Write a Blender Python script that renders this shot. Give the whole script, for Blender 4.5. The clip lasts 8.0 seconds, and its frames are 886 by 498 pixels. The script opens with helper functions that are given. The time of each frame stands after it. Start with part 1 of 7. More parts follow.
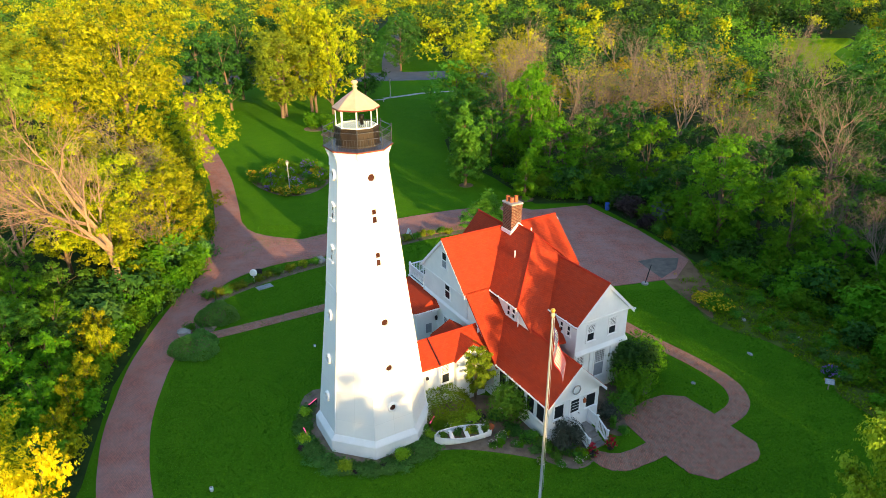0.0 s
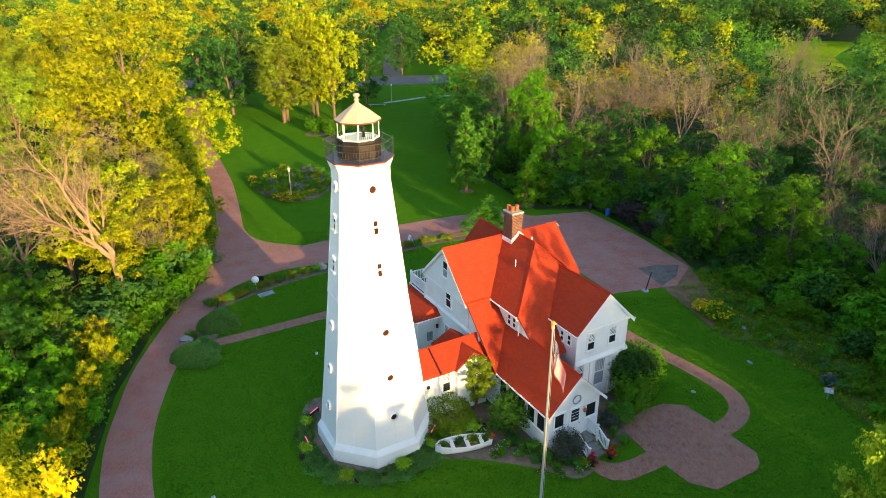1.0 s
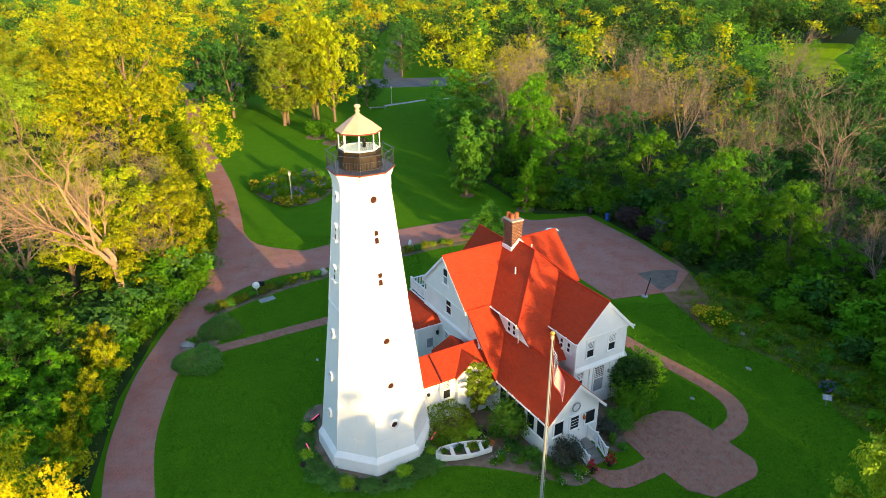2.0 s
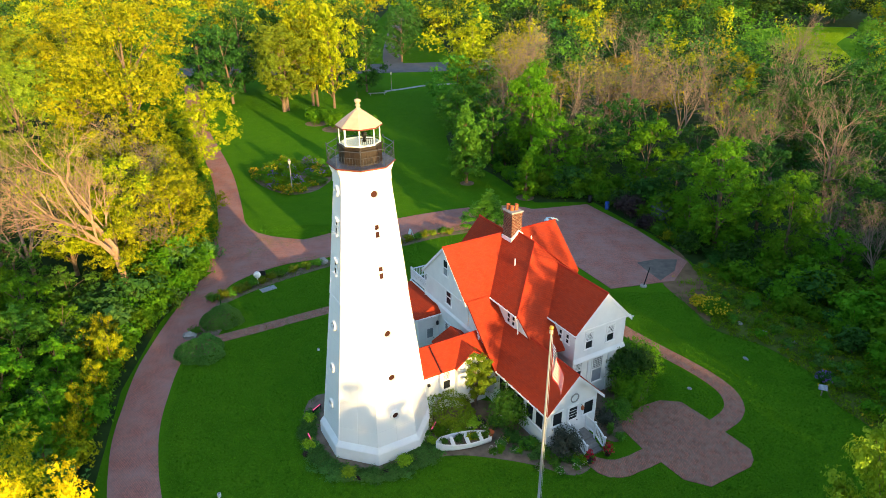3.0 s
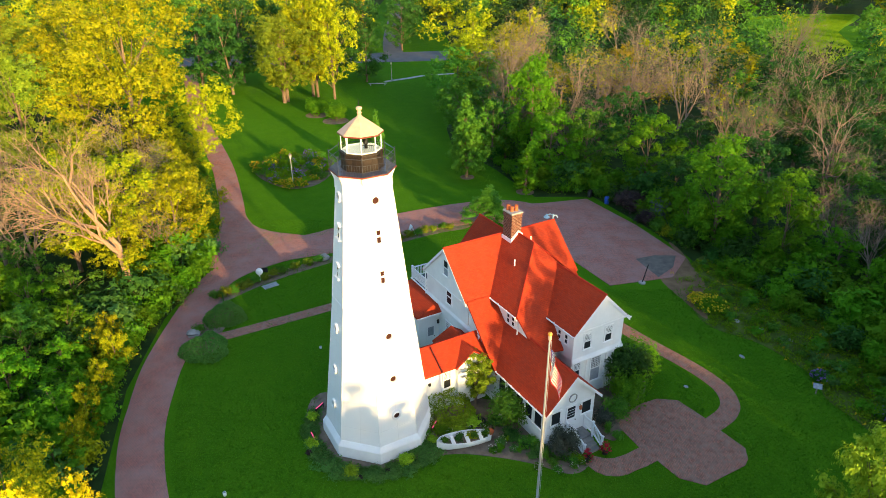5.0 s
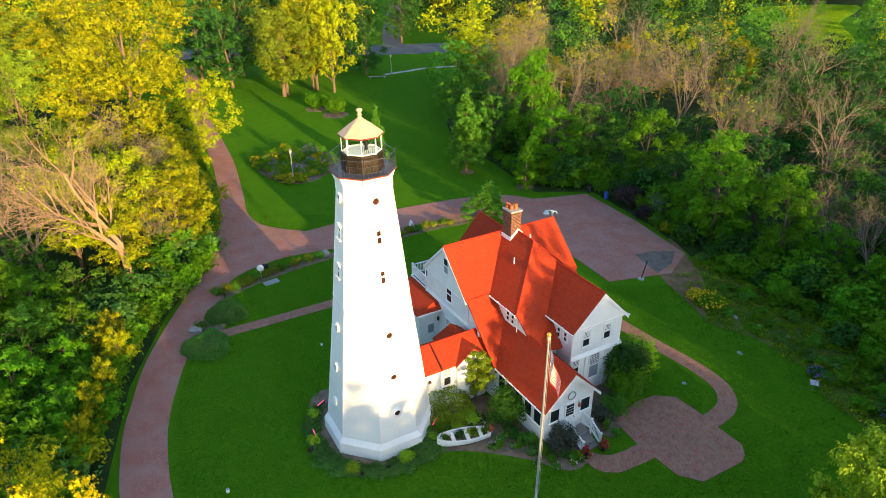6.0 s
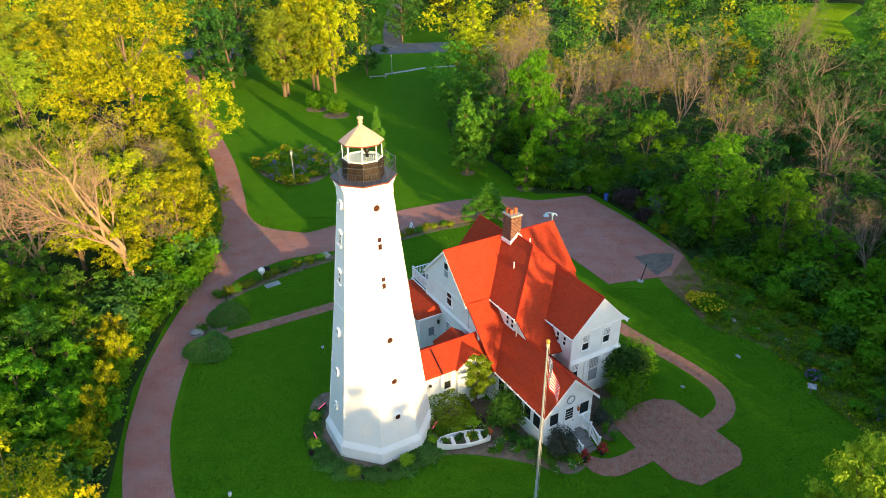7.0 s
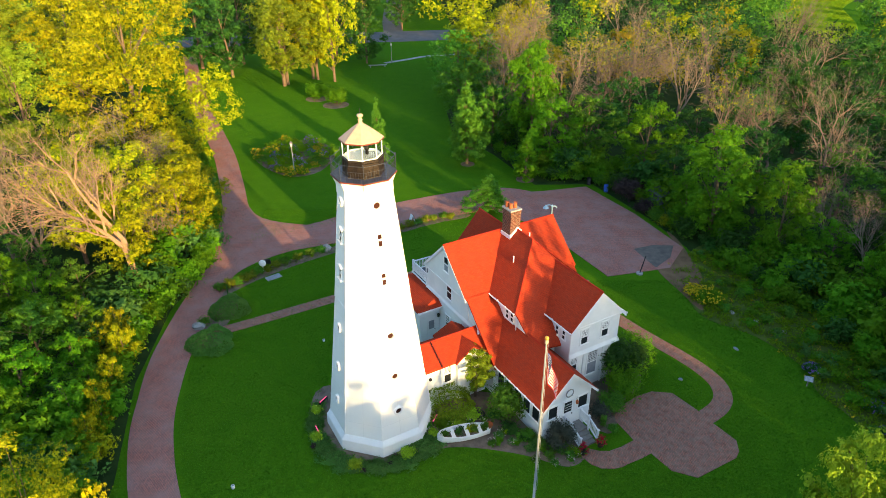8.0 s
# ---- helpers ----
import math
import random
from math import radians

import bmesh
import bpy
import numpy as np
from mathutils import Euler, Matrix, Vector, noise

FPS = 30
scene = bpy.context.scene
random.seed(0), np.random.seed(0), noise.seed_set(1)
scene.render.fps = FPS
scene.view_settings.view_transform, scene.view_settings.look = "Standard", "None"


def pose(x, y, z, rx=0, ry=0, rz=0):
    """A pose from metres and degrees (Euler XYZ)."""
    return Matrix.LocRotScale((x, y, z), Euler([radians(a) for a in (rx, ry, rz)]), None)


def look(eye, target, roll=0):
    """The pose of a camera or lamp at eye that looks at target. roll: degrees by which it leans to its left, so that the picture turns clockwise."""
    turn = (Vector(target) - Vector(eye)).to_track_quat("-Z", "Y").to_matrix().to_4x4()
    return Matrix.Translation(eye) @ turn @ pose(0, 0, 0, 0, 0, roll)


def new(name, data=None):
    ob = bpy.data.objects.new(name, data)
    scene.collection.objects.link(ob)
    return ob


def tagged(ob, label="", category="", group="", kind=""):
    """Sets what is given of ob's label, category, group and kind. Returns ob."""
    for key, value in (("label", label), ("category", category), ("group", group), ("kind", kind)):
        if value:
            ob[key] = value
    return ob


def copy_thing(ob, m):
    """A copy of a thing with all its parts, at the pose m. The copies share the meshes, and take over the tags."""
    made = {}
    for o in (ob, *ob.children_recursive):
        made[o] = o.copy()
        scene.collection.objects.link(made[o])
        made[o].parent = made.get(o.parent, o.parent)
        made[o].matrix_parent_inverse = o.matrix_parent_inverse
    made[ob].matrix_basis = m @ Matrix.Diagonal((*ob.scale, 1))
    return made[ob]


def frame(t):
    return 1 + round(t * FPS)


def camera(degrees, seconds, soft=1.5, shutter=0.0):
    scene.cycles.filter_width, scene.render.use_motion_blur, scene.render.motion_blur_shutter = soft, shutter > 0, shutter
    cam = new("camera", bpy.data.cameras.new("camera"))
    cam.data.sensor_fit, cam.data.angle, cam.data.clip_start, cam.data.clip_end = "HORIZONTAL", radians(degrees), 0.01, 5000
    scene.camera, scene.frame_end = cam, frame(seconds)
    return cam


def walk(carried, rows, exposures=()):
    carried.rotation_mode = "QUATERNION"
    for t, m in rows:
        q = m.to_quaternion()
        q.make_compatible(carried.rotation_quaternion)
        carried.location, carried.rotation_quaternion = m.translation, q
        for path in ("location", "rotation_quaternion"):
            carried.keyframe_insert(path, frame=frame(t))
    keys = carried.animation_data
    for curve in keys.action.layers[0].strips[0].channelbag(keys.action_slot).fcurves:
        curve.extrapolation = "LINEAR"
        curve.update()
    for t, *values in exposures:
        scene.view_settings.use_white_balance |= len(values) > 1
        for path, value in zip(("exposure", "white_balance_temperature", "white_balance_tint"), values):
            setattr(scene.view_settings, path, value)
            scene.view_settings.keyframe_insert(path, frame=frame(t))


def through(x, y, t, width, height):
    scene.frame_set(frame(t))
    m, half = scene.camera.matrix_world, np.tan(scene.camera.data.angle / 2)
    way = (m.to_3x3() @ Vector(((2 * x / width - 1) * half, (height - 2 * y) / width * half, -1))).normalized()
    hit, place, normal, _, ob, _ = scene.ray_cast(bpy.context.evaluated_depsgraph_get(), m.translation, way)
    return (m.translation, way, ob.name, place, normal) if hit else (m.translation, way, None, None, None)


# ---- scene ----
cam = camera(68.7, 8.0, soft=0.6)
PATH = [
    (0, (0.053, 0.654, 28.297), (0.045, 2.484, 27.489), -0.4),
    (0.5, (0.044, 0.637, 28.577), (0.035, 2.468, 27.772), -0.4),
    (1, (0.055, 0.654, 28.897), (0.044, 2.485, 28.094), -0.4),
    (1.5, (0.049, 0.644, 29.181), (0.038, 2.477, 28.381), -0.4),
    (3, (0.036, 0.626, 30.106), (0.025, 2.438, 29.258), -0.4),
    (3.5, (0.033, 0.619, 30.424), (0.021, 2.414, 29.542), -0.4),
    (4, (0.024, 0.631, 30.75), (0.012, 2.426, 29.868), -0.4),
    (4.5, (0.02, 0.63, 31.044), (0.008, 2.427, 30.165), -0.4),
    (6, (0.026, 0.618, 31.997), (0.014, 2.398, 31.083), -0.5),
    (6.5, (0.046, 0.589, 32.293), (0.033, 2.37, 31.383), -0.5),
    (7, (0.062, 0.591, 32.609), (0.048, 2.366, 31.688), -0.5),
    (7.5, (0.089, 0.619, 32.908), (0.074, 2.384, 31.969), -0.6),
    (8, (0.09, 0.633, 33.24), (0.075, 2.389, 32.283), -0.6),
]
walk(cam, [(t, look(eye, target, roll)) for t, eye, target, roll in PATH])

# ---- light ----
SUN_AZ, SUN_EL = radians(302), radians(9.5)
world = bpy.data.worlds.new("sky")
scene.world = world
world.use_nodes = True
wn = world.node_tree.nodes
sky = wn.new("ShaderNodeTexSky")
sky.sky_type, sky.sun_disc = "NISHITA", False
sky.ozone_density = 1.8
sky.sun_elevation, sky.sun_rotation = SUN_EL, radians(90) - SUN_AZ
wn["Background"].inputs["Strength"].default_value = 0.15
world.node_tree.links.new(sky.outputs[0], wn["Background"].inputs["Color"])
sun = new("sun", bpy.data.lights.new("sun", "SUN"))
sun.data.energy, sun.data.angle, sun.data.color = 3.3, radians(0.6), (1.0, 0.66, 0.26)
sun_way = Vector((math.cos(SUN_AZ) * math.cos(SUN_EL), math.sin(SUN_AZ) * math.cos(SUN_EL), math.sin(SUN_EL)))
sun.matrix_world = look(sun_way * 200, (0, 0, 0))
scene.view_settings.exposure = 1.88

# ---- materials ----


def mat(name, rough=0.7, metal=0.0, spec=0.3):
    m = bpy.data.materials.new(name)
    m.use_nodes = True
    b = m.node_tree.nodes["Principled BSDF"]
    b.inputs["Roughness"].default_value, b.inputs["Metallic"].default_value = rough, metal
    b.inputs["Specular IOR Level"].default_value = spec
    return m, m.node_tree.nodes, m.node_tree.links, b


def rgb(c):
    return (*c, 1.0)


def ramp(nodes, links, fac, stops):
    r = nodes.new("ShaderNodeValToRGB")
    while len(r.color_ramp.elements) < len(stops):
        r.color_ramp.elements.new(0.5)
    for e, (pos, c) in zip(r.color_ramp.elements, stops):
        e.position, e.color = pos, rgb(c)
    links.new(fac, r.inputs["Fac"])
    return r.outputs["Color"]


def noise_tex(nodes, links, scale, detail=4.0, vec=None, rough=0.6):
    n = nodes.new("ShaderNodeTexNoise")
    n.inputs["Scale"].default_value, n.inputs["Detail"].default_value, n.inputs["Roughness"].default_value = scale, detail, rough
    if vec is None:
        vec = nodes.new("ShaderNodeTexCoord").outputs["Object"]
    links.new(vec, n.inputs["Vector"])
    return n.outputs["Fac"]


def mix(nodes, links, fac, a, b, how="MIX"):
    m = nodes.new("ShaderNodeMix")
    m.data_type, m.blend_type = "RGBA", how
    for socket, v in ((m.inputs[0], fac), (m.inputs[6], a), (m.inputs[7], b)):
        if isinstance(v, (int, float)):
            socket.default_value = v
        elif isinstance(v, tuple):
            socket.default_value = rgb(v)
        else:
            links.new(v, socket)
    return m.outputs[2]


def bump(nodes, links, bsdf, height, strength, dist):
    n = nodes.new("ShaderNodeBump")
    n.inputs["Strength"].default_value, n.inputs["Distance"].default_value = strength, dist
    links.new(height, n.inputs["Height"])
    links.new(n.outputs[0], bsdf.inputs["Normal"])


def worn(name, dark, light, scale=3.0, rough=0.7, metal=0.0, spec=0.3, grain=40.0, depth=0.004):
    """A painted, cast or woven surface with blotches and fine grain."""
    m, n, l, b = mat(name, rough, metal, spec)
    big = noise_tex(n, l, scale)
    fine = noise_tex(n, l, grain, 2.0)
    base = ramp(n, l, big, ((0.3, dark), (0.7, light)))
    l.new(mix(n, l, 0.25, base, mix(n, l, fine, dark, light)), b.inputs["Base Color"])
    bump(n, l, b, fine, 0.3, depth)
    return m


def leafy(name, dark, mid, light, through=0.35):
    """Leaves: each one its own tint, letting some light through."""
    m, n, l, b = mat(name, 0.62, 0.0, 0.11)
    isl = n.new("ShaderNodeNewGeometry").outputs["Random Per Island"]
    info = n.new("ShaderNodeObjectInfo").outputs["Random"]
    col = ramp(n, l, isl, ((0.0, dark), (0.5, mid), (1.0, light)))
    patch = noise_tex(n, l, 0.45, 2.0)
    col = mix(n, l, ramp(n, l, patch, ((0.4, (0, 0, 0)), (0.65, (0.6, 0.6, 0.6)))), col, light)
    hue = n.new("ShaderNodeHueSaturation")
    mapr = n.new("ShaderNodeMapRange")
    mapr.inputs["To Min"].default_value, mapr.inputs["To Max"].default_value = 0.488, 0.516
    l.new(info, mapr.inputs["Value"])
    l.new(mapr.outputs[0], hue.inputs["Hue"])
    mapv = n.new("ShaderNodeMapRange")
    mapv.inputs["To Min"].default_value, mapv.inputs["To Max"].default_value = 0.75, 1.2
    l.new(info, mapv.inputs["Value"])
    l.new(mapv.outputs[0], hue.inputs["Value"])
    l.new(col, hue.inputs["Color"])
    l.new(hue.outputs[0], b.inputs["Base Color"])
    tr = n.new("ShaderNodeBsdfTranslucent")
    l.new(hue.outputs[0], tr.inputs["Color"])
    sh = n.new("ShaderNodeMixShader")
    sh.inputs[0].default_value = through
    l.new(b.outputs[0], sh.inputs[1])
    l.new(tr.outputs[0], sh.inputs[2])
    l.new(sh.outputs[0], n["Material Output"].inputs["Surface"])
    return m


def coursed(name, tones, joint, w, h, gap, rough=0.85, squash=0.5, depth=0.01, blotch=0.35, spec=0.2, spot=0.6):
    """Bricks, pavers or shingles in courses, laid out in metres by the UV map."""
    m, n, l, b = mat(name, rough, 0.0, spec)
    uv = n.new("ShaderNodeUVMap").outputs[0]
    br = n.new("ShaderNodeTexBrick")
    br.inputs["Scale"].default_value = 1.0
    br.inputs["Brick Width"].default_value, br.inputs["Row Height"].default_value = w, h
    br.inputs["Mortar Size"].default_value, br.inputs["Mortar Smooth"].default_value = gap, 0.3
    br.inputs["Bias"].default_value = 0.0
    br.offset = squash
    br.inputs["Color1"].default_value, br.inputs["Color2"].default_value = rgb(tones[0]), rgb(tones[1])
    br.inputs["Mortar"].default_value = rgb(joint)
    l.new(uv, br.inputs["Vector"])
    big = noise_tex(n, l, spot, 5.0)
    fine = noise_tex(n, l, 25.0, 3.0)
    col = mix(n, l, ramp(n, l, big, ((0.35, (0, 0, 0)), (0.75, (blotch,) * 3))), br.outputs["Color"], tones[2])
    col = mix(n, l, 0.25, col, mix(n, l, fine, tones[0], tones[1]))
    l.new(col, b.inputs["Base Color"])
    inv = n.new("ShaderNodeMath")
    inv.operation = "SUBTRACT"
    inv.inputs[0].default_value = 1.0
    l.new(br.outputs["Fac"], inv.inputs[1])
    bump(n, l, b, inv.outputs[0], 0.6, depth)
    return m


def grass_mat():
    m, n, l, b = mat("lawn", 0.95, 0.0, 0.02)
    big = noise_tex(n, l, 0.06, 4.0)
    mid = noise_tex(n, l, 0.6, 5.0)
    fine = noise_tex(n, l, 7.0, 8.0, rough=0.75)
    c1 = ramp(n, l, big, ((0.35, (0.042, 0.146, 0.005)), (0.65, (0.076, 0.206, 0.008))))
    c2 = ramp(n, l, mid, ((0.35, (0.034, 0.128, 0.004)), (0.7, (0.104, 0.212, 0.009))))
    c3 = ramp(n, l, fine, ((0.38, (0.030, 0.102, 0.003)), (0.62, (0.078, 0.218, 0.008))))
    col = mix(n, l, 0.5, mix(n, l, 0.45, c1, c2), c3)
    l.new(col, b.inputs["Base Color"])
    bump(n, l, b, fine, 1.0, 0.10)
    return m


def glass_mat(name, tint, rough=0.04):
    m, n, l, b = mat(name, rough, 0.0, 0.15)
    l.new(ramp(n, l, noise_tex(n, l, 0.7, 2.0), ((0.3, tint), (0.8, tuple(1.8 * c for c in tint)))), b.inputs["Base Color"])
    return m


LAWN = grass_mat()
SOIL = worn("mulch", (0.10, 0.075, 0.055), (0.26, 0.195, 0.145), 1.5, 0.95, 0, 0.1, 18.0, 0.03)
DIRT = worn("bare_earth", (0.11, 0.070, 0.038), (0.25, 0.155, 0.088), 0.7, 0.95, 0, 0.1, 12.0, 0.03)
# forest floor darkened in colour for the deep shade between the trees
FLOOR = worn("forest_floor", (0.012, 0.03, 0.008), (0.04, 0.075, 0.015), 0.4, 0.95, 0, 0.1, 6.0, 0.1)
WEEDS = worn("weedy_ground", (0.04, 0.085, 0.010), (0.12, 0.15, 0.028), 0.8, 0.95, 0, 0.1, 9.0, 0.06)
PAVER = coursed("clay_pavers", ((0.27, 0.13, 0.105), (0.49, 0.18, 0.13), (0.34, 0.25, 0.235)), (0.09, 0.065, 0.06), 0.22, 0.11, 0.012, spot=0.5, spec=0.1, blotch=0.75)
PATIO = coursed("worn_brick_paving", ((0.19, 0.095, 0.075), (0.46, 0.165, 0.12), (0.29, 0.235, 0.19)), (0.10, 0.10, 0.05), 0.22, 0.11, 0.016, spot=2.2, spec=0.05, blotch=0.75)
ASPHALT = worn("asphalt", (0.09, 0.095, 0.105), (0.14, 0.145, 0.155), 0.4, 0.9, 0, 0.2, 30.0, 0.01)
GRAVEL = worn("gravel", (0.09, 0.08, 0.072), (0.20, 0.17, 0.145), 1.2, 0.95, 0, 0.1, 14.0, 0.02)
CONCRETE = worn("concrete", (0.28, 0.27, 0.25), (0.42, 0.41, 0.38), 0.8, 0.9, 0, 0.2, 20.0, 0.005)
WHITE = worn("white_paint", (0.70, 0.72, 0.72), (0.82, 0.83, 0.82), 0.9, 0.55, 0, 0.3, 22.0, 0.004)
TRIM = worn("white_trim", (0.74, 0.75, 0.75), (0.84, 0.84, 0.83), 2.0, 0.45, 0, 0.35)
IRONW = coursed("white_plates", ((0.78, 0.79, 0.79), (0.82, 0.82, 0.81), (0.70, 0.70, 0.68)), (0.70, 0.71, 0.71), 9.0, 1.9, 0.02, 0.45, 0.0, 0.01, 0.3, 0.35)
SHINGLE = coursed("red_shingles", ((0.33, 0.034, 0.012), (0.46, 0.050, 0.015), (0.25, 0.050, 0.028)), (0.23, 0.028, 0.014), 0.26, 0.13, 0.012, 0.85, 0.5, 0.012, 0.55, 0.08, 1.6)
RIDGE = worn("red_ridge", (0.38, 0.026, 0.012), (0.46, 0.04, 0.016), 2.0, 0.85, 0, 0.1)
CHIM = coursed("chimney_brick", ((0.05, 0.02, 0.015), (0.24, 0.075, 0.042), (0.04, 0.02, 0.016)), (0.27, 0.20, 0.145), 0.28, 0.12, 0.022, blotch=0.8, spot=3.5)
CLAY = worn("terracotta", (0.32, 0.08, 0.03), (0.48, 0.14, 0.05), 4.0, 0.8)
GLASS = glass_mat("window_glass", (0.015, 0.018, 0.02))
AMBER = glass_mat("porthole_glass", (0.035, 0.014, 0.010))
IRON = worn("black_iron", (0.012, 0.012, 0.014), (0.035, 0.033, 0.034), 4.0, 0.5, 0.4, 0.5)
BRONZE = worn("brown_iron", (0.012, 0.008, 0.006), (0.035, 0.022, 0.013), 2.5, 0.6, 0.2, 0.4)
DECK = worn("deck_paint", (0.035, 0.04, 0.065), (0.07, 0.075, 0.11), 2.5, 0.5, 0.0, 0.4)
CREAM = worn("lantern_roof_paint", (0.48, 0.31, 0.20), (0.58, 0.40, 0.27), 2.0, 0.6)
RUST = worn("red_edge_paint", (0.13, 0.028, 0.018), (0.20, 0.045, 0.028), 4.0, 0.6)
WOODGREY = worn("weathered_boards", (0.16, 0.15, 0.14), (0.28, 0.26, 0.24), 3.0, 0.85)
STEEL = worn("brushed_pole", (0.30, 0.32, 0.34), (0.40, 0.42, 0.44), 3.0, 0.4, 0.35, 0.4)
GOLD = worn("gilt_ball", (0.75, 0.36, 0.04), (0.9, 0.5, 0.08), 5.0, 0.3, 0.6, 0.5)
BARK = worn("bark", (0.10, 0.07, 0.045), (0.22, 0.16, 0.11), 3.0, 0.95, 0, 0.1, 14.0, 0.03)
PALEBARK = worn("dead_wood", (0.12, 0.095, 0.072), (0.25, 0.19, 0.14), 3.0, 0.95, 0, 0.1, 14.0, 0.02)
# brighter, warmer copy of dead_wood with the low sunlight put into its colour
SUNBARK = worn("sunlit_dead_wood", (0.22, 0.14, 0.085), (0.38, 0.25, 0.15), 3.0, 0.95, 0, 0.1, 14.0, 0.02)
STONE = worn("fieldstone", (0.22, 0.2, 0.18), (0.38, 0.36, 0.33), 2.0, 0.9, 0, 0.2, 15.0, 0.02)
LEAF_A = leafy("leaves_green", (0.042, 0.145, 0.012), (0.075, 0.21, 0.017), (0.13, 0.29, 0.022))
# dark green leaves, lowered further in colour for the shade inside the wood
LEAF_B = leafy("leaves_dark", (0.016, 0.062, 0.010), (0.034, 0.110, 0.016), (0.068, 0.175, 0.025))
LEAF_C = leafy("leaves_yellow_green", (0.068, 0.128, 0.002), (0.225, 0.285, 0.004), (0.45, 0.44, 0.006), 0.26)
LEAF_D = leafy("leaves_autumn", (0.15, 0.16, 0.004), (0.25, 0.24, 0.005), (0.38, 0.30, 0.006))
LEAF_E = leafy("leaves_blue_green", (0.052, 0.15, 0.026), (0.088, 0.215, 0.038), (0.13, 0.28, 0.052))
GRASS = leafy("grass_blades", (0.042, 0.138, 0.005), (0.066, 0.196, 0.006), (0.092, 0.238, 0.008), 0.4)
LEAF_G = leafy("leaves_gold", (0.50, 0.36, 0.003), (0.66, 0.50, 0.005), (0.78, 0.62, 0.01), 0.4)
MEADOW = leafy("meadow_grass", (0.09, 0.19, 0.003), (0.14, 0.27, 0.004), (0.20, 0.33, 0.006), 0.4)
LEAF_F = leafy("leaves_fresh", (0.060, 0.19, 0.005), (0.095, 0.25, 0.007), (0.15, 0.32, 0.010), 0.45)
LEAF_P = leafy("leaves_purple", (0.02, 0.014, 0.016), (0.035, 0.024, 0.026), (0.07, 0.045, 0.04), 0.15)
LEAF_S = leafy("leaves_smoke", (0.022, 0.030, 0.020), (0.040, 0.052, 0.034), (0.075, 0.080, 0.060), 0.15)
LEAF_O = leafy("leaves_olive", (0.10, 0.165, 0.008), (0.165, 0.235, 0.012), (0.25, 0.31, 0.018))
# clearing grass and turf: brighter than the lawn, with sunlight put into the colour
HAY = leafy("far_meadow_grass", (0.11, 0.22, 0.004), (0.165, 0.30, 0.006), (0.23, 0.37, 0.008), 0.4)
HAYFIELD = worn("clearing_turf", (0.12, 0.25, 0.006), (0.22, 0.36, 0.012), 0.3, 0.95, 0, 0.02, 3.0, 0.15)
# deep green far leaves, with shade between the crowns put into the colour
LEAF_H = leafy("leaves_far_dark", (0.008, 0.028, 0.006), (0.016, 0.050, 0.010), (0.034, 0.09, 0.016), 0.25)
SHEDGREY = worn("shed_paint", (0.05, 0.055, 0.065), (0.10, 0.11, 0.125), 3.0, 0.6)
LEAF_L = leafy("leaves_lime", (0.15, 0.28, 0.010), (0.25, 0.41, 0.015), (0.36, 0.52, 0.028), 0.3)
RAILING = worn("railing_paint", (0.030, 0.035, 0.045), (0.07, 0.08, 0.10), 4.0, 0.4, 0.3, 0.5)
PALEBLUE = worn("pale_blue_paint", (0.36, 0.48, 0.54), (0.50, 0.62, 0.68), 3.0, 0.5)
PETAL_Y = leafy("petals_yellow", (0.5, 0.33, 0.01), (0.65, 0.45, 0.01), (0.75, 0.55, 0.03), 0.2)
PETAL_V = leafy("petals_violet", (0.12, 0.06, 0.28), (0.2, 0.1, 0.4), (0.35, 0.22, 0.5), 0.2)
PETAL_R = leafy("petals_red", (0.35, 0.01, 0.015), (0.5, 0.02, 0.02), (0.65, 0.06, 0.05), 0.2)
PETAL_W = leafy("petals_pale", (0.45, 0.33, 0.28), (0.6, 0.5, 0.42), (0.75, 0.7, 0.62), 0.2)
RED = worn("red_dye", (0.58, 0.012, 0.025), (0.70, 0.022, 0.035), 5.0, 0.8)
BLUE = worn("blue_dye", (0.025, 0.03, 0.12), (0.045, 0.05, 0.18), 5.0, 0.8)
CLOTHW = worn("white_cloth", (0.48, 0.48, 0.48), (0.58, 0.58, 0.58), 5.0, 0.8)
BLUEPLASTIC = worn("blue_plastic", (0.015, 0.06, 0.30), (0.03, 0.10, 0.42), 3.0, 0.5)
PANELGREY = worn("grey_panel", (0.2, 0.22, 0.25), (0.3, 0.33, 0.37), 3.0, 0.5)
PINK = worn("pink_lamp_lens", (0.30, 0.05, 0.12), (0.45, 0.12, 0.20), 4.0, 0.4)
PINK.node_tree.nodes["Principled BSDF"].inputs["Emission Color"].default_value = (1.0, 0.08, 0.2, 1)
PINK.node_tree.nodes["Principled BSDF"].inputs["Emission Strength"].default_value = 0.3


def clear_glass():
    m, n, l, b = mat("lantern_glass", 0.02, 0.0, 0.5)
    b.inputs["Base Color"].default_value = (0.75, 0.85, 0.83, 1)
    b.inputs["Transmission Weight"].default_value = 1.0
    b.inputs["IOR"].default_value = 1.1
    return m


LANTERN_GLASS = clear_glass()

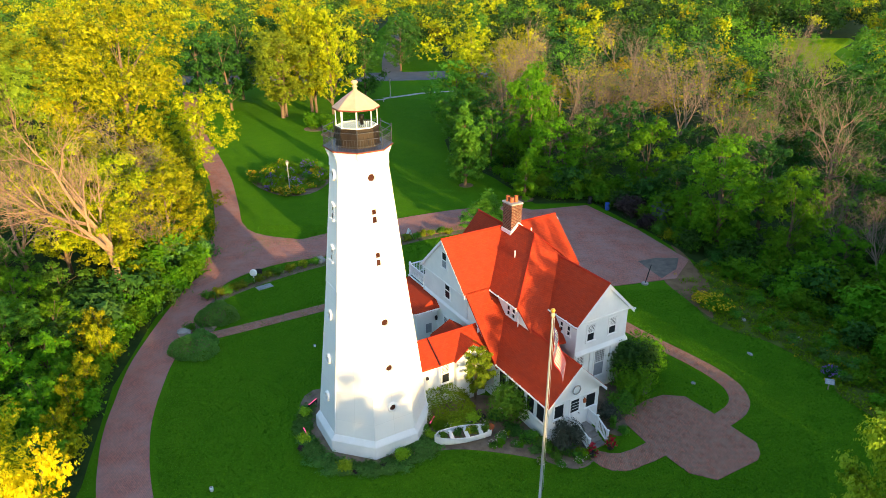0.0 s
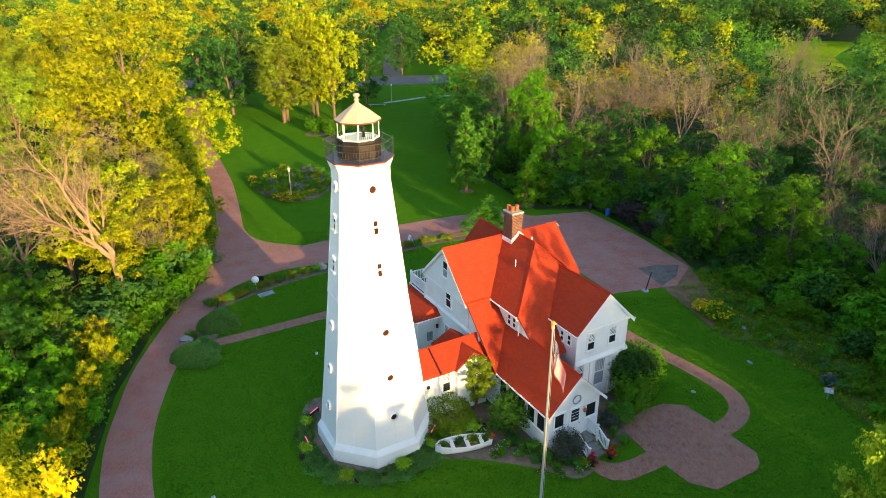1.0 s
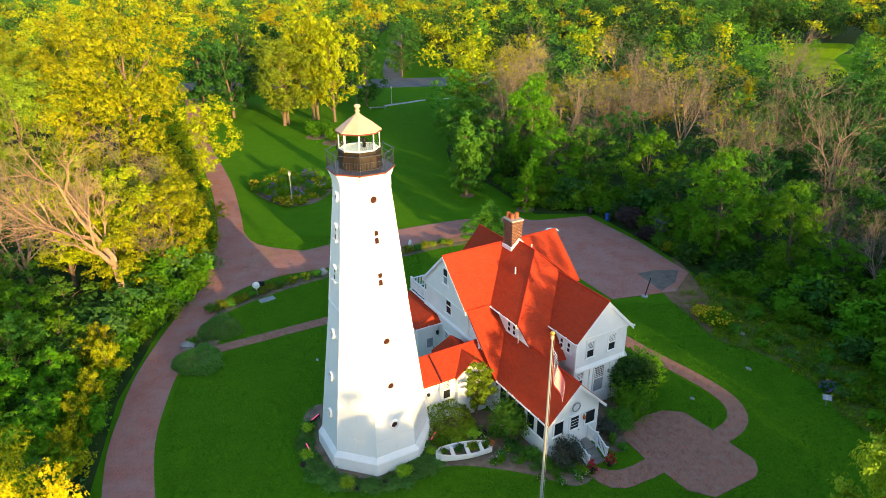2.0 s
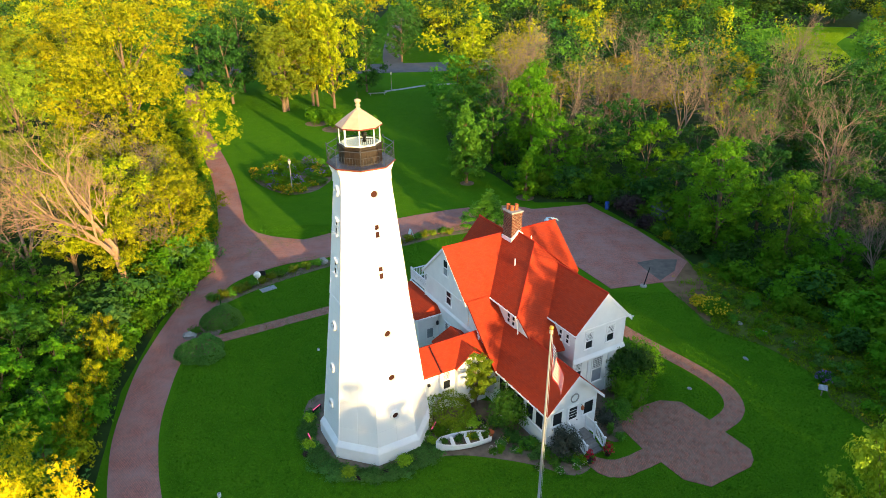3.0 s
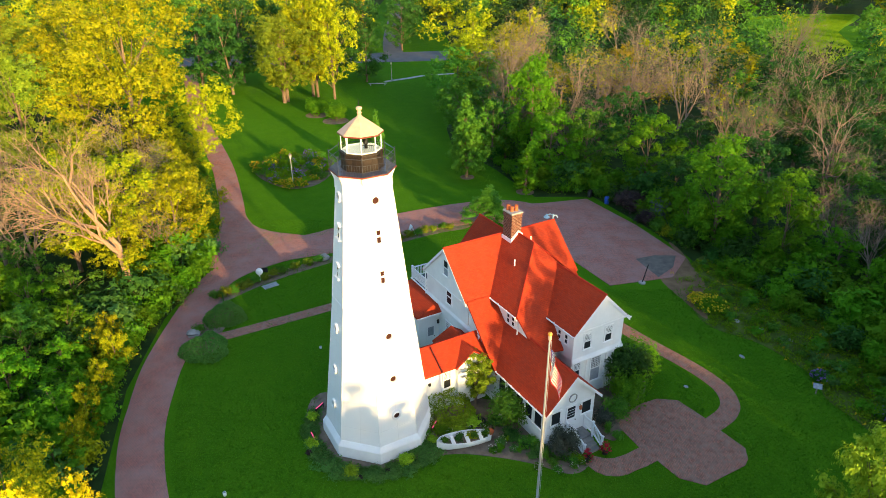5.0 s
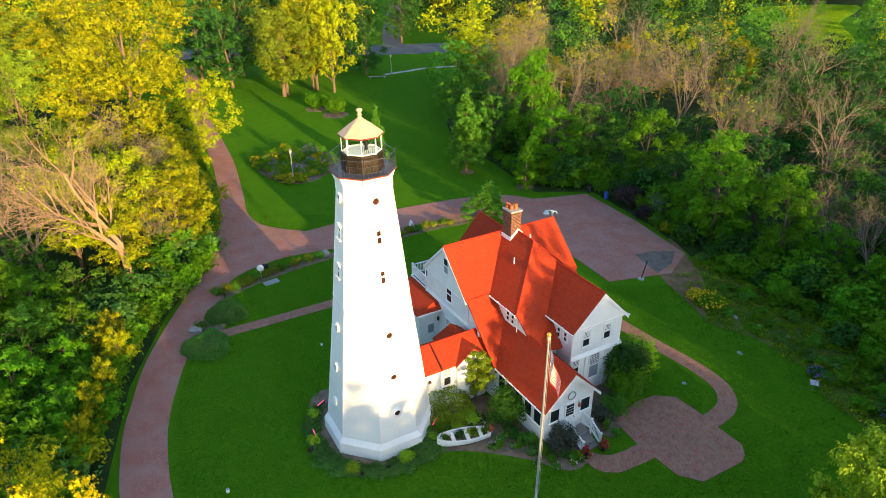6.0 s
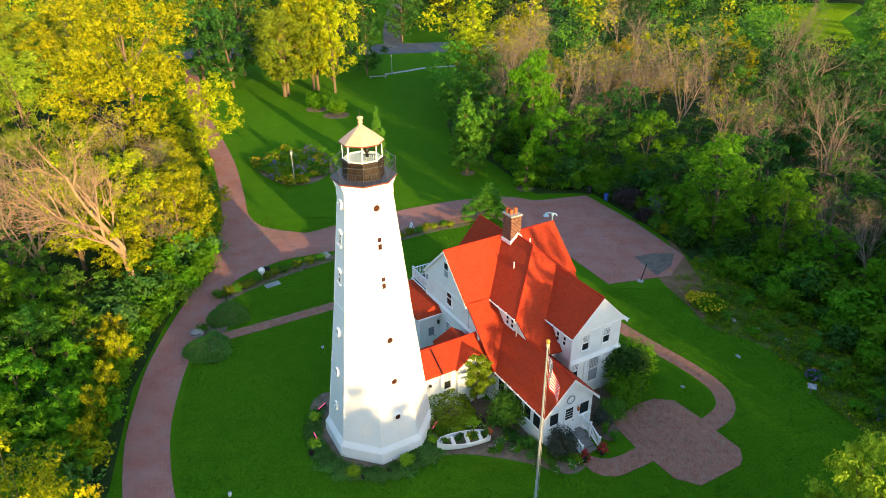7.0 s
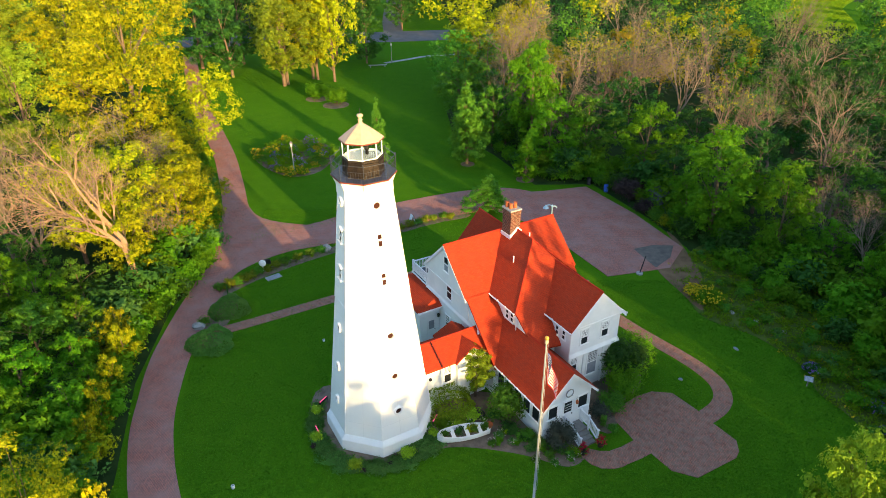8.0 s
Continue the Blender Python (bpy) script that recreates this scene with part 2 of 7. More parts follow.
# ---- shape helpers ----


def link(name, bm, material, parent=None, label="", smooth=False):
    """Ends a bmesh: lays its UVs out in metres and links it as one object."""
    uv = bm.loops.layers.uv.verify()
    bmesh.ops.recalc_face_normals(bm, faces=bm.faces[:])
    for f in bm.faces:
        n = f.normal
        t = Vector((0, 0, 1)).cross(n)
        t = t.normalized() if t.length > 0.05 else Vector((0, 1, 0))
        s = n.cross(t)
        f.smooth = smooth
        for lp in f.loops:
            lp[uv].uv = (lp.vert.co.dot(t), lp.vert.co.dot(s))
    me = bpy.data.meshes.new(name)
    bm.to_mesh(me)
    bm.free()
    for m in material if isinstance(material, (list, tuple)) else (material,):
        me.materials.append(m)
    ob = new(name, me)
    ob.parent = parent
    if label:
        ob["label"] = label
    return ob


def part(name, bm, material, parent, label="", smooth=False):
    return link(name, bm, material, parent, label, smooth)


def thing(name, m, label, category, group="", kind=""):
    ob = new(name)
    ob.empty_display_size = 0.2
    ob.matrix_world = m
    return tagged(ob, label, category, group, kind)


def box(bm, x0, x1, y0, y1, z0, z1, bev=0.0, m=None):
    r = bmesh.ops.create_cube(bm, size=1.0)["verts"]
    for v in r:
        v.co = Vector((x0 + (v.co.x + 0.5) * (x1 - x0), y0 + (v.co.y + 0.5) * (y1 - y0), z0 + (v.co.z + 0.5) * (z1 - z0)))
    if bev:
        es = list({e for v in r for e in v.link_edges})
        r = list({v for f in bmesh.ops.bevel(bm, geom=es, offset=bev, segments=1, affect="EDGES")["faces"] for v in f.verts} | {v for v in r if v.is_valid})
    if m is not None:
        bmesh.ops.transform(bm, matrix=m, verts=r)
    return r


def prism(bm, pts, way):
    """A closed solid: a flat polygon moved along a vector."""
    lo = [bm.verts.new(p) for p in pts]
    hi = [bm.verts.new(Vector(p) + Vector(way)) for p in pts]
    bm.faces.new(lo)
    bm.faces.new(hi[::-1])
    for i in range(len(pts)):
        j = (i + 1) % len(pts)
        bm.faces.new((lo[i], lo[j], hi[j], hi[i]))
    return lo + hi


def rod(bm, a, b, r0, r1=None, n=8):
    a, b = Vector(a), Vector(b)
    r1 = r0 if r1 is None else r1
    q = (b - a).to_track_quat("Z", "Y").to_matrix()
    ring = [[bm.verts.new(p + q @ Vector((r * math.cos(2 * math.pi * i / n), r * math.sin(2 * math.pi * i / n), 0))) for i in range(n)] for p, r in ((a, r0), (b, r1))]
    for i in range(n):
        bm.faces.new((ring[0][i], ring[0][(i + 1) % n], ring[1][(i + 1) % n], ring[1][i]))
    bm.faces.new(ring[0][::-1])
    bm.faces.new(ring[1])


def lathe(bm, profile, n, turn=0.0, at=(0, 0), caps=True):
    """Rings of n corners round a vertical axis; profile rows are (radius, height)."""
    rings = []
    for r, z in profile:
        rings.append([bm.verts.new((at[0] + r * math.cos(turn + 2 * math.pi * i / n), at[1] + r * math.sin(turn + 2 * math.pi * i / n), z)) for i in range(n)])
    for a, b in zip(rings, rings[1:]):
        for i in range(n):
            bm.faces.new((a[i], a[(i + 1) % n], b[(i + 1) % n], b[i]))
    if caps:
        bm.faces.new(rings[0][::-1])
        bm.faces.new(rings[-1])
    return rings


def smooth_line(pts, steps=8, closed=False):
    """A smooth plan curve through a few control points."""
    p = [Vector((*q, 0)) for q in pts]
    n, out = len(p), []
    for i in range(n if closed else n - 1):
        a, b, c, d = (p[(i + k) % n] if closed else p[min(max(i + k, 0), n - 1)] for k in (-1, 0, 1, 2))
        for s in range(steps):
            t = s / steps
            out.append(0.5 * ((2 * b) + (c - a) * t + (2 * a - 5 * b + 4 * c - d) * t * t + (3 * b - a - 3 * c + d) * t ** 3))
    if not closed:
        out.append(p[-1])
    return out


def strip(bm, line, half, z0, z1):
    """A paved band along a plan curve; half may be a function of the fraction along it."""
    rows, n = [], len(line)
    for i, p in enumerate(line):
        t = (line[min(i + 1, n - 1)] - line[max(i - 1, 0)]).normalized()
        side = Vector((-t.y, t.x, 0))
        w = half(i / (n - 1)) if callable(half) else half
        rows.append([bm.verts.new(p + side * s * w + Vector((0, 0, z))) for s, z in ((1, z0), (1, z1), (-1, z1), (-1, z0))])
    for a, b in zip(rows, rows[1:]):
        for k in range(3):
            bm.faces.new((a[k], b[k], b[k + 1], a[k + 1]))


def sheet(bm, outline, z0, z1):
    """A low slab with a given plan outline."""
    prism(bm, [(p[0], p[1], z0) for p in outline], (0, 0, z1 - z0))
    for f in bm.faces:
        f.normal_update()
    bmesh.ops.triangulate(bm, faces=[f for f in bm.faces if len(f.verts) > 4])


def leaves_of(name, verts, material, parent=None, label="", tris=True):
    """Many loose leaf blades in one mesh."""
    k = 3 if tris else 4
    v = np.asarray(verts, dtype=np.float32).reshape(-1, 3)
    nf = len(v) // k
    me = bpy.data.meshes.new(name)
    me.vertices.add(len(v))
    me.vertices.foreach_set("co", v.ravel())
    me.loops.add(len(v))
    me.loops.foreach_set("vertex_index", np.arange(len(v), dtype=np.int32))
    me.polygons.add(nf)
    me.polygons.foreach_set("loop_start", np.arange(0, len(v), k, dtype=np.int32))
    me.update(calc_edges=True)
    me.materials.append(material)
    ob = new(name, me)
    ob.parent = parent
    if label:
        ob["label"] = label
    return ob


def leaf_cloud(rng, centres, radii, per, size, flat=0.62, shell=0.6, clump=1):
    """Leaf sprays scattered in lobes: one pointed triangle a spray, tilted outward and up."""
    out = []
    for c, r, n in zip(centres, radii, per):
        d = rng.normal(size=(n, 3))
        d /= np.linalg.norm(d, axis=1)[:, None]
        rad = r * (shell + (1 - shell) * rng.random(n) ** 0.6) * (1 + 0.22 * rng.normal(size=n))
        if clump > 1:
            own = rng.integers(0, max(2, n // clump), n)
            d, rad = d[own], rad[own]
        p = np.asarray(c) + d * rad[:, None] * np.array([1, 1, flat])
        if clump > 1:
            p = p + rng.normal(size=(n, 3)) * size * np.array([1.25, 1.25, 0.75])
        nrm = d * 1.0 + rng.normal(size=(n, 3)) * 0.38 + np.array([0, 0, 0.4])
        nrm /= np.linalg.norm(nrm, axis=1)[:, None]
        t = np.cross(nrm, rng.normal(size=(n, 3)))
        t /= np.linalg.norm(t, axis=1)[:, None]
        s = np.cross(nrm, t)
        ln = size * (0.6 + 0.8 * rng.random(n))[:, None]
        wd = ln * (0.5 + 0.3 * rng.random(n))[:, None]
        out.append(np.stack([p - t * ln * 0.7 - s * wd, p - t * ln * 0.7 + s * wd, p + t * ln * 1.3 - nrm * ln * 0.3], 1))
    return np.concatenate(out).reshape(-1, 3)


def limb(bm, pts, r0, r1, n=5):
    k = len(pts) - 1
    for i in range(k):
        rod(bm, pts[i], pts[i + 1], r0 + (r1 - r0) * i / k, r0 + (r1 - r0) * (i + 1) / k, n)


def leaf_tree(name, seed, height, spread, leaf, bark, label, lobes=60, per=105, size=0.19, base=0.25, shape="round", core=18):
    """A tree: tapered trunk with limbs, and a crown of many leaf sprays in uneven lobes."""
    rng = np.random.default_rng(seed)
    root = thing(name, Matrix.Identity(4), label, "tree" if height > 4 else "shrub")
    bm = bmesh.new()
    lean = rng.normal(size=2) * 0.03 * height
    spine = [Vector((lean[0] * t * t, lean[1] * t * t, height * 0.86 * t)) for t in np.linspace(0, 1, 7)]
    thick = 0.018 * height + 0.05
    limb(bm, spine, thick, thick * 0.15, 7)
    centres, radii, per_n = [], [], []
    bulge = [(rng.random() * 6.28, 0.14 + 0.14 * rng.random()) for _ in range(3)]
    for i in range(lobes):
        f = (i + 0.5) / lobes
        t = base + (1 - base) * f
        if shape == "round":
            w = (1 - abs(2 * (1 - f) ** 0.8 - 1.06) ** 2.4) ** 0.6 if f < 0.97 else 0.25
        else:
            w = (1 - f ** 1.5) * 0.95 * min(1, 0.6 + 3.5 * f) + 0.05
        ang = i * 2.39996 + rng.normal() * 0.3
        w *= 1 + sum(q * math.cos((k + 1) * ang - p) for k, (p, q) in enumerate(bulge))
        rr = spread * w * (0.86 * rng.random() ** 0.35)
        zt = height * t * (1 + 0.04 * rng.normal())
        tip = Vector((lean[0] * t * t + rr * math.cos(ang), lean[1] * t * t + rr * math.sin(ang), zt))
        lr = spread * (0.16 + 0.15 * rng.random()) * (0.55 + 0.45 * w)
        centres.append(tuple(tip))
        radii.append(lr)
        per_n.append(max(12, int(per * (lr / (spread * 0.235)) ** 2)))
        st = max(0.12, t - 0.16 - 0.12 * rng.random())
        a = Vector((lean[0] * st * st, lean[1] * st * st, height * 0.86 * st))
        mid = a.lerp(tip, 0.5) + Vector((0, 0, 0.05 * height * rng.random()))
        if i % 3 == 0:
            limb(bm, [a, mid, tip], thick * 0.32 * (1 - 0.6 * t), 0.015, 4)
    part("trunk", bm, bark, root)
    if not core:
        leaves_of("crown", leaf_cloud(rng, centres, radii, per_n, size, clump=10), leaf, root)
        return root
    inner = leaf_cloud(rng, centres, [0.62 * r for r in radii], [max(4, int(core * k / per)) for k in per_n], 1.8 * size, shell=0.35)
    leaves_of("crown", np.concatenate([leaf_cloud(rng, centres, radii, per_n, size, clump=10), inner]), leaf, root)
    return root


def shrub(name, seed, r, h, leaf, label, n=500, size=0.13, lobes=7):
    rng = np.random.default_rng(seed)
    root = thing(name, Matrix.Identity(4), label, "shrub")
    cs, rs = [], []
    for i in range(lobes):
        ang, q = i * 2.4 + rng.random(), 0.55 * r * rng.random() ** 0.5
        rs.append(r * (0.42 + 0.2 * rng.random()))
        cs.append((q * math.cos(ang), q * math.sin(ang), h * (0.35 + 0.35 * rng.random())))
    v = leaf_cloud(rng, cs, rs, [n // lobes] * lobes, size, flat=h / (2 * r) * 1.4, shell=0.6, clump=6)
    v = np.concatenate([v, leaf_cloud(rng, cs, [0.7 * q for q in rs], [max(3, n // lobes // 10)] * lobes, 2.3 * size, flat=h / (2 * r) * 1.4, shell=0.3)])
    v[:, 2] = np.maximum(v[:, 2], 0.01)
    bm = bmesh.new()
    for c in cs:
        limb(bm, [(0, 0, 0), (c[0] * 0.4, c[1] * 0.4, c[2] * 0.5), c], 0.03, 0.008, 4)
    tagged(part("stem_cluster", bm, BARK, root), kind="stuff")
    leaves_of("foliage", v, leaf, root)
    return root


def mound(name, seed, r, h, leaf, label, n=6500, size=0.055):
    """A low clipped mat: leaves over one uneven dome."""
    rng = np.random.default_rng(seed)
    root = thing(name, Matrix.Identity(4), label, "shrub")
    d = rng.normal(size=(n, 3))
    d[:, 2] = np.abs(d[:, 2])
    d /= np.linalg.norm(d, axis=1)[:, None]
    ang = np.arctan2(d[:, 1], d[:, 0])
    rim = 1 + 0.10 * np.sin(3 * ang + seed) + 0.06 * np.sin(7 * ang)
    c = d * np.array([r, r, h]) * (rim * (0.93 + 0.1 * rng.random(n)))[:, None]
    v = leaf_cloud(rng, c, [0.06] * n, [2] * n, size)
    v[:, 2] = np.maximum(v[:, 2], 0.01)
    bm = bmesh.new()
    for k in range(7):
        a = k * 0.9
        limb(bm, [(0, 0, 0), (0.35 * r * math.cos(a), 0.35 * r * math.sin(a), 0.45 * h), (0.6 * r * math.cos(a), 0.6 * r * math.sin(a), 0.7 * h)], 0.03, 0.01, 4)
    tagged(part("stem_cluster", bm, BARK, root), kind="stuff")
    leaves_of("foliage", v, leaf, root)
    return root


def bare_tree(name, seed, height, spread, bark, label, leaves=None, girth=1.0):
    """A leafless tree: limbs that fork again and again into fine twigs."""
    rng = np.random.default_rng(seed)
    root = thing(name, Matrix.Identity(4), label, "tree")
    trunk_bm, limb_bm, twig_bm = bmesh.new(), bmesh.new(), bmesh.new()
    tips = []

    def grow(p, d, ln, r, depth):
        n = 6 if depth < 2 else 3
        bm = trunk_bm if depth == 0 else limb_bm if depth < 4 else twig_bm
        q = p + d * ln * 0.55 + Vector(rng.normal(size=3)) * ln * 0.03
        e = q + (d + Vector(rng.normal(size=3)) * 0.07 + Vector((0, 0, 0.04))).normalized() * ln * 0.45
        if depth < 4:
            rod(bm, p, q, r, r * 0.85, n)
            rod(bm, q, e, r * 0.85, r * 0.68, n)
        else:
            a, b = p, e
            s = d.cross(Vector(rng.normal(size=3))).normalized() * r
            u = d.cross(s)
            ring = [bm.verts.new(a + s), bm.verts.new(a - s * 0.5 + u * 0.87), bm.verts.new(a - s * 0.5 - u * 0.87)]
            top = bm.verts.new(b)
            for i in range(3):
                bm.faces.new((ring[i], ring[(i + 1) % 3], top))
        if depth == 6:
            return
        if depth >= 4:
            tips.append(tuple(e))
        for k in range(4 if depth in (2, 3) else 3):
            side = Vector(rng.normal(size=3))
            side = (side - d * side.dot(d)).normalized()
            w = 0.14 + 0.24 * rng.random() if k == 0 else 0.42 + 0.46 * rng.random()
            nd = (d + side * w * spread + Vector((0, 0, 0.10 if depth < 4 else 0.0))).normalized()
            grow(p.lerp(e, 1.0 if k == 0 else 0.4 + 0.6 * rng.random()), nd, ln * (0.62 + 0.24 * rng.random()), max(r * 0.55, 0.013), depth + 1)

    grow(Vector((0, 0, 0)), Vector((0.05 * rng.normal(), 0.05 * rng.normal(), 1)).normalized(), height * 0.30, (0.010 * height + 0.02) * girth, 0)
    for nm, b in (("trunk", trunk_bm), ("limb_frame", limb_bm), ("twig_spray", twig_bm)):
        tagged(part(nm, b, bark, root), kind="" if nm == "trunk" else "stuff")
    if leaves:
        sel = [tips[i] for i in rng.choice(len(tips), min(90, len(tips)), replace=False)]
        leaves_of("leaves", leaf_cloud(rng, sel, [0.4] * len(sel), [16] * len(sel), 0.075), leaves, root)
    return root


def place(root, x, y, z=0.0, s=1.0, turn=0.0, sz=None):
    return copy_thing(root, Matrix.Translation((x, y, z)) @ Matrix.Rotation(turn, 4, "Z") @ Matrix.Diagonal((s, s, sz or s, 1)))


def drop_root(root):
    """Takes the pattern of a repeated thing away once its copies stand."""
    for o in (*root.children_recursive, root):
        bpy.data.objects.remove(o)

# ---- ground, roads and paving ----
bm = bmesh.new()
bmesh.ops.create_grid(bm, x_segments=60, y_segments=60, size=1500.0)
tagged(link("ground", bm, LAWN), "mown green lawn and grassland reaching the horizon", "ground", kind="structure")

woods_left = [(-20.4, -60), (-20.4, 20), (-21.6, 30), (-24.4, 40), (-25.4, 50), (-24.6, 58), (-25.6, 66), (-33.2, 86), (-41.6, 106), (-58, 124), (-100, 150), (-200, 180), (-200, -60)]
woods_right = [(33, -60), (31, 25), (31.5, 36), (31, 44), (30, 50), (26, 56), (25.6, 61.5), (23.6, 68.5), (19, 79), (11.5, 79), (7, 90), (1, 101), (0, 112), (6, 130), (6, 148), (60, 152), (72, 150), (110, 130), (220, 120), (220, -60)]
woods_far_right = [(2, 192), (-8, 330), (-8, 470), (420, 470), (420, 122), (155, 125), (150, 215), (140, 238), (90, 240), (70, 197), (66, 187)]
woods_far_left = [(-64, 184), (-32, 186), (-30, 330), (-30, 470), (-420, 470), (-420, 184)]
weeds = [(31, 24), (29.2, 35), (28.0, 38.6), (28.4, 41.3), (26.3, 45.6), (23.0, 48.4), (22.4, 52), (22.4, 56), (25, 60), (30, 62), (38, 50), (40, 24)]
for nm, outline, mt, z, lab in (("forest_floor_left", woods_left, FLOOR, 0.012, "leafy forest floor, shade of the trees in its dark colour"),
                                ("forest_floor_right", woods_right, FLOOR, 0.012, "leafy forest floor, shade of the trees in its dark colour"),
                                ("forest_floor_far_right", woods_far_right, FLOOR, 0.007, "forest floor under distant trees, their shade in its dark colour"),
                                ("forest_floor_far_left", woods_far_left, FLOOR, 0.007, "forest floor under distant trees, their shade in its dark colour"),
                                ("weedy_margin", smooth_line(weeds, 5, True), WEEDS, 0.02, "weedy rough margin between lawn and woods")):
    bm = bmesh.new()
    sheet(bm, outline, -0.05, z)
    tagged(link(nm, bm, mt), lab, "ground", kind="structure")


def paving(nm, mt, lab, cat, line=None, half=None, outline=None, z=0.04):
    bm = bmesh.new()
    if line:
        strip(bm, line, half, -0.05, z)
    if outline:
        sheet(bm, outline, -0.05, z)
    return tagged(link(nm, bm, mt), lab, cat, kind="structure")


drive = smooth_line([(-14.6, 22), (-18.65, 29.2), (-20.4, 33.05), (-21.35, 35.8), (-22.05, 38.85), (-22.7, 42.3), (-22.95, 45.5), (-23.1, 52), (-22.6, 58), (-18.6, 63.0), (-13, 66.0), (-8, 69.0), (-3, 71.6), (3, 74.0), (8, 74.6), (13, 70.5)], 8)
paving("driveway", PAVER, "winding driveway of reddish clay pavers", "driveway", drive, lambda f: 1.48 + 0.2 * min(1, max(0, (f - 0.25) * 6)) + 1.5 * min(1, max(0, (f - 0.52) * 6)))
branch = smooth_line([(-22.6, 60), (-24.2, 67), (-26.5, 74.5), (-29.6, 83), (-33.0, 91.5), (-38.6, 103.5), (-45, 117), (-52, 134), (-57, 147), (-62, 160)], 8)
paving("park_path", PAVER, "curving park path of reddish pavers", "path", branch, lambda f: 1.5 + 1.3 * math.exp(-((f - 0.05) / 0.07) ** 2), z=0.045)
paving("path_corner", PAVER, "rounded paved corner where path and driveway meet", "path", outline=[(-27.2, 80.5), (-25.5, 75.8), (-24.2, 72.7), (-23.0, 70.7), (-21.8, 69.5), (-20.5, 68.75), (-19.0, 68.2), (-16.5, 67.6), (-12.5, 67.2), (-13.5, 65.0), (-19, 62.5), (-23.5, 64), (-25.5, 70), (-27.6, 77)], z=0.049)
paving("parking_lot", PAVER, "paved parking court of reddish clay pavers", "parking lot", outline=[(10.6, 66.5), (15.9, 55.7), (22.5, 57.3), (25.2, 61.5), (22.2, 69.9), (18.0, 78.2), (12.2, 76.8), (5.5, 76.0), (4.5, 72.5)], z=0.05)
paving("repair_patch", GRAVEL, "rectangular grey-brown gravel patch in the paving", "paving", outline=[(19.85, 61.3), (22.1, 62.1), (24.3, 62.0), (23.2, 59.4), (21.1, 57.3)], z=0.056)
garden_walk = smooth_line([(-20.5, 46.8), (-18.8, 47.4), (-10.6, 52.0), (-5, 55.2), (0, 59)], 6)
paving("garden_walk", PATIO, "narrow brick walk across the lawn", "path", garden_walk, 0.62, z=0.03)
PATIO_EDGE = [(12.1, 36.2), (13.0, 37.3), (14.1, 38.15), (15.5, 38.75), (17.0, 38.55), (18.26, 36.7), (18.85, 35.47), (19.92, 33.67), (19.72, 32.68), (19.3, 32.1), (16.18, 30.43), (14.67, 31.02), (13.74, 32.54), (13.0, 32.1), (12.13, 31.7), (11.5, 31.35), (10.9, 31.2), (10.1, 31.25), (9.5, 31.6), (8.93, 32.4), (9.6, 33.0), (10.33, 32.75), (10.92, 32.75), (11.8, 33.1), (12.88, 33.74), (12.04, 35.65)]
paving("patio", PATIO, "worn red brick patio with angular outline", "patio", outline=PATIO_EDGE, z=0.035)
ring = smooth_line([(18.5, 35.9), (19.1, 36.3), (20.05, 37.1), (20.7, 38.2), (20.8, 39.7), (20.2, 41.3), (19.05, 43.1), (16.4, 46.6), (14.0, 50.4), (13.0, 53.4), (13.3, 55.2)], 7)
paving("side_walk", PATIO, "brick walk curving round the lawn to the patio", "path", ring, 0.68, z=0.03)
paving("far_road", ASPHALT, "grey asphalt street beyond the lawn", "road", smooth_line([(-120, 174), (-60, 177), (-14, 181.5), (8, 185), (22, 188)], 5), 7.2, z=0.05)
paving("side_street", ASPHALT, "grey asphalt side street running away", "road", smooth_line([(-14, 183), (-16.5, 205), (-18.5, 240), (-22, 320)], 4), 2.7, z=0.045)
paving("far_pavement", CONCRETE, "pale concrete footpath across the far lawn", "pavement", smooth_line([(-14, 150), (-9, 153.5), (-4, 157), (8, 160)], 5), 0.6, z=0.04)


def bed(nm, mt, lab, pts):
    bm = bmesh.new()
    sheet(bm, smooth_line(pts, 4, True), -0.05, 0.022)
    return tagged(link(nm, bm, mt), lab, "flower bed", kind="structure")


bed("tower_bed", SOIL, "mulched planting bed round the tower foot", [(-9.6, 39.5), (-10.0, 36), (-9.1, 33.4), (-6.8, 31.2), (-3.8, 31.3), (-2.0, 32.7), (0.6, 33.2), (3.2, 32.9), (5.6, 32.3), (8.0, 31.4), (9.4, 32.6), (9, 35), (4, 38.5), (-1, 39), (-4, 40)])
bed("side_bed", SOIL, "mulched shrub bed beside the house", [(11.2, 34.4), (12.2, 35.6), (12.8, 37.4), (14.6, 39.2), (15.2, 41.2), (13.6, 42.6), (11, 41), (9.6, 36.5)])
bed("round_flower_bed", SOIL, "wild oval flower bed in the lawn", [(-28.2, 91), (-26, 96.4), (-20.0, 96.6), (-16.4, 91.5), (-17.4, 84.4), (-21, 82.4), (-25.5, 85.8)])
bed("hedge_bed", SOIL, "mulched strip under a low hedge", [(-22.6, 53.4), (-19.3, 57.2), (-13.6, 61.4), (-2.8, 68.2), (2, 70.4), (2.4, 69.4), (-2.4, 67.2), (-13, 60.2), (-18.2, 56.0), (-21.4, 52.4)])
bed("path_bed", SOIL, "mulched bed beside the driveway", [(-21.7, 44.5), (-22.4, 47.5), (-22.2, 50.5), (-20.8, 52.2), (-19.3, 50.5), (-19.6, 47.5), (-19.2, 45)])
EARTH = [(21.2, 57.3), (23.2, 59.2), (24.5, 62.0), (24.6, 65.4), (25.2, 63.4), (25.3, 59.4), (25.2, 55.8), (24.0, 52.4), (23.1, 49.6), (22.1, 52.9)]
bed("earth_edge", DIRT, "bare trodden earth beside the parking court", EARTH)

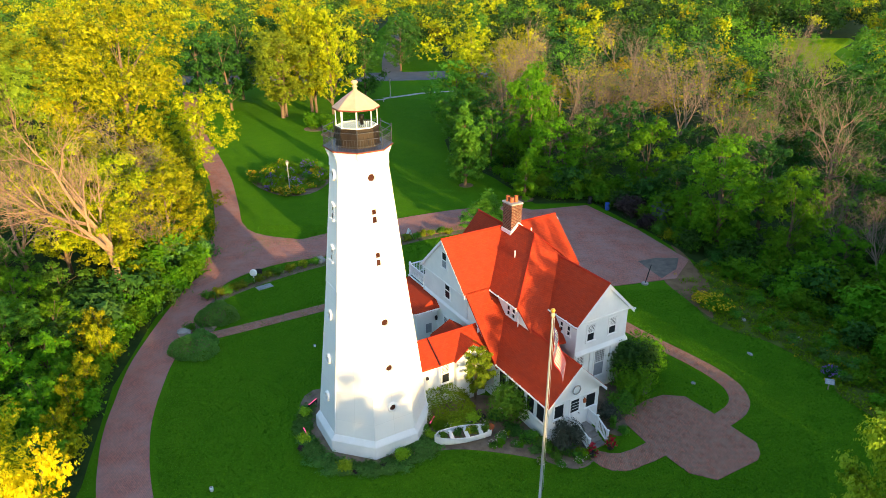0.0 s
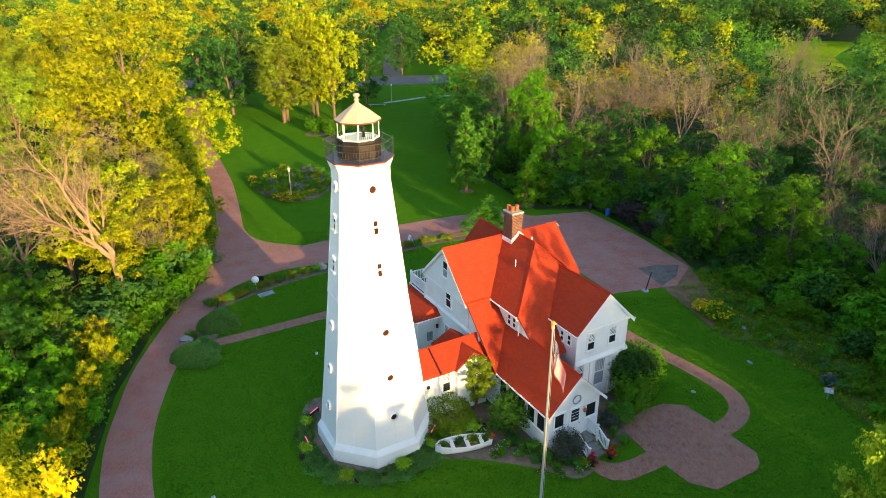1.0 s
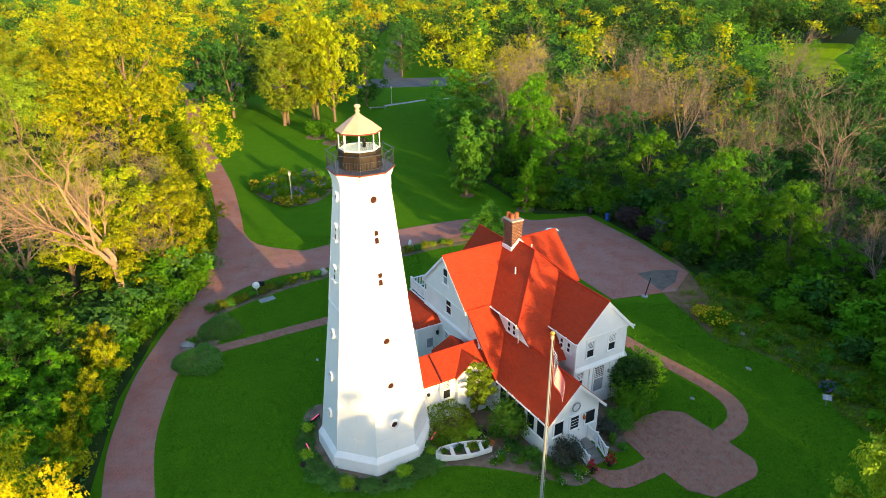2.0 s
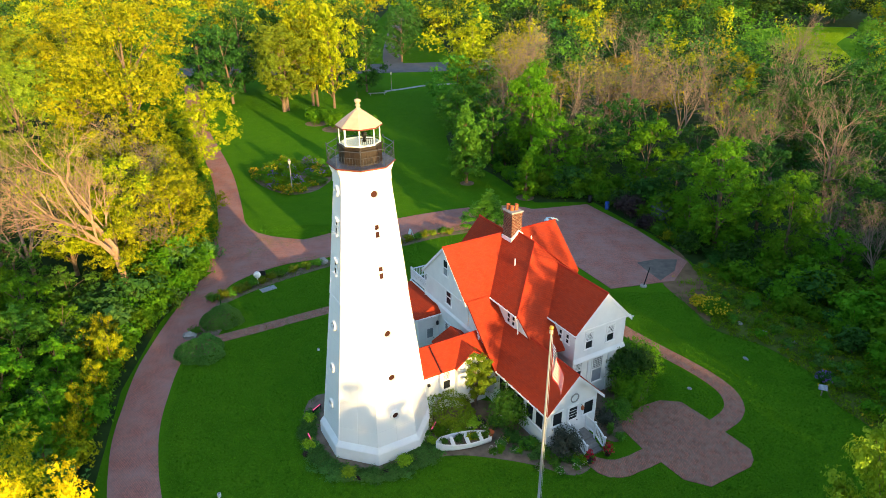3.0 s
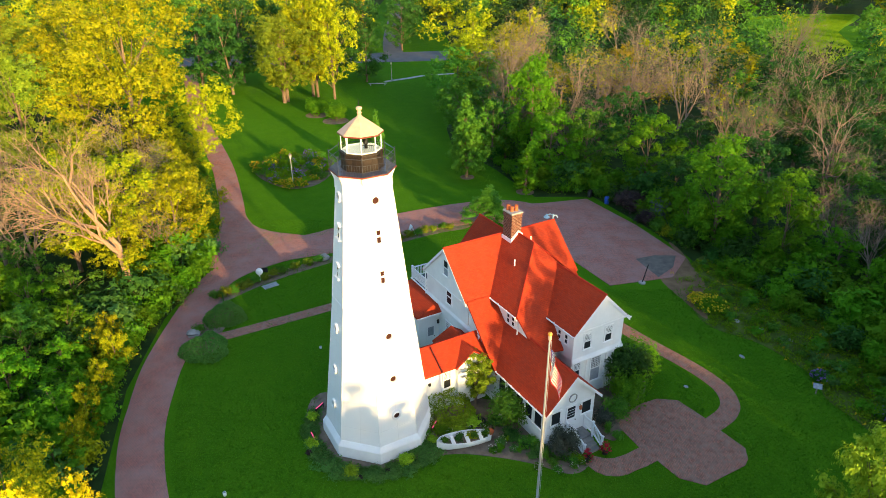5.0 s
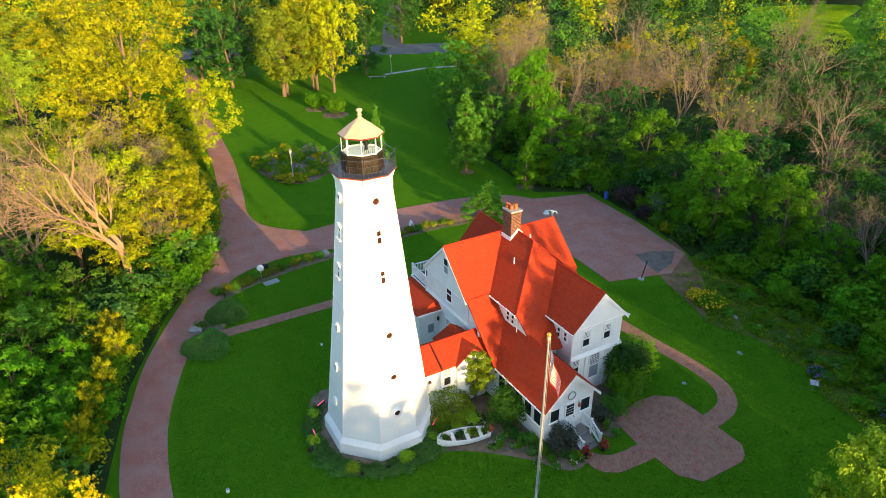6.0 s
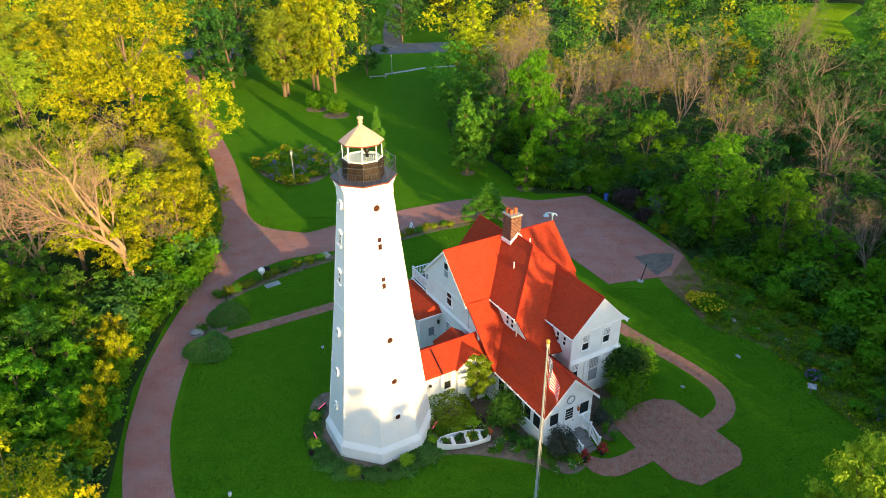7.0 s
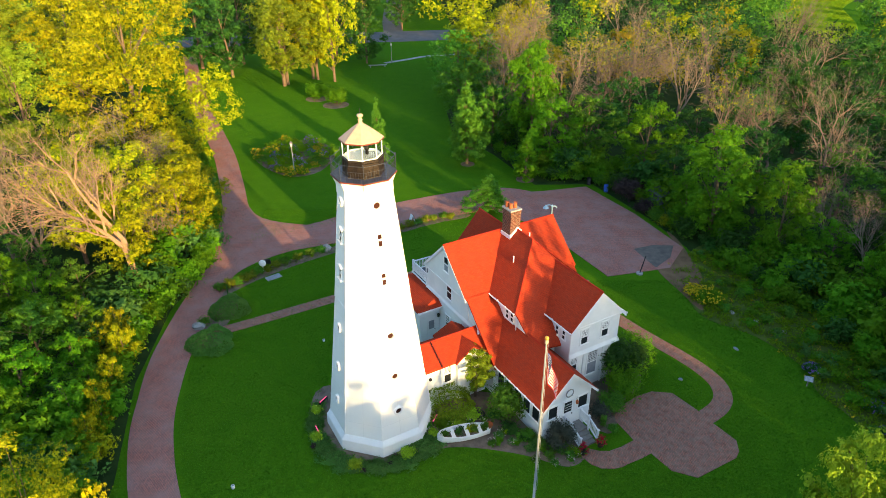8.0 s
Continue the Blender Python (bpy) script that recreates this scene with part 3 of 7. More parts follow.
# ---- lighthouse ----
TX, TY, T0 = -4.80, 36.1, radians(187.0)
tower = thing("lighthouse", Matrix.Translation((TX, TY, 0)), "tall white octagonal lighthouse tower with dark gallery and glazed lantern", "lighthouse")
EIGHT = math.pi / 4


def shaft_r(z):
    return 3.55 - 0.120 * (z - 1.15) if z < 10.7 else 2.40 - 0.1065 * (z - 10.7)


bm = bmesh.new()
lathe(bm, ((3.88, -0.1), (3.85, 0.86), (3.80, 0.93), (3.57, 1.17)), 8, T0)
part("plinth", bm, WHITE, tower, "broad white plinth with sloping top")
bm = bmesh.new()
lathe(bm, ((3.55, 1.1), (shaft_r(5.5), 5.5), (shaft_r(10.6), 10.6)), 8, T0)
part("lower_shaft", bm, IRONW, tower, "white-painted riveted plates")
bm = bmesh.new()
lathe(bm, ((2.43, 10.58), (2.43, 10.72), (shaft_r(10.8), 10.78), (shaft_r(17.9), 17.9), (shaft_r(17.9) + 0.07, 17.95), (shaft_r(18.1) + 0.07, 18.1), (1.68, 18.3), (1.66, 18.6), (1.78, 18.98)), 8, T0)
part("upper_shaft", bm, IRONW, tower, "white-painted plates")
for k in range(8):
    bm = bmesh.new()
    c, s = math.cos(T0 + k * EIGHT), math.sin(T0 + k * EIGHT)
    rod(bm, (3.56 * c, 3.56 * s, 1.15), (2.41 * c, 2.41 * s, 10.6), 0.035, 0.03, 6)
    rod(bm, (2.42 * c, 2.42 * s, 10.7), (1.625 * c, 1.625 * s, 18.0), 0.03, 0.025, 6)
    part("corner_rib", bm, TRIM, tower)
    bm = bmesh.new()
    q = Matrix.Rotation(T0 + k * EIGHT, 4, "Z")
    vs = prism(bm, [(1.60, -0.05, 18.25), (1.86, -0.05, 18.96), (1.86, -0.05, 19.03), (1.55, -0.05, 19.03)], (0, 0.1, 0))
    bmesh.ops.transform(bm, matrix=q, verts=vs)
    part("bracket", bm, TRIM, tower)
bm = bmesh.new()
lathe(bm, ((1.88, 19.0), (1.93, 19.03), (1.93, 19.10), (1.2, 19.12)), 8, T0)
part("gallery_deck", bm, DECK, tower, "dark blue-grey gallery deck")
bm = bmesh.new()
lathe(bm, ((1.94, 19.0), (1.965, 19.02), (1.965, 19.075), (1.94, 19.09)), 8, T0, caps=False)
part("deck_edge", bm, RUST, tower, "rust-red deck edge")
for k in range(8):
    a0, a1 = T0 + k * EIGHT, T0 + (k + 1) * EIGHT
    p, q = Vector((1.88 * math.cos(a0), 1.88 * math.sin(a0), 0)), Vector((1.88 * math.cos(a1), 1.88 * math.sin(a1), 0))
    bm = bmesh.new()
    rod(bm, p + Vector((0, 0, 19.1)), p + Vector((0, 0, 20.15)), 0.022, n=6)
    bmesh.ops.create_icosphere(bm, subdivisions=1, radius=0.045, matrix=Matrix.Translation(p + Vector((0, 0, 20.17))))
    part("rail_post", bm, RAILING, tower)
    for z in (19.35, 19.72, 20.08):
        bm = bmesh.new()
        rod(bm, p + Vector((0, 0, z)), q + Vector((0, 0, z)), 0.014 if z < 20 else 0.022, n=5)
        part("rail_bar", bm, RAILING, tower)
    for i in range(1, 9):
        bm = bmesh.new()
        m0 = p.lerp(q, i / 9)
        rod(bm, m0 + Vector((0, 0, 19.1)), m0 + Vector((0, 0, 19.72)), 0.01, n=4)
        part("rail_baluster", bm, RAILING, tower)
bm = bmesh.new()
lathe(bm, ((1.27, 19.1), (1.27, 19.18), (1.22, 19.2), (1.22, 20.06), (1.27, 20.08), (1.27, 20.14), (1.1, 20.14)), 8, T0)
drum = part("lantern_drum", bm, BRONZE, tower, "brown iron drum below the lantern glass")
for k in range(8):
    a = T0 + (k + 0.5) * EIGHT
    q = Matrix.Rotation(a, 4, "Z")
    for j in range(3):
        bm = bmesh.new()
        y0 = -0.40 + 0.275 * j
        vs = box(bm, 1.125, 1.148, y0, y0 + 0.24, 19.26, 20.0, 0.008)
        bmesh.ops.transform(bm, matrix=q, verts=bm.verts[:])
        part("drum_panel", bm, BRONZE, drum)
    bm = bmesh.new()
    box(bm, 1.03, 1.04, -0.43, 0.43, 20.14, 21.1)
    bmesh.ops.transform(bm, matrix=q, verts=bm.verts[:])
    pane = part("lantern_pane", bm, LANTERN_GLASS, tower)
    pane.visible_shadow = False
    bm = bmesh.new()
    c, s = math.cos(T0 + k * EIGHT), math.sin(T0 + k * EIGHT)
    rod(bm, (1.13 * c, 1.13 * s, 20.12), (1.13 * c, 1.13 * s, 21.15), 0.03, n=6)
    part("mullion", bm, TRIM, tower, "white lantern mullion")
bm = bmesh.new()
lathe(bm, ((1.12, 20.13), (1.12, 20.2), (1.02, 20.2), (1.02, 20.13)), 8, T0)
part("lantern_sill", bm, TRIM, tower, "white inner sill ledge")
bm = bmesh.new()
lathe(bm, ((1.05, 20.12), (1.05, 20.155)), 8, T0)
part("lantern_floor", bm, TRIM, tower, "white lantern room floor")
bm = bmesh.new()
lathe(bm, ((0.09, 20.15), (0.09, 20.42), (0.15, 20.45), (0.15, 20.66), (0.05, 20.72)), 12, 0, (0.25, 0.1))
part("beacon", bm, IRON, tower, "small dark beacon lamp on a stand", True)
bm = bmesh.new()
for i in range(7):
    rod(bm, (0.1 + 0.11 * i, -0.5, 20.15), (0.1 + 0.11 * i, -0.5, 20.5), 0.012, n=4)
rod(bm, (0.08, -0.5, 20.5), (0.8, -0.5, 20.5), 0.02, n=5)
part("hatch_rail", bm, IRON, tower, "dark rail round the lantern hatch")
bm = bmesh.new()
lathe(bm, ((1.30, 21.10), (1.31, 21.17), (1.25, 21.2), (1.25, 21.12)), 8, T0)
part("roof_edge", bm, RUST, tower, "rust-red eave moulding")
bm = bmesh.new()
lathe(bm, ((1.30, 21.17), (1.27, 21.22), (0.70, 21.66), (0.2, 22.0), (0.14, 22.06)), 8, T0)
part("lantern_roof", bm, CREAM, tower, "eight-sided cream lantern roof")
bm = bmesh.new()
lathe(bm, ((0.2, 22.0), (0.11, 22.08), (0.11, 22.2), (0.17, 22.22), (0.11, 22.27), (0.10, 22.36), (0.17, 22.42), (0.19, 22.48), (0.16, 22.54), (0.05, 22.58)), 12)
part("vent_ball", bm, CREAM, tower, "cream ventilator ball", True)
bm = bmesh.new()
rod(bm, (0, 0, 22.55), (0, 0, 23.0), 0.018, 0.008, 6)
part("lightning_rod", bm, IRON, tower)


def tower_window(az, z, kind):
    """A porthole or a tall sash in one tower face, with its hood."""
    r = shaft_r(z) * math.cos(math.pi / 8)
    tilt = math.atan(0.115 * math.cos(math.pi / 8))
    q = Matrix.Rotation(az, 4, "Z") @ Matrix.Translation((r, 0, z)) @ Matrix.Rotation(-tilt, 4, "Y")
    bm = bmesh.new()
    if kind == "round":
        n = 18
        rings = [[bm.verts.new((x, rr * math.cos(2 * math.pi * i / n), rr * math.sin(2 * math.pi * i / n))) for i in range(n)] for rr, x in ((0.34, -0.05), (0.34, 0.08), (0.30, 0.14), (0.22, 0.14), (0.20, 0.03), (0.20, -0.05))]
        for a, b in zip(rings, rings[1:]):
            for i in range(n):
                bm.faces.new((a[i], a[(i + 1) % n], b[(i + 1) % n], b[i]))
        frame_bm, bm = bm, bmesh.new()
        vs = [bm.verts.new((0.02, 0.21 * math.cos(2 * math.pi * i / n), 0.21 * math.sin(2 * math.pi * i / n))) for i in range(n)]
        bm.faces.new(vs)
        pane_bm = bm
    else:
        for y0, y1, z0, z1 in ((-0.24, -0.125, -0.44, 0.40), (0.125, 0.24, -0.44, 0.40), (-0.125, 0.125, -0.07, 0.05), (-0.32, 0.32, -0.52, -0.42)):
            box(bm, -0.05, 0.05 if z1 > -0.4 else 0.14, y0, y1, z0, z1)
        prism(bm, [(-0.05, -0.36, 0.38), (-0.05, 0.36, 0.38), (-0.05, 0.36, 0.46), (-0.05, 0.0, 0.60), (-0.05, -0.36, 0.46)], (0.2, 0, 0))
        frame_bm, bm = bm, bmesh.new()
        box(bm, -0.02, 0.005, -0.125, 0.125, -0.42, -0.07)
        box(bm, -0.02, 0.005, -0.125, 0.125, 0.05, 0.39)
        pane_bm = bm
    for nm, b2, mt in (("frame", frame_bm, TRIM), ("pane", pane_bm, AMBER)):
        bmesh.ops.transform(b2, matrix=q, verts=b2.verts[:])
        if nm == "frame":
            ob = part("tower_window", b2, mt, tower, "white-framed tower window")
        else:
            part("pane", b2, mt, ob)


for k in range(8):
    if k in (0, 2):
        az = T0 + (k + 0.5) * EIGHT
        for z, kind in ((17.55, "round"), (15.4, "sash"), (12.85, "sash"), (8.87, "round"), (5.87, "round"), (3.15, "round")):
            tower_window(az, z, kind)

# ---- keeper's house: local x along the main ridge, local -y towards the lake front ----
HX, HY, HA = -0.21, 44.25, radians(30)
house = thing("house", Matrix.Translation((HX, HY, 0)) @ Matrix.Rotation(HA, 4, "Z"), "white wooden keeper's house with steep red shingle roofs", "house")


def P(a, b, z):
    return Vector((a, -b, z))


def along_a(name, prof, a0, a1, mt, label="", parent=None):
    """A solid with a profile of (b, z) rows, from a0 to a1 along the main ridge."""
    bm = bmesh.new()
    prism(bm, [P(a0, b, z) for b, z in prof], (a1 - a0, 0, 0))
    return part(name, bm, mt, parent or house, label)


def along_b(name, prof, b0, b1, mt, label="", parent=None):
    bm = bmesh.new()
    prism(bm, [P(a, b0, z) for a, z in prof], (0, b0 - b1, 0))
    return part(name, bm, mt, parent or house, label)


def slab(name, pts, mt=None, t=0.16, label="", parent=None):
    """A roof plane of some thickness; pts are (a, b, z) of its upper side."""
    bm = bmesh.new()
    prism(bm, [P(*p) for p in pts], (0, 0, -t))
    return part(name, bm, mt or SHINGLE, parent or house, label)


def cap(a, b, r=0.07):
    bm = bmesh.new()
    rod(bm, P(*a), P(*b), r, n=6)
    part("ridge_cap", bm, RIDGE, house)


def gutter(a, b):
    bm = bmesh.new()
    rod(bm, P(*a), P(*b), 0.055, n=6)
    d = (P(*b) - P(*a))
    n = max(2, int(d.length / 0.9))
    for i in range(n + 1):
        p = P(*a) + d * (i / n)
        box(bm, p.x - 0.06, p.x + 0.06, p.y - 0.03, p.y + 0.03, p.z - 0.03, p.z + 0.075)
    part("gutter", bm, TRIM, house, "white gutter with brackets")


def spout(a, b, z0, z1, out=(0, 0)):
    bm = bmesh.new()
    rod(bm, P(a, b, z1), P(a + out[0], b + out[1], z1 - 0.35), 0.045, n=6)
    rod(bm, P(a + out[0], b + out[1], z1 - 0.35), P(a + out[0], b + out[1], z0), 0.045, n=6)
    part("downspout", bm, TRIM, house, "white downspout")


def window(side, at, c, z0, w, h, lattice=0, sashes=2, wide=0.09, curtain=False):
    """A sash window on a wall; side names the way it faces (-a or +b), at the wall's plane, c its middle along the wall."""
    def F(s, z, out):
        return P(at - out, c + s, z) if side == "a" else P(c + s, at + out, z)

    def bar(bm, s0, s1, za, zb, o0, o1):
        prism(bm, [F(s0, za, o0), F(s1, za, o0), F(s1, zb, o0), F(s0, zb, o0)], F(0, 0, o1) - F(0, 0, o0))

    bm = bmesh.new()
    for s0, s1, za, zb in ((-w / 2 - wide, -w / 2, z0 - 0.05, z0 + h + wide), (w / 2, w / 2 + wide, z0 - 0.05, z0 + h + wide), (-w / 2, w / 2, z0 + h, z0 + h + wide)):
        bar(bm, s0, s1, za, zb, -0.05, 0.05)
    fr = part("window", bm, TRIM, house, "white-framed sash window")
    bm = bmesh.new()
    bar(bm, -w / 2 - wide - 0.04, w / 2 + wide + 0.04, z0 - 0.11, z0 - 0.05, -0.05, 0.10)
    part("sill", bm, TRIM, fr)
    bm = bmesh.new()
    bar(bm, -w / 2, w / 2, z0 - 0.05, z0 + h, 0.0, 0.012)
    part("pane", bm, GLASS, fr)
    bm = bmesh.new()
    e = 0.045
    cuts = [z0 - 0.05 + (h + 0.05) * i / sashes for i in range(sashes + 1)]
    for za, zb in zip(cuts, cuts[1:]):
        bar(bm, -w / 2, -w / 2 + e, za, zb, 0.012, 0.035)
        bar(bm, w / 2 - e, w / 2, za, zb, 0.012, 0.035)
        bar(bm, -w / 2 + e, w / 2 - e, za, za + e, 0.012, 0.035)
        bar(bm, -w / 2 + e, w / 2 - e, zb - e, zb, 0.012, 0.035)
    part("sash", bm, TRIM, fr)
    if lattice:
        bm = bmesh.new()
        za, zb = cuts[-2], cuts[-1]
        nz = max(3, round((zb - za) / (w / lattice)))
        for i in range(1, lattice):
            s = -w / 2 + w * i / lattice
            bar(bm, s - 0.016, s + 0.016, za, zb, 0.012, 0.03)
        for i in range(1, nz):
            z = za + (zb - za) * i / nz
            bar(bm, -w / 2, w / 2, z - 0.016, z + 0.016, 0.012, 0.032)
        part("lattice", bm, TRIM, fr, "white lattice glazing bars")
    if curtain:
        bm = bmesh.new()
        bar(bm, -w / 2 + e, w / 2 - e, z0, z0 + h * 0.46, 0.013, 0.018)
        part("blind", bm, PANELGREY, fr, "pale grey drawn blind")
    return fr


# main block
RZ = 9.81
k = 0.95
along_a("main_wall", [(-3.15, 0), (3.2, 0), (3.2, RZ - k * 3.2 - 0.15), (0, RZ - 0.15), (-3.15, RZ - k * 3.15 - 0.15)], 0.22, 10.2, WHITE, "white painted wall")
along_a("gable_front", [(-3.3, 6.45), (3.35, 6.45), (3.25, RZ - k * 3.25 - 0.14), (0, RZ - 0.14), (-3.2, RZ - k * 3.2 - 0.14)], 0.06, 0.26, WHITE, "projecting white gable field")
along_a("gable_skirt", [(-3.3, 6.36), (3.35, 6.36), (3.35, 6.46), (-3.3, 6.46)], 0.02, 0.24, TRIM)
bm = bmesh.new()
prism(bm, [P(0.25, -3.2, 4.62), P(0.10, -3.2, 4.38), P(0.10, -3.2, 4.30), P(0.25, -3.2, 4.30)], (0, -8.0, 0))
part("belt_skirt", bm, WHITE, house, "flared white belt course")
along_a("catslide_wall", [(3.0, 0), (6.75, 0), (6.75, 3.1), (3.0, RZ - k * 3.0 - 0.2)], 0.3, 4.8, WHITE, "white painted wall")
slab("main_roof_front", [(-0.08, 0, RZ), (10.5, 0, RZ), (10.5, 3.28, RZ - k * 3.28), (-0.08, 3.28, RZ - k * 3.28)], label="steep red shingle slope")
slab("main_roof_rear", [(-0.08, 0, RZ), (-0.08, -3.45, RZ - k * 3.45), (10.5, -3.45, RZ - k * 3.45), (10.5, 0, RZ)])
slab("main_roof_lower", [(0.06, 3.2, RZ - k * 3.2), (3.2, 3.2, RZ - k * 3.2), (3.2, 7.25, RZ - k * 7.25), (0.06, 7.25, RZ - k * 7.25)], label="red shingle slope running low")
slab("main_roof_lower", [(9.2, 3.2, RZ - k * 3.2), (10.3, 3.2, RZ - k * 3.2), (10.3, 4.6, RZ - k * 4.6), (9.2, 4.6, RZ - k * 4.6)])
along_a("side_wall", [(2.5, 0), (4.4, 0), (4.4, RZ - k * 4.4 - 0.2), (2.5, RZ - k * 2.5 - 0.2)], 9.0, 10.1, WHITE)
for sgn in (1, -1):
    bm = bmesh.new()
    prism(bm, [P(-0.10, 0, RZ - 0.02), P(-0.10, 0, RZ - 0.26), P(-0.10, sgn * 3.3, RZ - k * 3.3 - 0.26), P(-0.10, sgn * 3.3, RZ - k * 3.3 - 0.02)], (0.08, 0, 0))
    part("rake_board", bm, TRIM, house)
cap((-0.1, 0, RZ + 0.02), (10.5, 0, RZ + 0.02))
window("a", 0.06, 0.24, 7.60, 0.66, 1.25, curtain=True)
window("a", 0.22, 0.42, 5.12, 0.74, 1.28)
window("a", 0.22, 0.12, 2.05, 0.50, 1.25, 3)
window("a", 0.22, 0.86, 2.05, 0.50, 1.25, 3)
spout(0.2, -3.25, 4.0, 6.5, (-0.08, 0))

# cross block with hipped front
CA, CB, CZ, CS, CF = 5.82, 3.43, 10.25, 0.95, 1.10   # apex of the hip, pitch of its sides and of its front
slab("hip_roof_left", [(CA, 0.5, CZ), (5.3, 0.0, CZ - CS * 0.52), (2.05, 0.0, CZ - CS * 3.77), (2.05, 6.72, CZ - CS * 3.77), (CA, CB, CZ)], label="red shingle dormer slope")
slab("hip_roof_front", [(CA, CB, CZ)] + [(a, b, CZ - CF * (b - CB)) for a, b in ((2.12, 6.66), (2.36, 7.85), (3.0, 8.65), (5.2, 8.85), (9.0, 6.42))], label="red shingle front slope")
slab("hip_roof_right", [(CA, 0.5, CZ), (CA, CB, CZ), (9.4, CB + 3.58 * CS / CF, CZ - CS * 3.58), (9.4, 0.5, CZ - CS * 3.58)])
cap((CA, 1.3, CZ + 0.02), (CA, CB, CZ + 0.02))
cap((CA, CB, CZ + 0.01), (2.08, 6.70, CZ - CF * 3.27 + 0.01), 0.05)
cap((CA, CB, CZ + 0.01), (7.3, 4.71, CZ - 1.39), 0.05)
along_a("dormer_wall", [(3.0, 2.5), (7.9, 2.5), (7.9, 5.05), (6.55, 6.56), (3.0, 6.56)], 2.42, 5.0, WHITE, "white dormer wall")
gutter((2.0, 3.4, 6.60), (2.0, 6.6, 6.60))
spout(2.05, 6.55, 4.85, 6.5, (0.22, 0.02))
for c in (5.25, 5.85):
    window("a", 2.42, c, 5.42, 0.36, 0.75, 0, 2, 0.07)

# front gable block
GR, GA = 8.76, 7.06
along_b("gable_block_wall", [(4.78, 3.72), (9.32, 3.72), (9.32, 6.25), (GA, GR - 0.25), (4.78, 6.25)], 2.5, 9.84, WHITE, "white painted wall")
along_b("gable_front", [(4.62, 6.3), (9.5, 6.3), (GA, GR - 0.16)], 9.6, 10.0, WHITE, "projecting white gable field")
along_b("gable_skirt", [(4.70, 6.20), (9.42, 6.20), (9.5, 6.31), (4.62, 6.31)], 9.6, 10.03, TRIM)
bm = bmesh.new()
prism(bm, [P(4.70, 9.84, 4.0), P(4.70, 9.98, 3.72), P(4.70, 9.98, 3.64), P(4.70, 9.5, 3.64)], (4.7, 0, 0))
part("storey_skirt", bm, WHITE, house, "flared white storey skirt")
bm = bmesh.new()
prism(bm, [P(9.32, 4.0, 4.0), P(9.46, 4.0, 3.72), P(9.46, 4.0, 3.64), P(9.2, 4.0, 3.64)], (0, -5.98, 0))
part("storey_skirt", bm, WHITE, house)
along_b("lower_wall", [(5.0, 0), (9.08, 0), (9.08, 3.7), (5.0, 3.7)], 2.5, 9.56, WHITE, "white painted wall")
slab("gable_roof_left", [(GA, 3.0, GR), (4.46, 3.0, GR - 2.6), (4.46, 10.12, GR - 2.6), (GA, 10.12, GR)], label="red shingle slope")
slab("gable_roof_right", [(GA, 3.0, GR), (GA, 10.12, GR), (9.66, 10.12, GR - 2.6), (9.66, 3.0, GR - 2.6)])
cap((GA, 3.4, GR + 0.02), (GA, 10.12, GR + 0.02))
for sgn in (1, -1):
    bm = bmesh.new()
    prism(bm, [P(GA, 10.06, GR - 0.02), P(GA, 10.06, GR - 0.27), P(GA + sgn * 2.6, 10.06, GR - 2.87), P(GA + sgn * 2.6, 10.06, GR - 2.62)], (0, -0.08, 0))
    part("rake_board", bm, TRIM, house)
gutter((4.4, 6.9, GR - 2.62), (4.4, 10.1, GR - 2.62))
gutter((9.72, 4.0, GR - 2.62), (9.72, 10.1, GR - 2.62))
spout(4.62, 9.95, 3.5, 6.15)
for c in (8.25, 9.0):
    window("a", 4.78, c, 4.95, 0.34, 0.72, 0, 2, 0.07)
window("b", 9.84, 6.0, 4.62, 0.66, 1.24, 6)
window("b", 9.84, 7.95, 4.62, 0.66, 1.24, 6)
window("b", 9.56, 5.5, 1.9, 0.62, 1.6, 5)
window("b", 9.56, 7.3, 1.2, 0.95, 2.2, 6, 2, curtain=True)
for a in (6.4, 8.3):
    bm = bmesh.new()
    box(bm, a - 0.06, a + 0.06, -9.64, -9.5, 0, 3.7)
    part("wall_batten", bm, TRIM, house)

# glazed front porch
PR, PA_, PB = 5.40, 2.53, 12.5
along_b("porch_wall", [(0.50, 0), (4.62, 0), (4.62, 3.1), (PA_, PR - 0.25), (0.50, 3.1)], 6.2, PB, WHITE, "white painted porch wall")
slab("porch_roof_left", [(PA_, 4.6, PR), (0.13, 4.6, PR - 2.36), (0.13, 12.86, PR - 2.36), (PA_, 12.86, PR)], label="red shingle porch slope")
slab("porch_roof_right", [(PA_, 5.6, PR), (PA_, 12.86, PR), (4.95, 12.86, PR - 2.36), (4.95, 5.6, PR - 2.36)])
cap((PA_, 7.6, PR + 0.02), (PA_, 12.86, PR + 0.02))
for sgn in (1, -1):
    bm = bmesh.new()
    prism(bm, [P(PA_, 12.8, PR - 0.02), P(PA_, 12.8, PR - 0.25), P(PA_ + sgn * 2.42, 12.8, PR - 2.63), P(PA_ + sgn * 2.42, 12.8, PR - 2.40)], (0, -0.08, 0))
    part("rake_board", bm, TRIM, house)
gutter((0.07, 7.2, PR - 2.36), (0.07, 12.8, PR - 2.36))
for c in (7.5, 8.55, 9.6, 10.65, 11.7):
    window("a", 0.50, c, 1.35, 0.82, 1.25, 0, 1, 0.08)
window("b", PB, 1.30, 1.78, 0.80, 0.98, 0, 1)
window("b", PB, 3.92, 1.72, 0.86, 1.0, 0, 1)
bm = bmesh.new()
box(bm, 2.12, 3.02, -PB - 0.06, -PB + 0.02, 0.56, 2.85)
front_door = part("front_door", bm, TRIM, house, "white front door with large pane")
bm = bmesh.new()
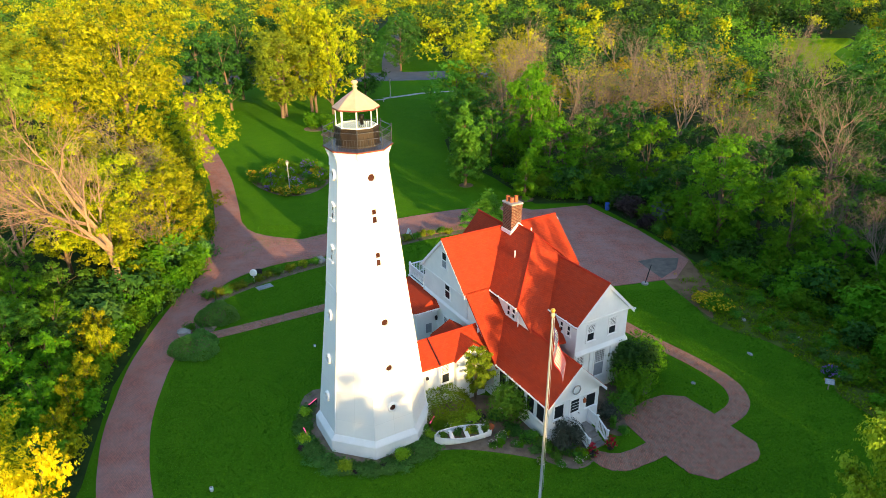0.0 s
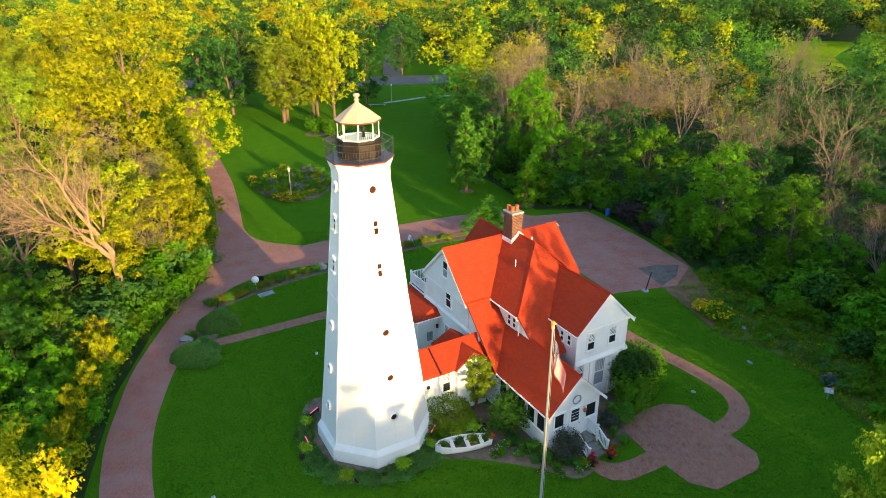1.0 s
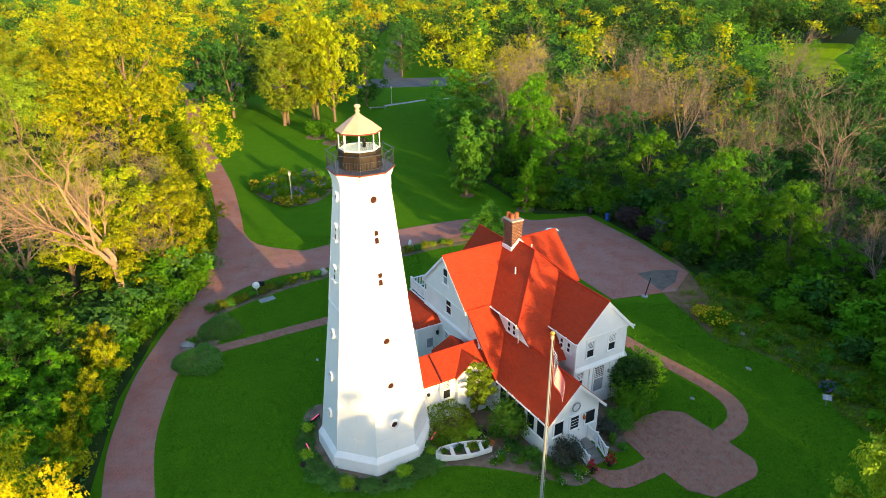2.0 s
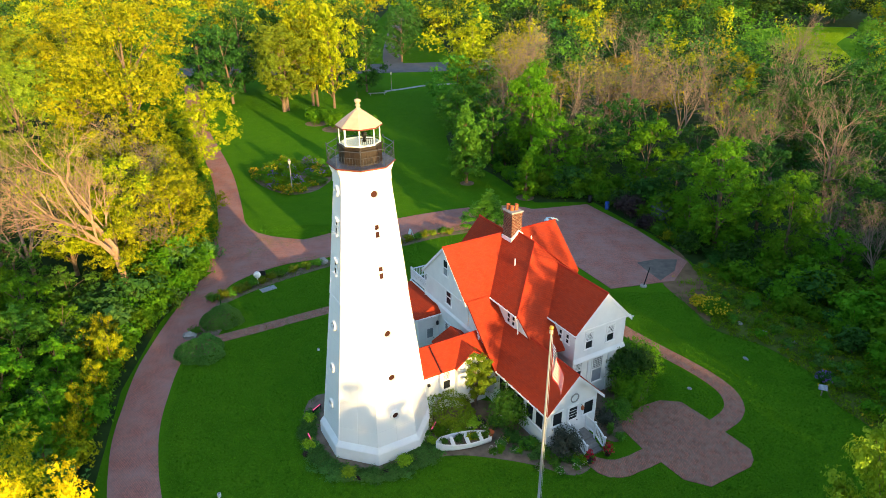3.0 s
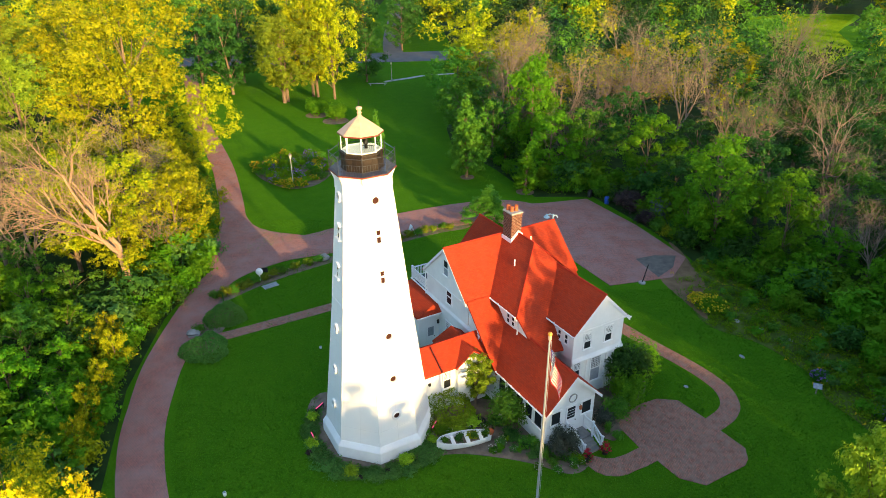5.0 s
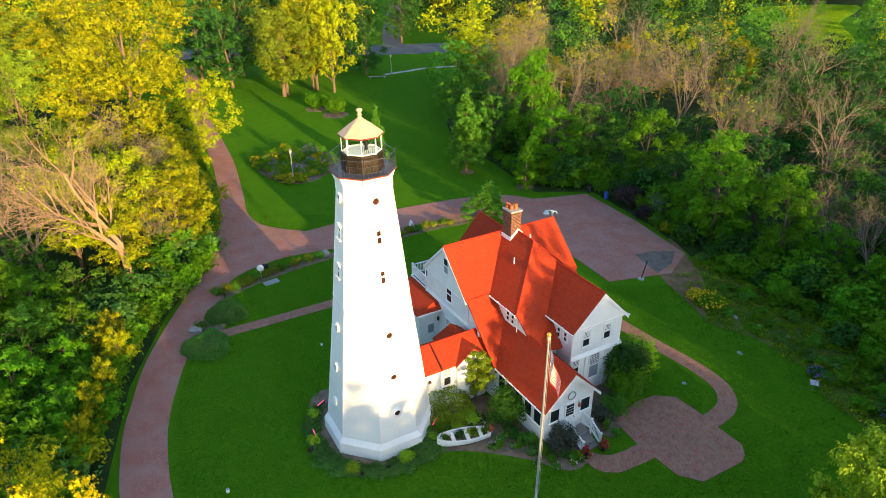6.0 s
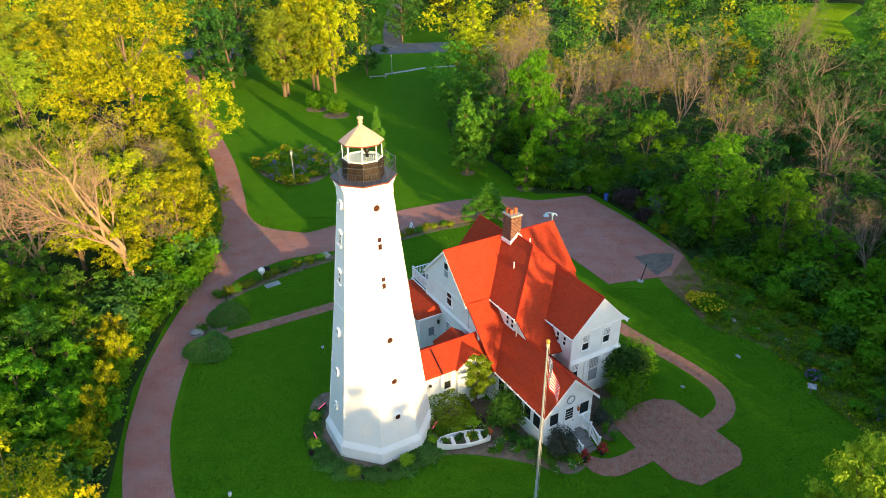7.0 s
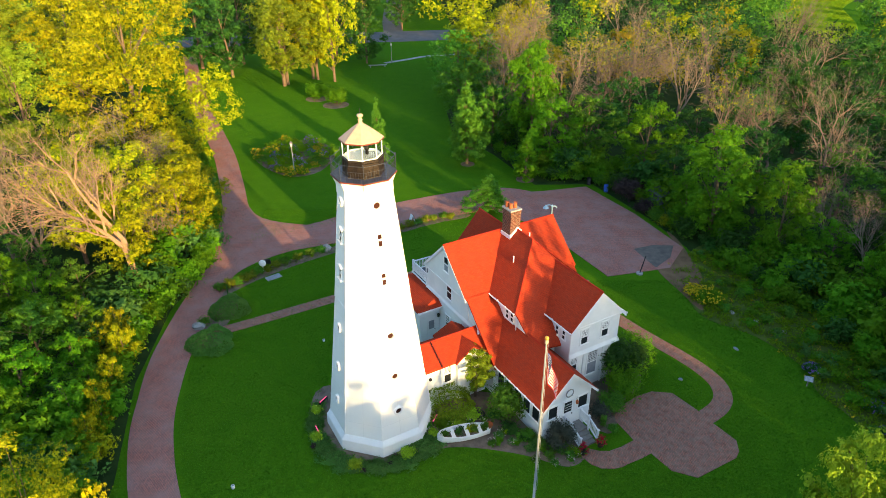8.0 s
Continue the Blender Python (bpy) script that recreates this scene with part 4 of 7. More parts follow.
box(bm, 2.25, 2.89, -PB - 0.075, -PB - 0.05, 1.80, 2.70)
part("pane", bm, GLASS, front_door)
for i in range(1, 4):
    bm = bmesh.new()
    box(bm, 2.25, 2.89, -PB - 0.085, -PB - 0.07, 1.80 + 0.225 * i - 0.012, 1.80 + 0.225 * i + 0.012)
    part("glazing_bar", bm, TRIM, front_door)
bm = bmesh.new()
rod(bm, P(2.94, PB + 0.05, 1.55), P(2.94, PB + 0.13, 1.55), 0.035, n=8)
part("door_knob", bm, IRON, front_door)
# porch lamp, life ring
bm = bmesh.new()
q = [(0.05, 2.28), (0.09, 2.32), (0.11, 2.52), (0.06, 2.6), (0.02, 2.66)]
lathe(bm, q, 8, 0, (3.28, -PB - 0.16))
lamp = tagged(part("porch_lamp", bm, CLAY, None), "orange-red porch lantern fixed beside the door", "lamp")
lamp.matrix_world = house.matrix_world.copy()
bm = bmesh.new()
rod(bm, P(3.28, PB, 2.64), P(3.28, PB + 0.17, 2.66), 0.015, n=5)
part("bracket", bm, IRON, lamp)
bm = bmesh.new()
for i in range(20):
    a0, a1 = 2 * math.pi * i / 20, 2 * math.pi * (i + 1) / 20
    rod(bm, P(2.60 + 0.31 * math.cos(a0), PB + 0.08, 3.46 + 0.31 * math.sin(a0)), P(2.60 + 0.31 * math.cos(a1), PB + 0.08, 3.46 + 0.31 * math.sin(a1)), 0.042, n=6)
ring_ob = tagged(part("life_ring", bm, CONCRETE, None), "pale grey life ring hung on the porch gable", "life ring")
ring_ob.matrix_world = house.matrix_world.copy()
for i in range(4):
    bm = bmesh.new()
    a0 = math.pi / 4 + i * math.pi / 2
    rod(bm, P(2.60 + 0.31 * math.cos(a0 - 0.16), PB + 0.08, 3.46 + 0.31 * math.sin(a0 - 0.16)), P(2.60 + 0.31 * math.cos(a0 + 0.16), PB + 0.08, 3.46 + 0.31 * math.sin(a0 + 0.16)), 0.05, n=6)
    part("band", bm, PANELGREY, ring_ob)

# porch steps
steps = thing("porch_steps", house.matrix_world.copy(), "grey wooden porch steps with white railings", "steps")
bm = bmesh.new()
box(bm, 2.3, 3.75, -PB - 0.95, -PB - 0.02, 0.0, 0.55, 0.01)
part("landing", bm, WOODGREY, steps)
for i in range(3):
    bm = bmesh.new()
    y = -PB - 0.97 - 0.32 * i
    box(bm, 2.35, 3.7, y - 0.34, y, 0.0, 0.42 - 0.14 * i, 0.01)
    part("step", bm, WOODGREY, steps)
for a in (2.26, 3.79):
    ends = ((PB + 0.1, 0.55), (PB + 0.95, 0.55), (PB + 1.95, 0.05))
    for b, z in ends:
        bm = bmesh.new()
        box(bm, a - 0.06, a + 0.06, -b - 0.06, -b + 0.06, 0, z + 1.02, 0.008)
        box(bm, a - 0.085, a + 0.085, -b - 0.085, -b + 0.085, z + 1.02, z + 1.07)
        part("newel_post", bm, TRIM, steps, "white newel post")
    for (b0, z0), (b1, z1) in zip(ends, ends[1:]):
        for dz in (0.95, 0.18):
            bm = bmesh.new()
            prism(bm, [P(a - 0.045, b0, z0 + dz - 0.035), P(a + 0.045, b0, z0 + dz - 0.035), P(a + 0.045, b0, z0 + dz + 0.035), P(a - 0.045, b0, z0 + dz + 0.035)], P(0, b1, z1) - P(0, b0, z0))
            part("handrail", bm, TRIM, steps)
        n = 8
        for i in range(1, n):
            f = i / n
            bm = bmesh.new()
            b, z = b0 + (b1 - b0) * f, z0 + (z1 - z0) * f
            box(bm, a - 0.02, a + 0.02, -b - 0.02, -b + 0.02, z + 0.18, z + 0.95)
            part("baluster", bm, TRIM, steps)

# passage to the tower
AR, AB = 4.76, 4.24
along_a("passage_wall", [(2.75, 0), (5.62, 0), (5.62, 3.62), (AB, AR - 0.2), (2.75, 3.62)], -6.2, 0.5, WHITE, "white painted passage wall")
slab("passage_roof_front", [(-6.2, AB, AR), (0.75, AB, AR), (0.75, 5.92, AR - 0.68 * 1.68), (-6.2, 5.92, AR - 0.68 * 1.68)], label="red shingle passage slope")
slab("passage_roof_rear", [(-6.2, AB, AR), (-6.2, 2.55, AR - 0.68 * 1.69), (0.75, 2.55, AR - 0.68 * 1.69), (0.75, AB, AR)])
cap((-5.6, AB, AR + 0.02), (0.75, AB, AR + 0.02), 0.06)
along_b("porch_gable_wall", [(-2.3, 0), (0.1, 0), (0.1, 3.55), (-1.1, 4.42), (-2.3, 3.55)], 5.3, 5.95, WHITE, "small white gable wall")
slab("small_roof_left", [(-1.1, 4.0, 4.62), (-2.5, 4.0, 3.58), (-2.5, 6.12, 3.58), (-1.1, 6.12, 4.62)], t=0.12)
slab("small_roof_right", [(-1.1, 4.0, 4.62), (-1.1, 6.12, 4.62), (0.3, 6.12, 3.58), (0.3, 4.0, 3.58)], t=0.12)
slab("rear_small_left", [(-0.9, 4.4, 4.7), (-0.9, 2.6, 4.7), (-2.3, 2.2, 3.6), (-2.3, 4.4, 3.6)], t=0.12)
slab("rear_small_right", [(-0.9, 4.4, 4.7), (0.4, 4.4, 3.6), (0.4, 2.2, 3.6), (-0.9, 2.6, 4.7)], t=0.12)
slab("rear_small_hip", [(-0.9, 2.6, 4.7), (0.4, 2.2, 3.6), (-2.3, 2.2, 3.6)], t=0.12)
bm = bmesh.new()
rod(bm, P(-3.62, AB, AR + 0.02), P(-3.62, 5.92, AR - 1.12), 0.03, n=6)
part("conduit", bm, IRON, house, "dark cable over the passage roof")
window("b", 5.62, -3.0, 1.85, 0.62, 1.45, 6)
window("b", 5.95, -0.95, 1.75, 0.72, 1.55, 6)
bm = bmesh.new()
box(bm, -4.55, -4.35, -5.78, -5.60, 2.55, 2.75, 0.03)
part("wall_lamp", bm, IRON, house, "small dark wall lamp")

# rear side porch, balcony, rear wing
slab("side_porch_roof", [(0.3, -5.9, 4.30), (0.3, -1.6, 4.30), (-1.95, -0.8, 3.72), (-1.95, -6.6, 3.72)], label="low red hipped porch roof")
slab("side_porch_end", [(0.3, -1.6, 4.30), (0.3, -0.8, 3.72), (-1.95, -0.8, 3.72)])
gutter((-1.98, -0.76, 3.66), (0.25, -0.76, 3.66))
along_a("side_porch_wall", [(-5.8, 0), (-1.3, 0), (-1.3, 3.7), (-5.8, 3.7)], -1.6, 0.4, WHITE)
bm = bmesh.new()
box(bm, -0.92, -0.16, 1.28, 1.34, 0.35, 2.42, 0.01)
side_door = part("side_door", bm, TRIM, house, "white side door in the courtyard")
bm = bmesh.new()
box(bm, -0.80, -0.28, 1.265, 1.285, 1.45, 2.25)
part("pane", bm, PANELGREY, side_door)
bm = bmesh.new()
rod(bm, (-0.24, 1.28, 1.35), (-0.24, 1.20, 1.35), 0.03, n=8)
part("door_knob", bm, IRON, side_door)
bm = bmesh.new()
lathe(bm, ((0.04, 2.5), (0.10, 2.54), (0.12, 2.78), (0.05, 2.88)), 8, 0, (0.06, 1.12))
lantern2 = tagged(part("wall_lantern", bm, IRON, None), "dark wall lantern beside the side door", "lamp")
lantern2.matrix_world = house.matrix_world.copy()
bm = bmesh.new()
rod(bm, (0.06, 1.32, 2.72), (0.06, 1.12, 2.86), 0.018, n=5)
part("bracket", bm, IRON, lantern2)
bm = bmesh.new()
box(bm, -1.9, 0.25, 0.85, 2.4, 0, 0.35, 0.01)
terrace = part("side_stoop", bm, CONCRETE, house, "pale concrete stoop")
bm = bmesh.new()
box(bm, -0.75, 0.1, 1.25, 2.0, 0.35, 0.365)
tagged(part("door_mat", bm, IRON, None), "dark door mat on the stoop", "mat").matrix_world = house.matrix_world.copy()
along_b("rear_wall", [(3.6, 0), (10.0, 0), (10.0, 6.2), (6.9, 8.7), (4.7, 6.2), (3.6, 6.2)], -5.6, -2.5, WHITE)
slab("rear_roof_left", [(6.9, 0.5, 8.95), (6.9, -5.75, 8.95), (4.5, -5.75, 6.2), (4.5, 0.5, 6.2)], label="dark red rear slope")
slab("rear_roof_right", [(6.9, 0.5, 8.95), (9.6, 0.5, 6.2), (9.6, -5.75, 6.2), (6.9, -5.75, 8.95)])
cap((6.9, -1, 8.97), (6.9, -5.75, 8.97))
gutter((4.4, -5.6, 6.25), (4.4, -3.4, 6.25))
bm = bmesh.new()
box(bm, 0.3, 4.4, 3.2, 6.1, 4.2, 4.34)
balcony = part("balcony_deck", bm, DECK, house, "dark balcony deck")
bm = bmesh.new()
box(bm, 0.20, 0.30, 2.3, 6.15, 4.06, 4.36, 0.01)
part("balcony_fascia", bm, TRIM, house, "white board along the balcony edge")
runs = (((0.36, -3.3), (0.36, -6.05)), ((0.36, -6.05), (3.6, -6.05)))
for (a0, b0), (a1, b1) in runs:
    bm = bmesh.new()
    for z in (4.45, 5.28):
        p, q = P(a0, b0, z), P(a1, b1, z)
        d = q - p
        n = Vector((-d.y, d.x, 0)).normalized() * 0.045
        prism(bm, [p - n, p + n, p + n + Vector((0, 0, 0.07)), p - n + Vector((0, 0, 0.07))], d)
    part("balcony_rail", bm, TRIM, house, "white balcony rail")
    n = 22
    for i in range(1, n):
        bm = bmesh.new()
        p = P(a0, b0, 0).lerp(P(a1, b1, 0), i / n)
        box(bm, p.x - 0.02, p.x + 0.02, p.y - 0.02, p.y + 0.02, 4.5, 5.3)
        part("baluster", bm, TRIM, house)
for a, b in ((0.36, -6.05), (0.36, -3.35), (3.6, -6.05)):
    bm = bmesh.new()
    box(bm, a - 0.08, a + 0.08, -b - 0.08, -b + 0.08, 4.3, 5.5, 0.01)
    part("balcony_post", bm, TRIM, house)

# chimney
bm = bmesh.new()
box(bm, 5.20, 6.12, -1.35, -0.25, 8.0, 11.85)
box(bm, 5.15, 6.17, -1.40, -0.20, 11.60, 11.72)
chim = part("chimney", bm, CHIM, house, "weathered brown brick chimney")
bm = bmesh.new()
box(bm, 5.12, 6.20, -1.43, -0.17, 11.85, 11.97, 0.02)
part("chimney_cap", bm, CONCRETE, chim)
for a, b, h in ((5.42, 0.5, 0.38), (5.48, 0.9, 0.34), (5.85, 0.95, 0.42)):
    bm = bmesh.new()
    lathe(bm, ((0.17, 11.95), (0.15, 12.0), (0.14, 11.97 + h), (0.17, 12.0 + h), (0.11, 12.0 + h), (0.1, 12.1)), 12, 0, (a, -b))
    part("chimney_pot", bm, CLAY, chim, "terracotta chimney pot", True)
bm = bmesh.new()
prism(bm, [P(5.10, 0.2, 9.40), P(5.10, 1.46, 9.40), P(5.10, 1.46, 9.84), P(5.10, 0.2, 9.84)], (0.1, 0, 0))
prism(bm, [P(5.10, 1.36, 9.40), P(5.82, 1.36, 10.1), P(6.22, 1.36, 9.7), P(6.22, 1.36, 10.14), P(5.82, 1.36, 10.48), P(5.10, 1.36, 9.84)], (0, -0.1, 0))
part("flashing", bm, TRIM, chim, "white chimney flashing")
for a, b, z in ((4.2, 3.3, 8.72), (6.40, 2.25, 9.68)):
    bm = bmesh.new()
    rod(bm, P(a, b, z - 0.3), P(a, b, z + 0.5), 0.048, n=8)
    part("vent_pipe", bm, TRIM, house, "white roof vent pipe")

# ---- trees and shrubs ----
rnd = random.Random(5)
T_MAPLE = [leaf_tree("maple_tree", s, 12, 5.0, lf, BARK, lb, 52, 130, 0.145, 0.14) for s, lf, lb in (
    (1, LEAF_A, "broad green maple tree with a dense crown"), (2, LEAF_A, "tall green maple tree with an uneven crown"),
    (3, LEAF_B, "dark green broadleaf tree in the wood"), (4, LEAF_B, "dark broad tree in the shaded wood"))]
T_MAPLE.append(leaf_tree("maple_tree", 5, 12, 5.0, LEAF_F, BARK, "bright green maple tree at the wood edge", 60, 300, 0.12, 0.10))
T_LIME = [leaf_tree("linden_tree", s, 14, 5.6, lf, BARK, lb, 56, 205, 0.13, 0.2) for s, lf, lb in (
    (11, LEAF_C, "large yellow-green linden tree in low sun"), (12, LEAF_C, "tall yellow-green tree with airy crown"), (13, LEAF_D, "tree turning autumn gold"), (14, LEAF_O, "olive-green tree with sunlit flank"))]
T_YOUNG = leaf_tree("young_tree", 21, 8, 2.9, LEAF_A, BARK, "young oval green tree on the lawn", 100, 210, 0.10, 0.12, shape="cone")
T_BARE = [bare_tree("bare_tree", s, 16, sp, PALEBARK, lb, lv, 1.35) for s, sp, lb, lv in (
    (31, 1.0, "leafless pale brown tree with fine twigs", None), (32, 1.25, "dead spreading tree with pale branches", None), (33, 0.9, "half-dead tree with a few yellow leaves", LEAF_C), (34, 1.15, "bare grey many-branched woodland tree", None))]
T_SHRUB = [shrub("shrub", s, 1.6, 2.4, lf, lb, 920, 0.115, 9) for s, lf, lb in (
    (41, LEAF_F, "rounded green shrub in the undergrowth"), (42, LEAF_B, "dark green undergrowth shrub"), (43, LEAF_C, "yellow-green shrub at the wood's edge"), (44, LEAF_E, "low blue-green leafy shrub"))]


def scatter(roots, rows, group):
    for row in rows:
        k, x, y, s = row[:4]
        sz = row[4] if len(row) > 4 else s * rnd.uniform(0.92, 1.08)
        tagged(place(roots[k], x, y, -0.02, s, rnd.uniform(0, 6.28), sz), group=group)


def blocked(x, y, outline):
    """Whether a plan point lies inside an outline."""
    c = False
    for (x0, y0), (x1, y1) in zip(outline, outline[1:] + outline[:1]):
        if (y0 > y) != (y1 > y) and x < (x1 - x0) * (y - y0) / (y1 - y0) + x0:
            c = not c
    return c


# west wood, along the driveway
scatter(T_LIME, [(1, -61, 108, 1.45), (3, -66, 92, 1.3), (1, -33.0, 59.5, 0.78), (0, -37.5, 66, 0.85), (1, -30.6, 55, 0.62), (3, -56, 84, 1.15), (3, -47, 70, 0.85), (3, -80, 118, 1.4), (3, -76, 135, 1.4), (2, -92, 140, 1.4), (0, -57, 72, 1.0), (1, -33.4, 72, 0.6), (0, -34.4, 79, 0.62), (0, -28.0, 61.5, 0.66, 0.72), (1, -28.4, 66, 0.56, 0.6), (0, -30.4, 70.5, 0.58, 0.62), (1, -37.4, 59, 0.8, 0.84), (0, -36.2, 85.5, 0.6, 0.66), (1, -42, 72, 0.8, 0.8)], "trees of the west wood")
T_GIANT = leaf_tree("large_maple_tree", 17, 24.5, 10.2, LEAF_C, BARK, "huge yellow-green maple with a domed billowing crown", 78, 520, 0.15, 0.16, core=30)
T_GIANT.matrix_world = Matrix.Translation((-42.2, 86.5, 0))
over = place(T_LIME[0], -36.9, 92.6)
over.matrix_world = Matrix.Translation((-36.9, 92.6, -0.1)) @ Matrix.Rotation(0.27, 4, "Y") @ Matrix.Diagonal((0.80, 0.80, 0.92, 1))
tagged(over, "yellow-green tree leaning over the park path", "tree", group="trees of the west wood")
scatter(T_MAPLE, [(0, -62, 60, 0.85), (1, -50, 52, 0.62), (1, -72, 74, 1.1), (3, -64, 50, 0.8), (2, -78, 62, 1.1), (1, -40, 54, 0.5), (2, -45, 60, 0.7), (3, -38, 86, 0.75)], "trees of the west wood")
T_NEAR = [leaf_tree("thicket_tree", s, 5.5, 2.6, lf, BARK, lb, 46, 132, 0.09, 0.08) for s, lf, lb in (
    (51, LEAF_F, "low fresh green tree in the thicket"), (52, LEAF_A, "low leafy green tree in the thicket"), (53, LEAF_C, "low yellow-green tree catching the sun"), (54, LEAF_F, "leafy green sapling beside the driveway"))]
# yellow-green saplings along the drive carry the thicket's sunlit edge in their colour
rows = [(0, -24.6, 31, 0.7), (3, -26.0, 34.5, 0.8), (0, -26.4, 37.8, 0.6), (0, -29.0, 40.5, 0.8), (2, -28.2, 43.2, 0.55), (3, -30.4, 44.6, 0.8), (1, -32.6, 42, 1.0), (3, -31.2, 37.5, 1.0), (0, -30.4, 33.2, 1.0), (1, -34.2, 38.6, 1.1), (3, -35.5, 34.4, 1.15), (0, -33.4, 29.8, 1.05), (1, -29.0, 28.4, 1.0), (3, -27.0, 25.6, 1.0), (0, -31.0, 25.6, 1.1), (0, -37.5, 42.5, 1.15), (3, -35, 47.2, 1.0), (1, -38.6, 38.0, 1.2), (0, -40.5, 33.5, 1.25), (3, -42, 44, 1.25), (1, -44, 38, 1.3), (0, -47, 42, 1.35), (3, -38, 29, 1.2), (1, -43, 28, 1.3), (0, -47, 33, 1.35), (3, -52, 38, 1.4), (0, -39, 49, 1.1), (1, -33.2, 50.5, 0.9), (3, -56, 45, 1.4), (1, -46, 49, 1.3), (0, -24.6, 26.8, 0.8), (3, -25.6, 33.2, 0.4), (0, -27.2, 40.6, 0.42), (2, -27.9, 46.0, 0.4), (2, -23.9, 32.6, 0.36, 0.66), (2, -24.6, 35.4, 0.4, 0.72), (2, -25.2, 38.6, 0.36, 0.66), (2, -25.9, 42.2, 0.4, 0.7), (2, -27.2, 44.4, 0.42, 0.72)]
scatter(T_NEAR, rows, "trees of the west thicket")
# lime leaves stand in for low sun, as this crown is mostly shaded
T_SUNNY = [leaf_tree("sunlit_tree", s, 8, 3.6, LEAF_L, BARK, "yellow-green tree with low sun put into its leaf colour", 60, 340, 0.066, 0.4, core=40) for s in (55, 56)]
scatter(T_SUNNY, [(1, 19.3, 21.4, 0.9, 1.43)], "trees catching the low sun")
gold = leaf_tree("golden_tree", 57, 17.0, 3.3, LEAF_G, PALEBARK, "tall golden autumn tree with bare lower twigs", 36, 560, 0.055, 0.74)
gold.matrix_world = Matrix.Translation((-13.3, 14.7, -0.9)) @ Matrix.Diagonal((0.66, 0.66, 1.0, 1))
lime = leaf_tree("lime_green_tree", 58, 17.2, 3.4, LEAF_C, BARK, "tall lime-green tree with a sunlit top", 44, 480, 0.06, 0.62)
lime.matrix_world = Matrix.Translation((-16.9, 18.2, -1.2)) @ Matrix.Diagonal((0.66, 0.66, 0.9, 1))
lime2 = place(lime, -20.2, 18.0, -0.6, 0.66, 2.0, 0.93)
scatter(T_BARE, [(0, -39, 55, 1.0), (0, -44, 58, 1.05), (3, -36, 68, 0.8), (1, -29.6, 60.5, 0.6)], "bare trees")
# its bark colour carries the sunlight that falls on the trunk
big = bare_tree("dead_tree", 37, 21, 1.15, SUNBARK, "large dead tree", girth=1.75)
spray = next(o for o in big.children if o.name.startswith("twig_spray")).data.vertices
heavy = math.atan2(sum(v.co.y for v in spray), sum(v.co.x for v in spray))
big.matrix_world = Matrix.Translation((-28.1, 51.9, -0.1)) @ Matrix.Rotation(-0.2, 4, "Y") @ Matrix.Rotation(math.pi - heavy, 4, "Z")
tagged(big, "large dead tree with bare limbs, low sun put into its pale bark", "tree", group="bare trees")

# trees on the far lawn
scatter(T_LIME, [(3, -32.4, 130.4, 1.35, 1.15), (0, -27.6, 136, 1.15, 1.6), (0, -22.8, 133.5, 0.95, 1.35), (3, -32.0, 131.6, 1.2, 1.2), (1, -26.6, 135.4, 1.0, 1.45)], "park trees")
scatter(T_MAPLE, [(2, -46, 150, 1.5), (3, -36, 154, 1.5), (2, -26, 158, 1.3), (3, -54, 146, 1.4), (0, -62, 140, 1.3), (2, -45, 138, 1.2), (3, -18, 150, 0.9), (2, -24, 196, 1.1), (3, -12.5, 192, 1.1), (2, -26, 216, 1.2), (3, -13.5, 214, 1.2), (2, 106, 276, 1.2), (3, 116, 280, 1.3), (2, 127, 284, 1.2), (3, 138, 287, 1.3), (2, 150, 290, 1.2), (3, 162, 286, 1.3), (2, 134, 300, 1.4), (3, 120, 298, 1.4), (2, 148, 304, 1.4)], "park trees")
for x, y, s, sz in ((2.85, 86.9, 1.28, 1.34), (-9.3, 84.6, 0.62, 1.16), (4.7, 70.5, 0.92, 0.56)):
    tagged(place(T_YOUNG, x, y, 0, s, x, sz), group="young lawn trees")

T_SMALL = leaf_tree("small_tree", 23, 6, 2.2, LEAF_F, BARK, "small pointed bright green tree at the lawn edge", 60, 180, 0.09, 0.06, shape="cone")
T_SMALL.matrix_world = Matrix.Translation((10.4, 80.8, 0))

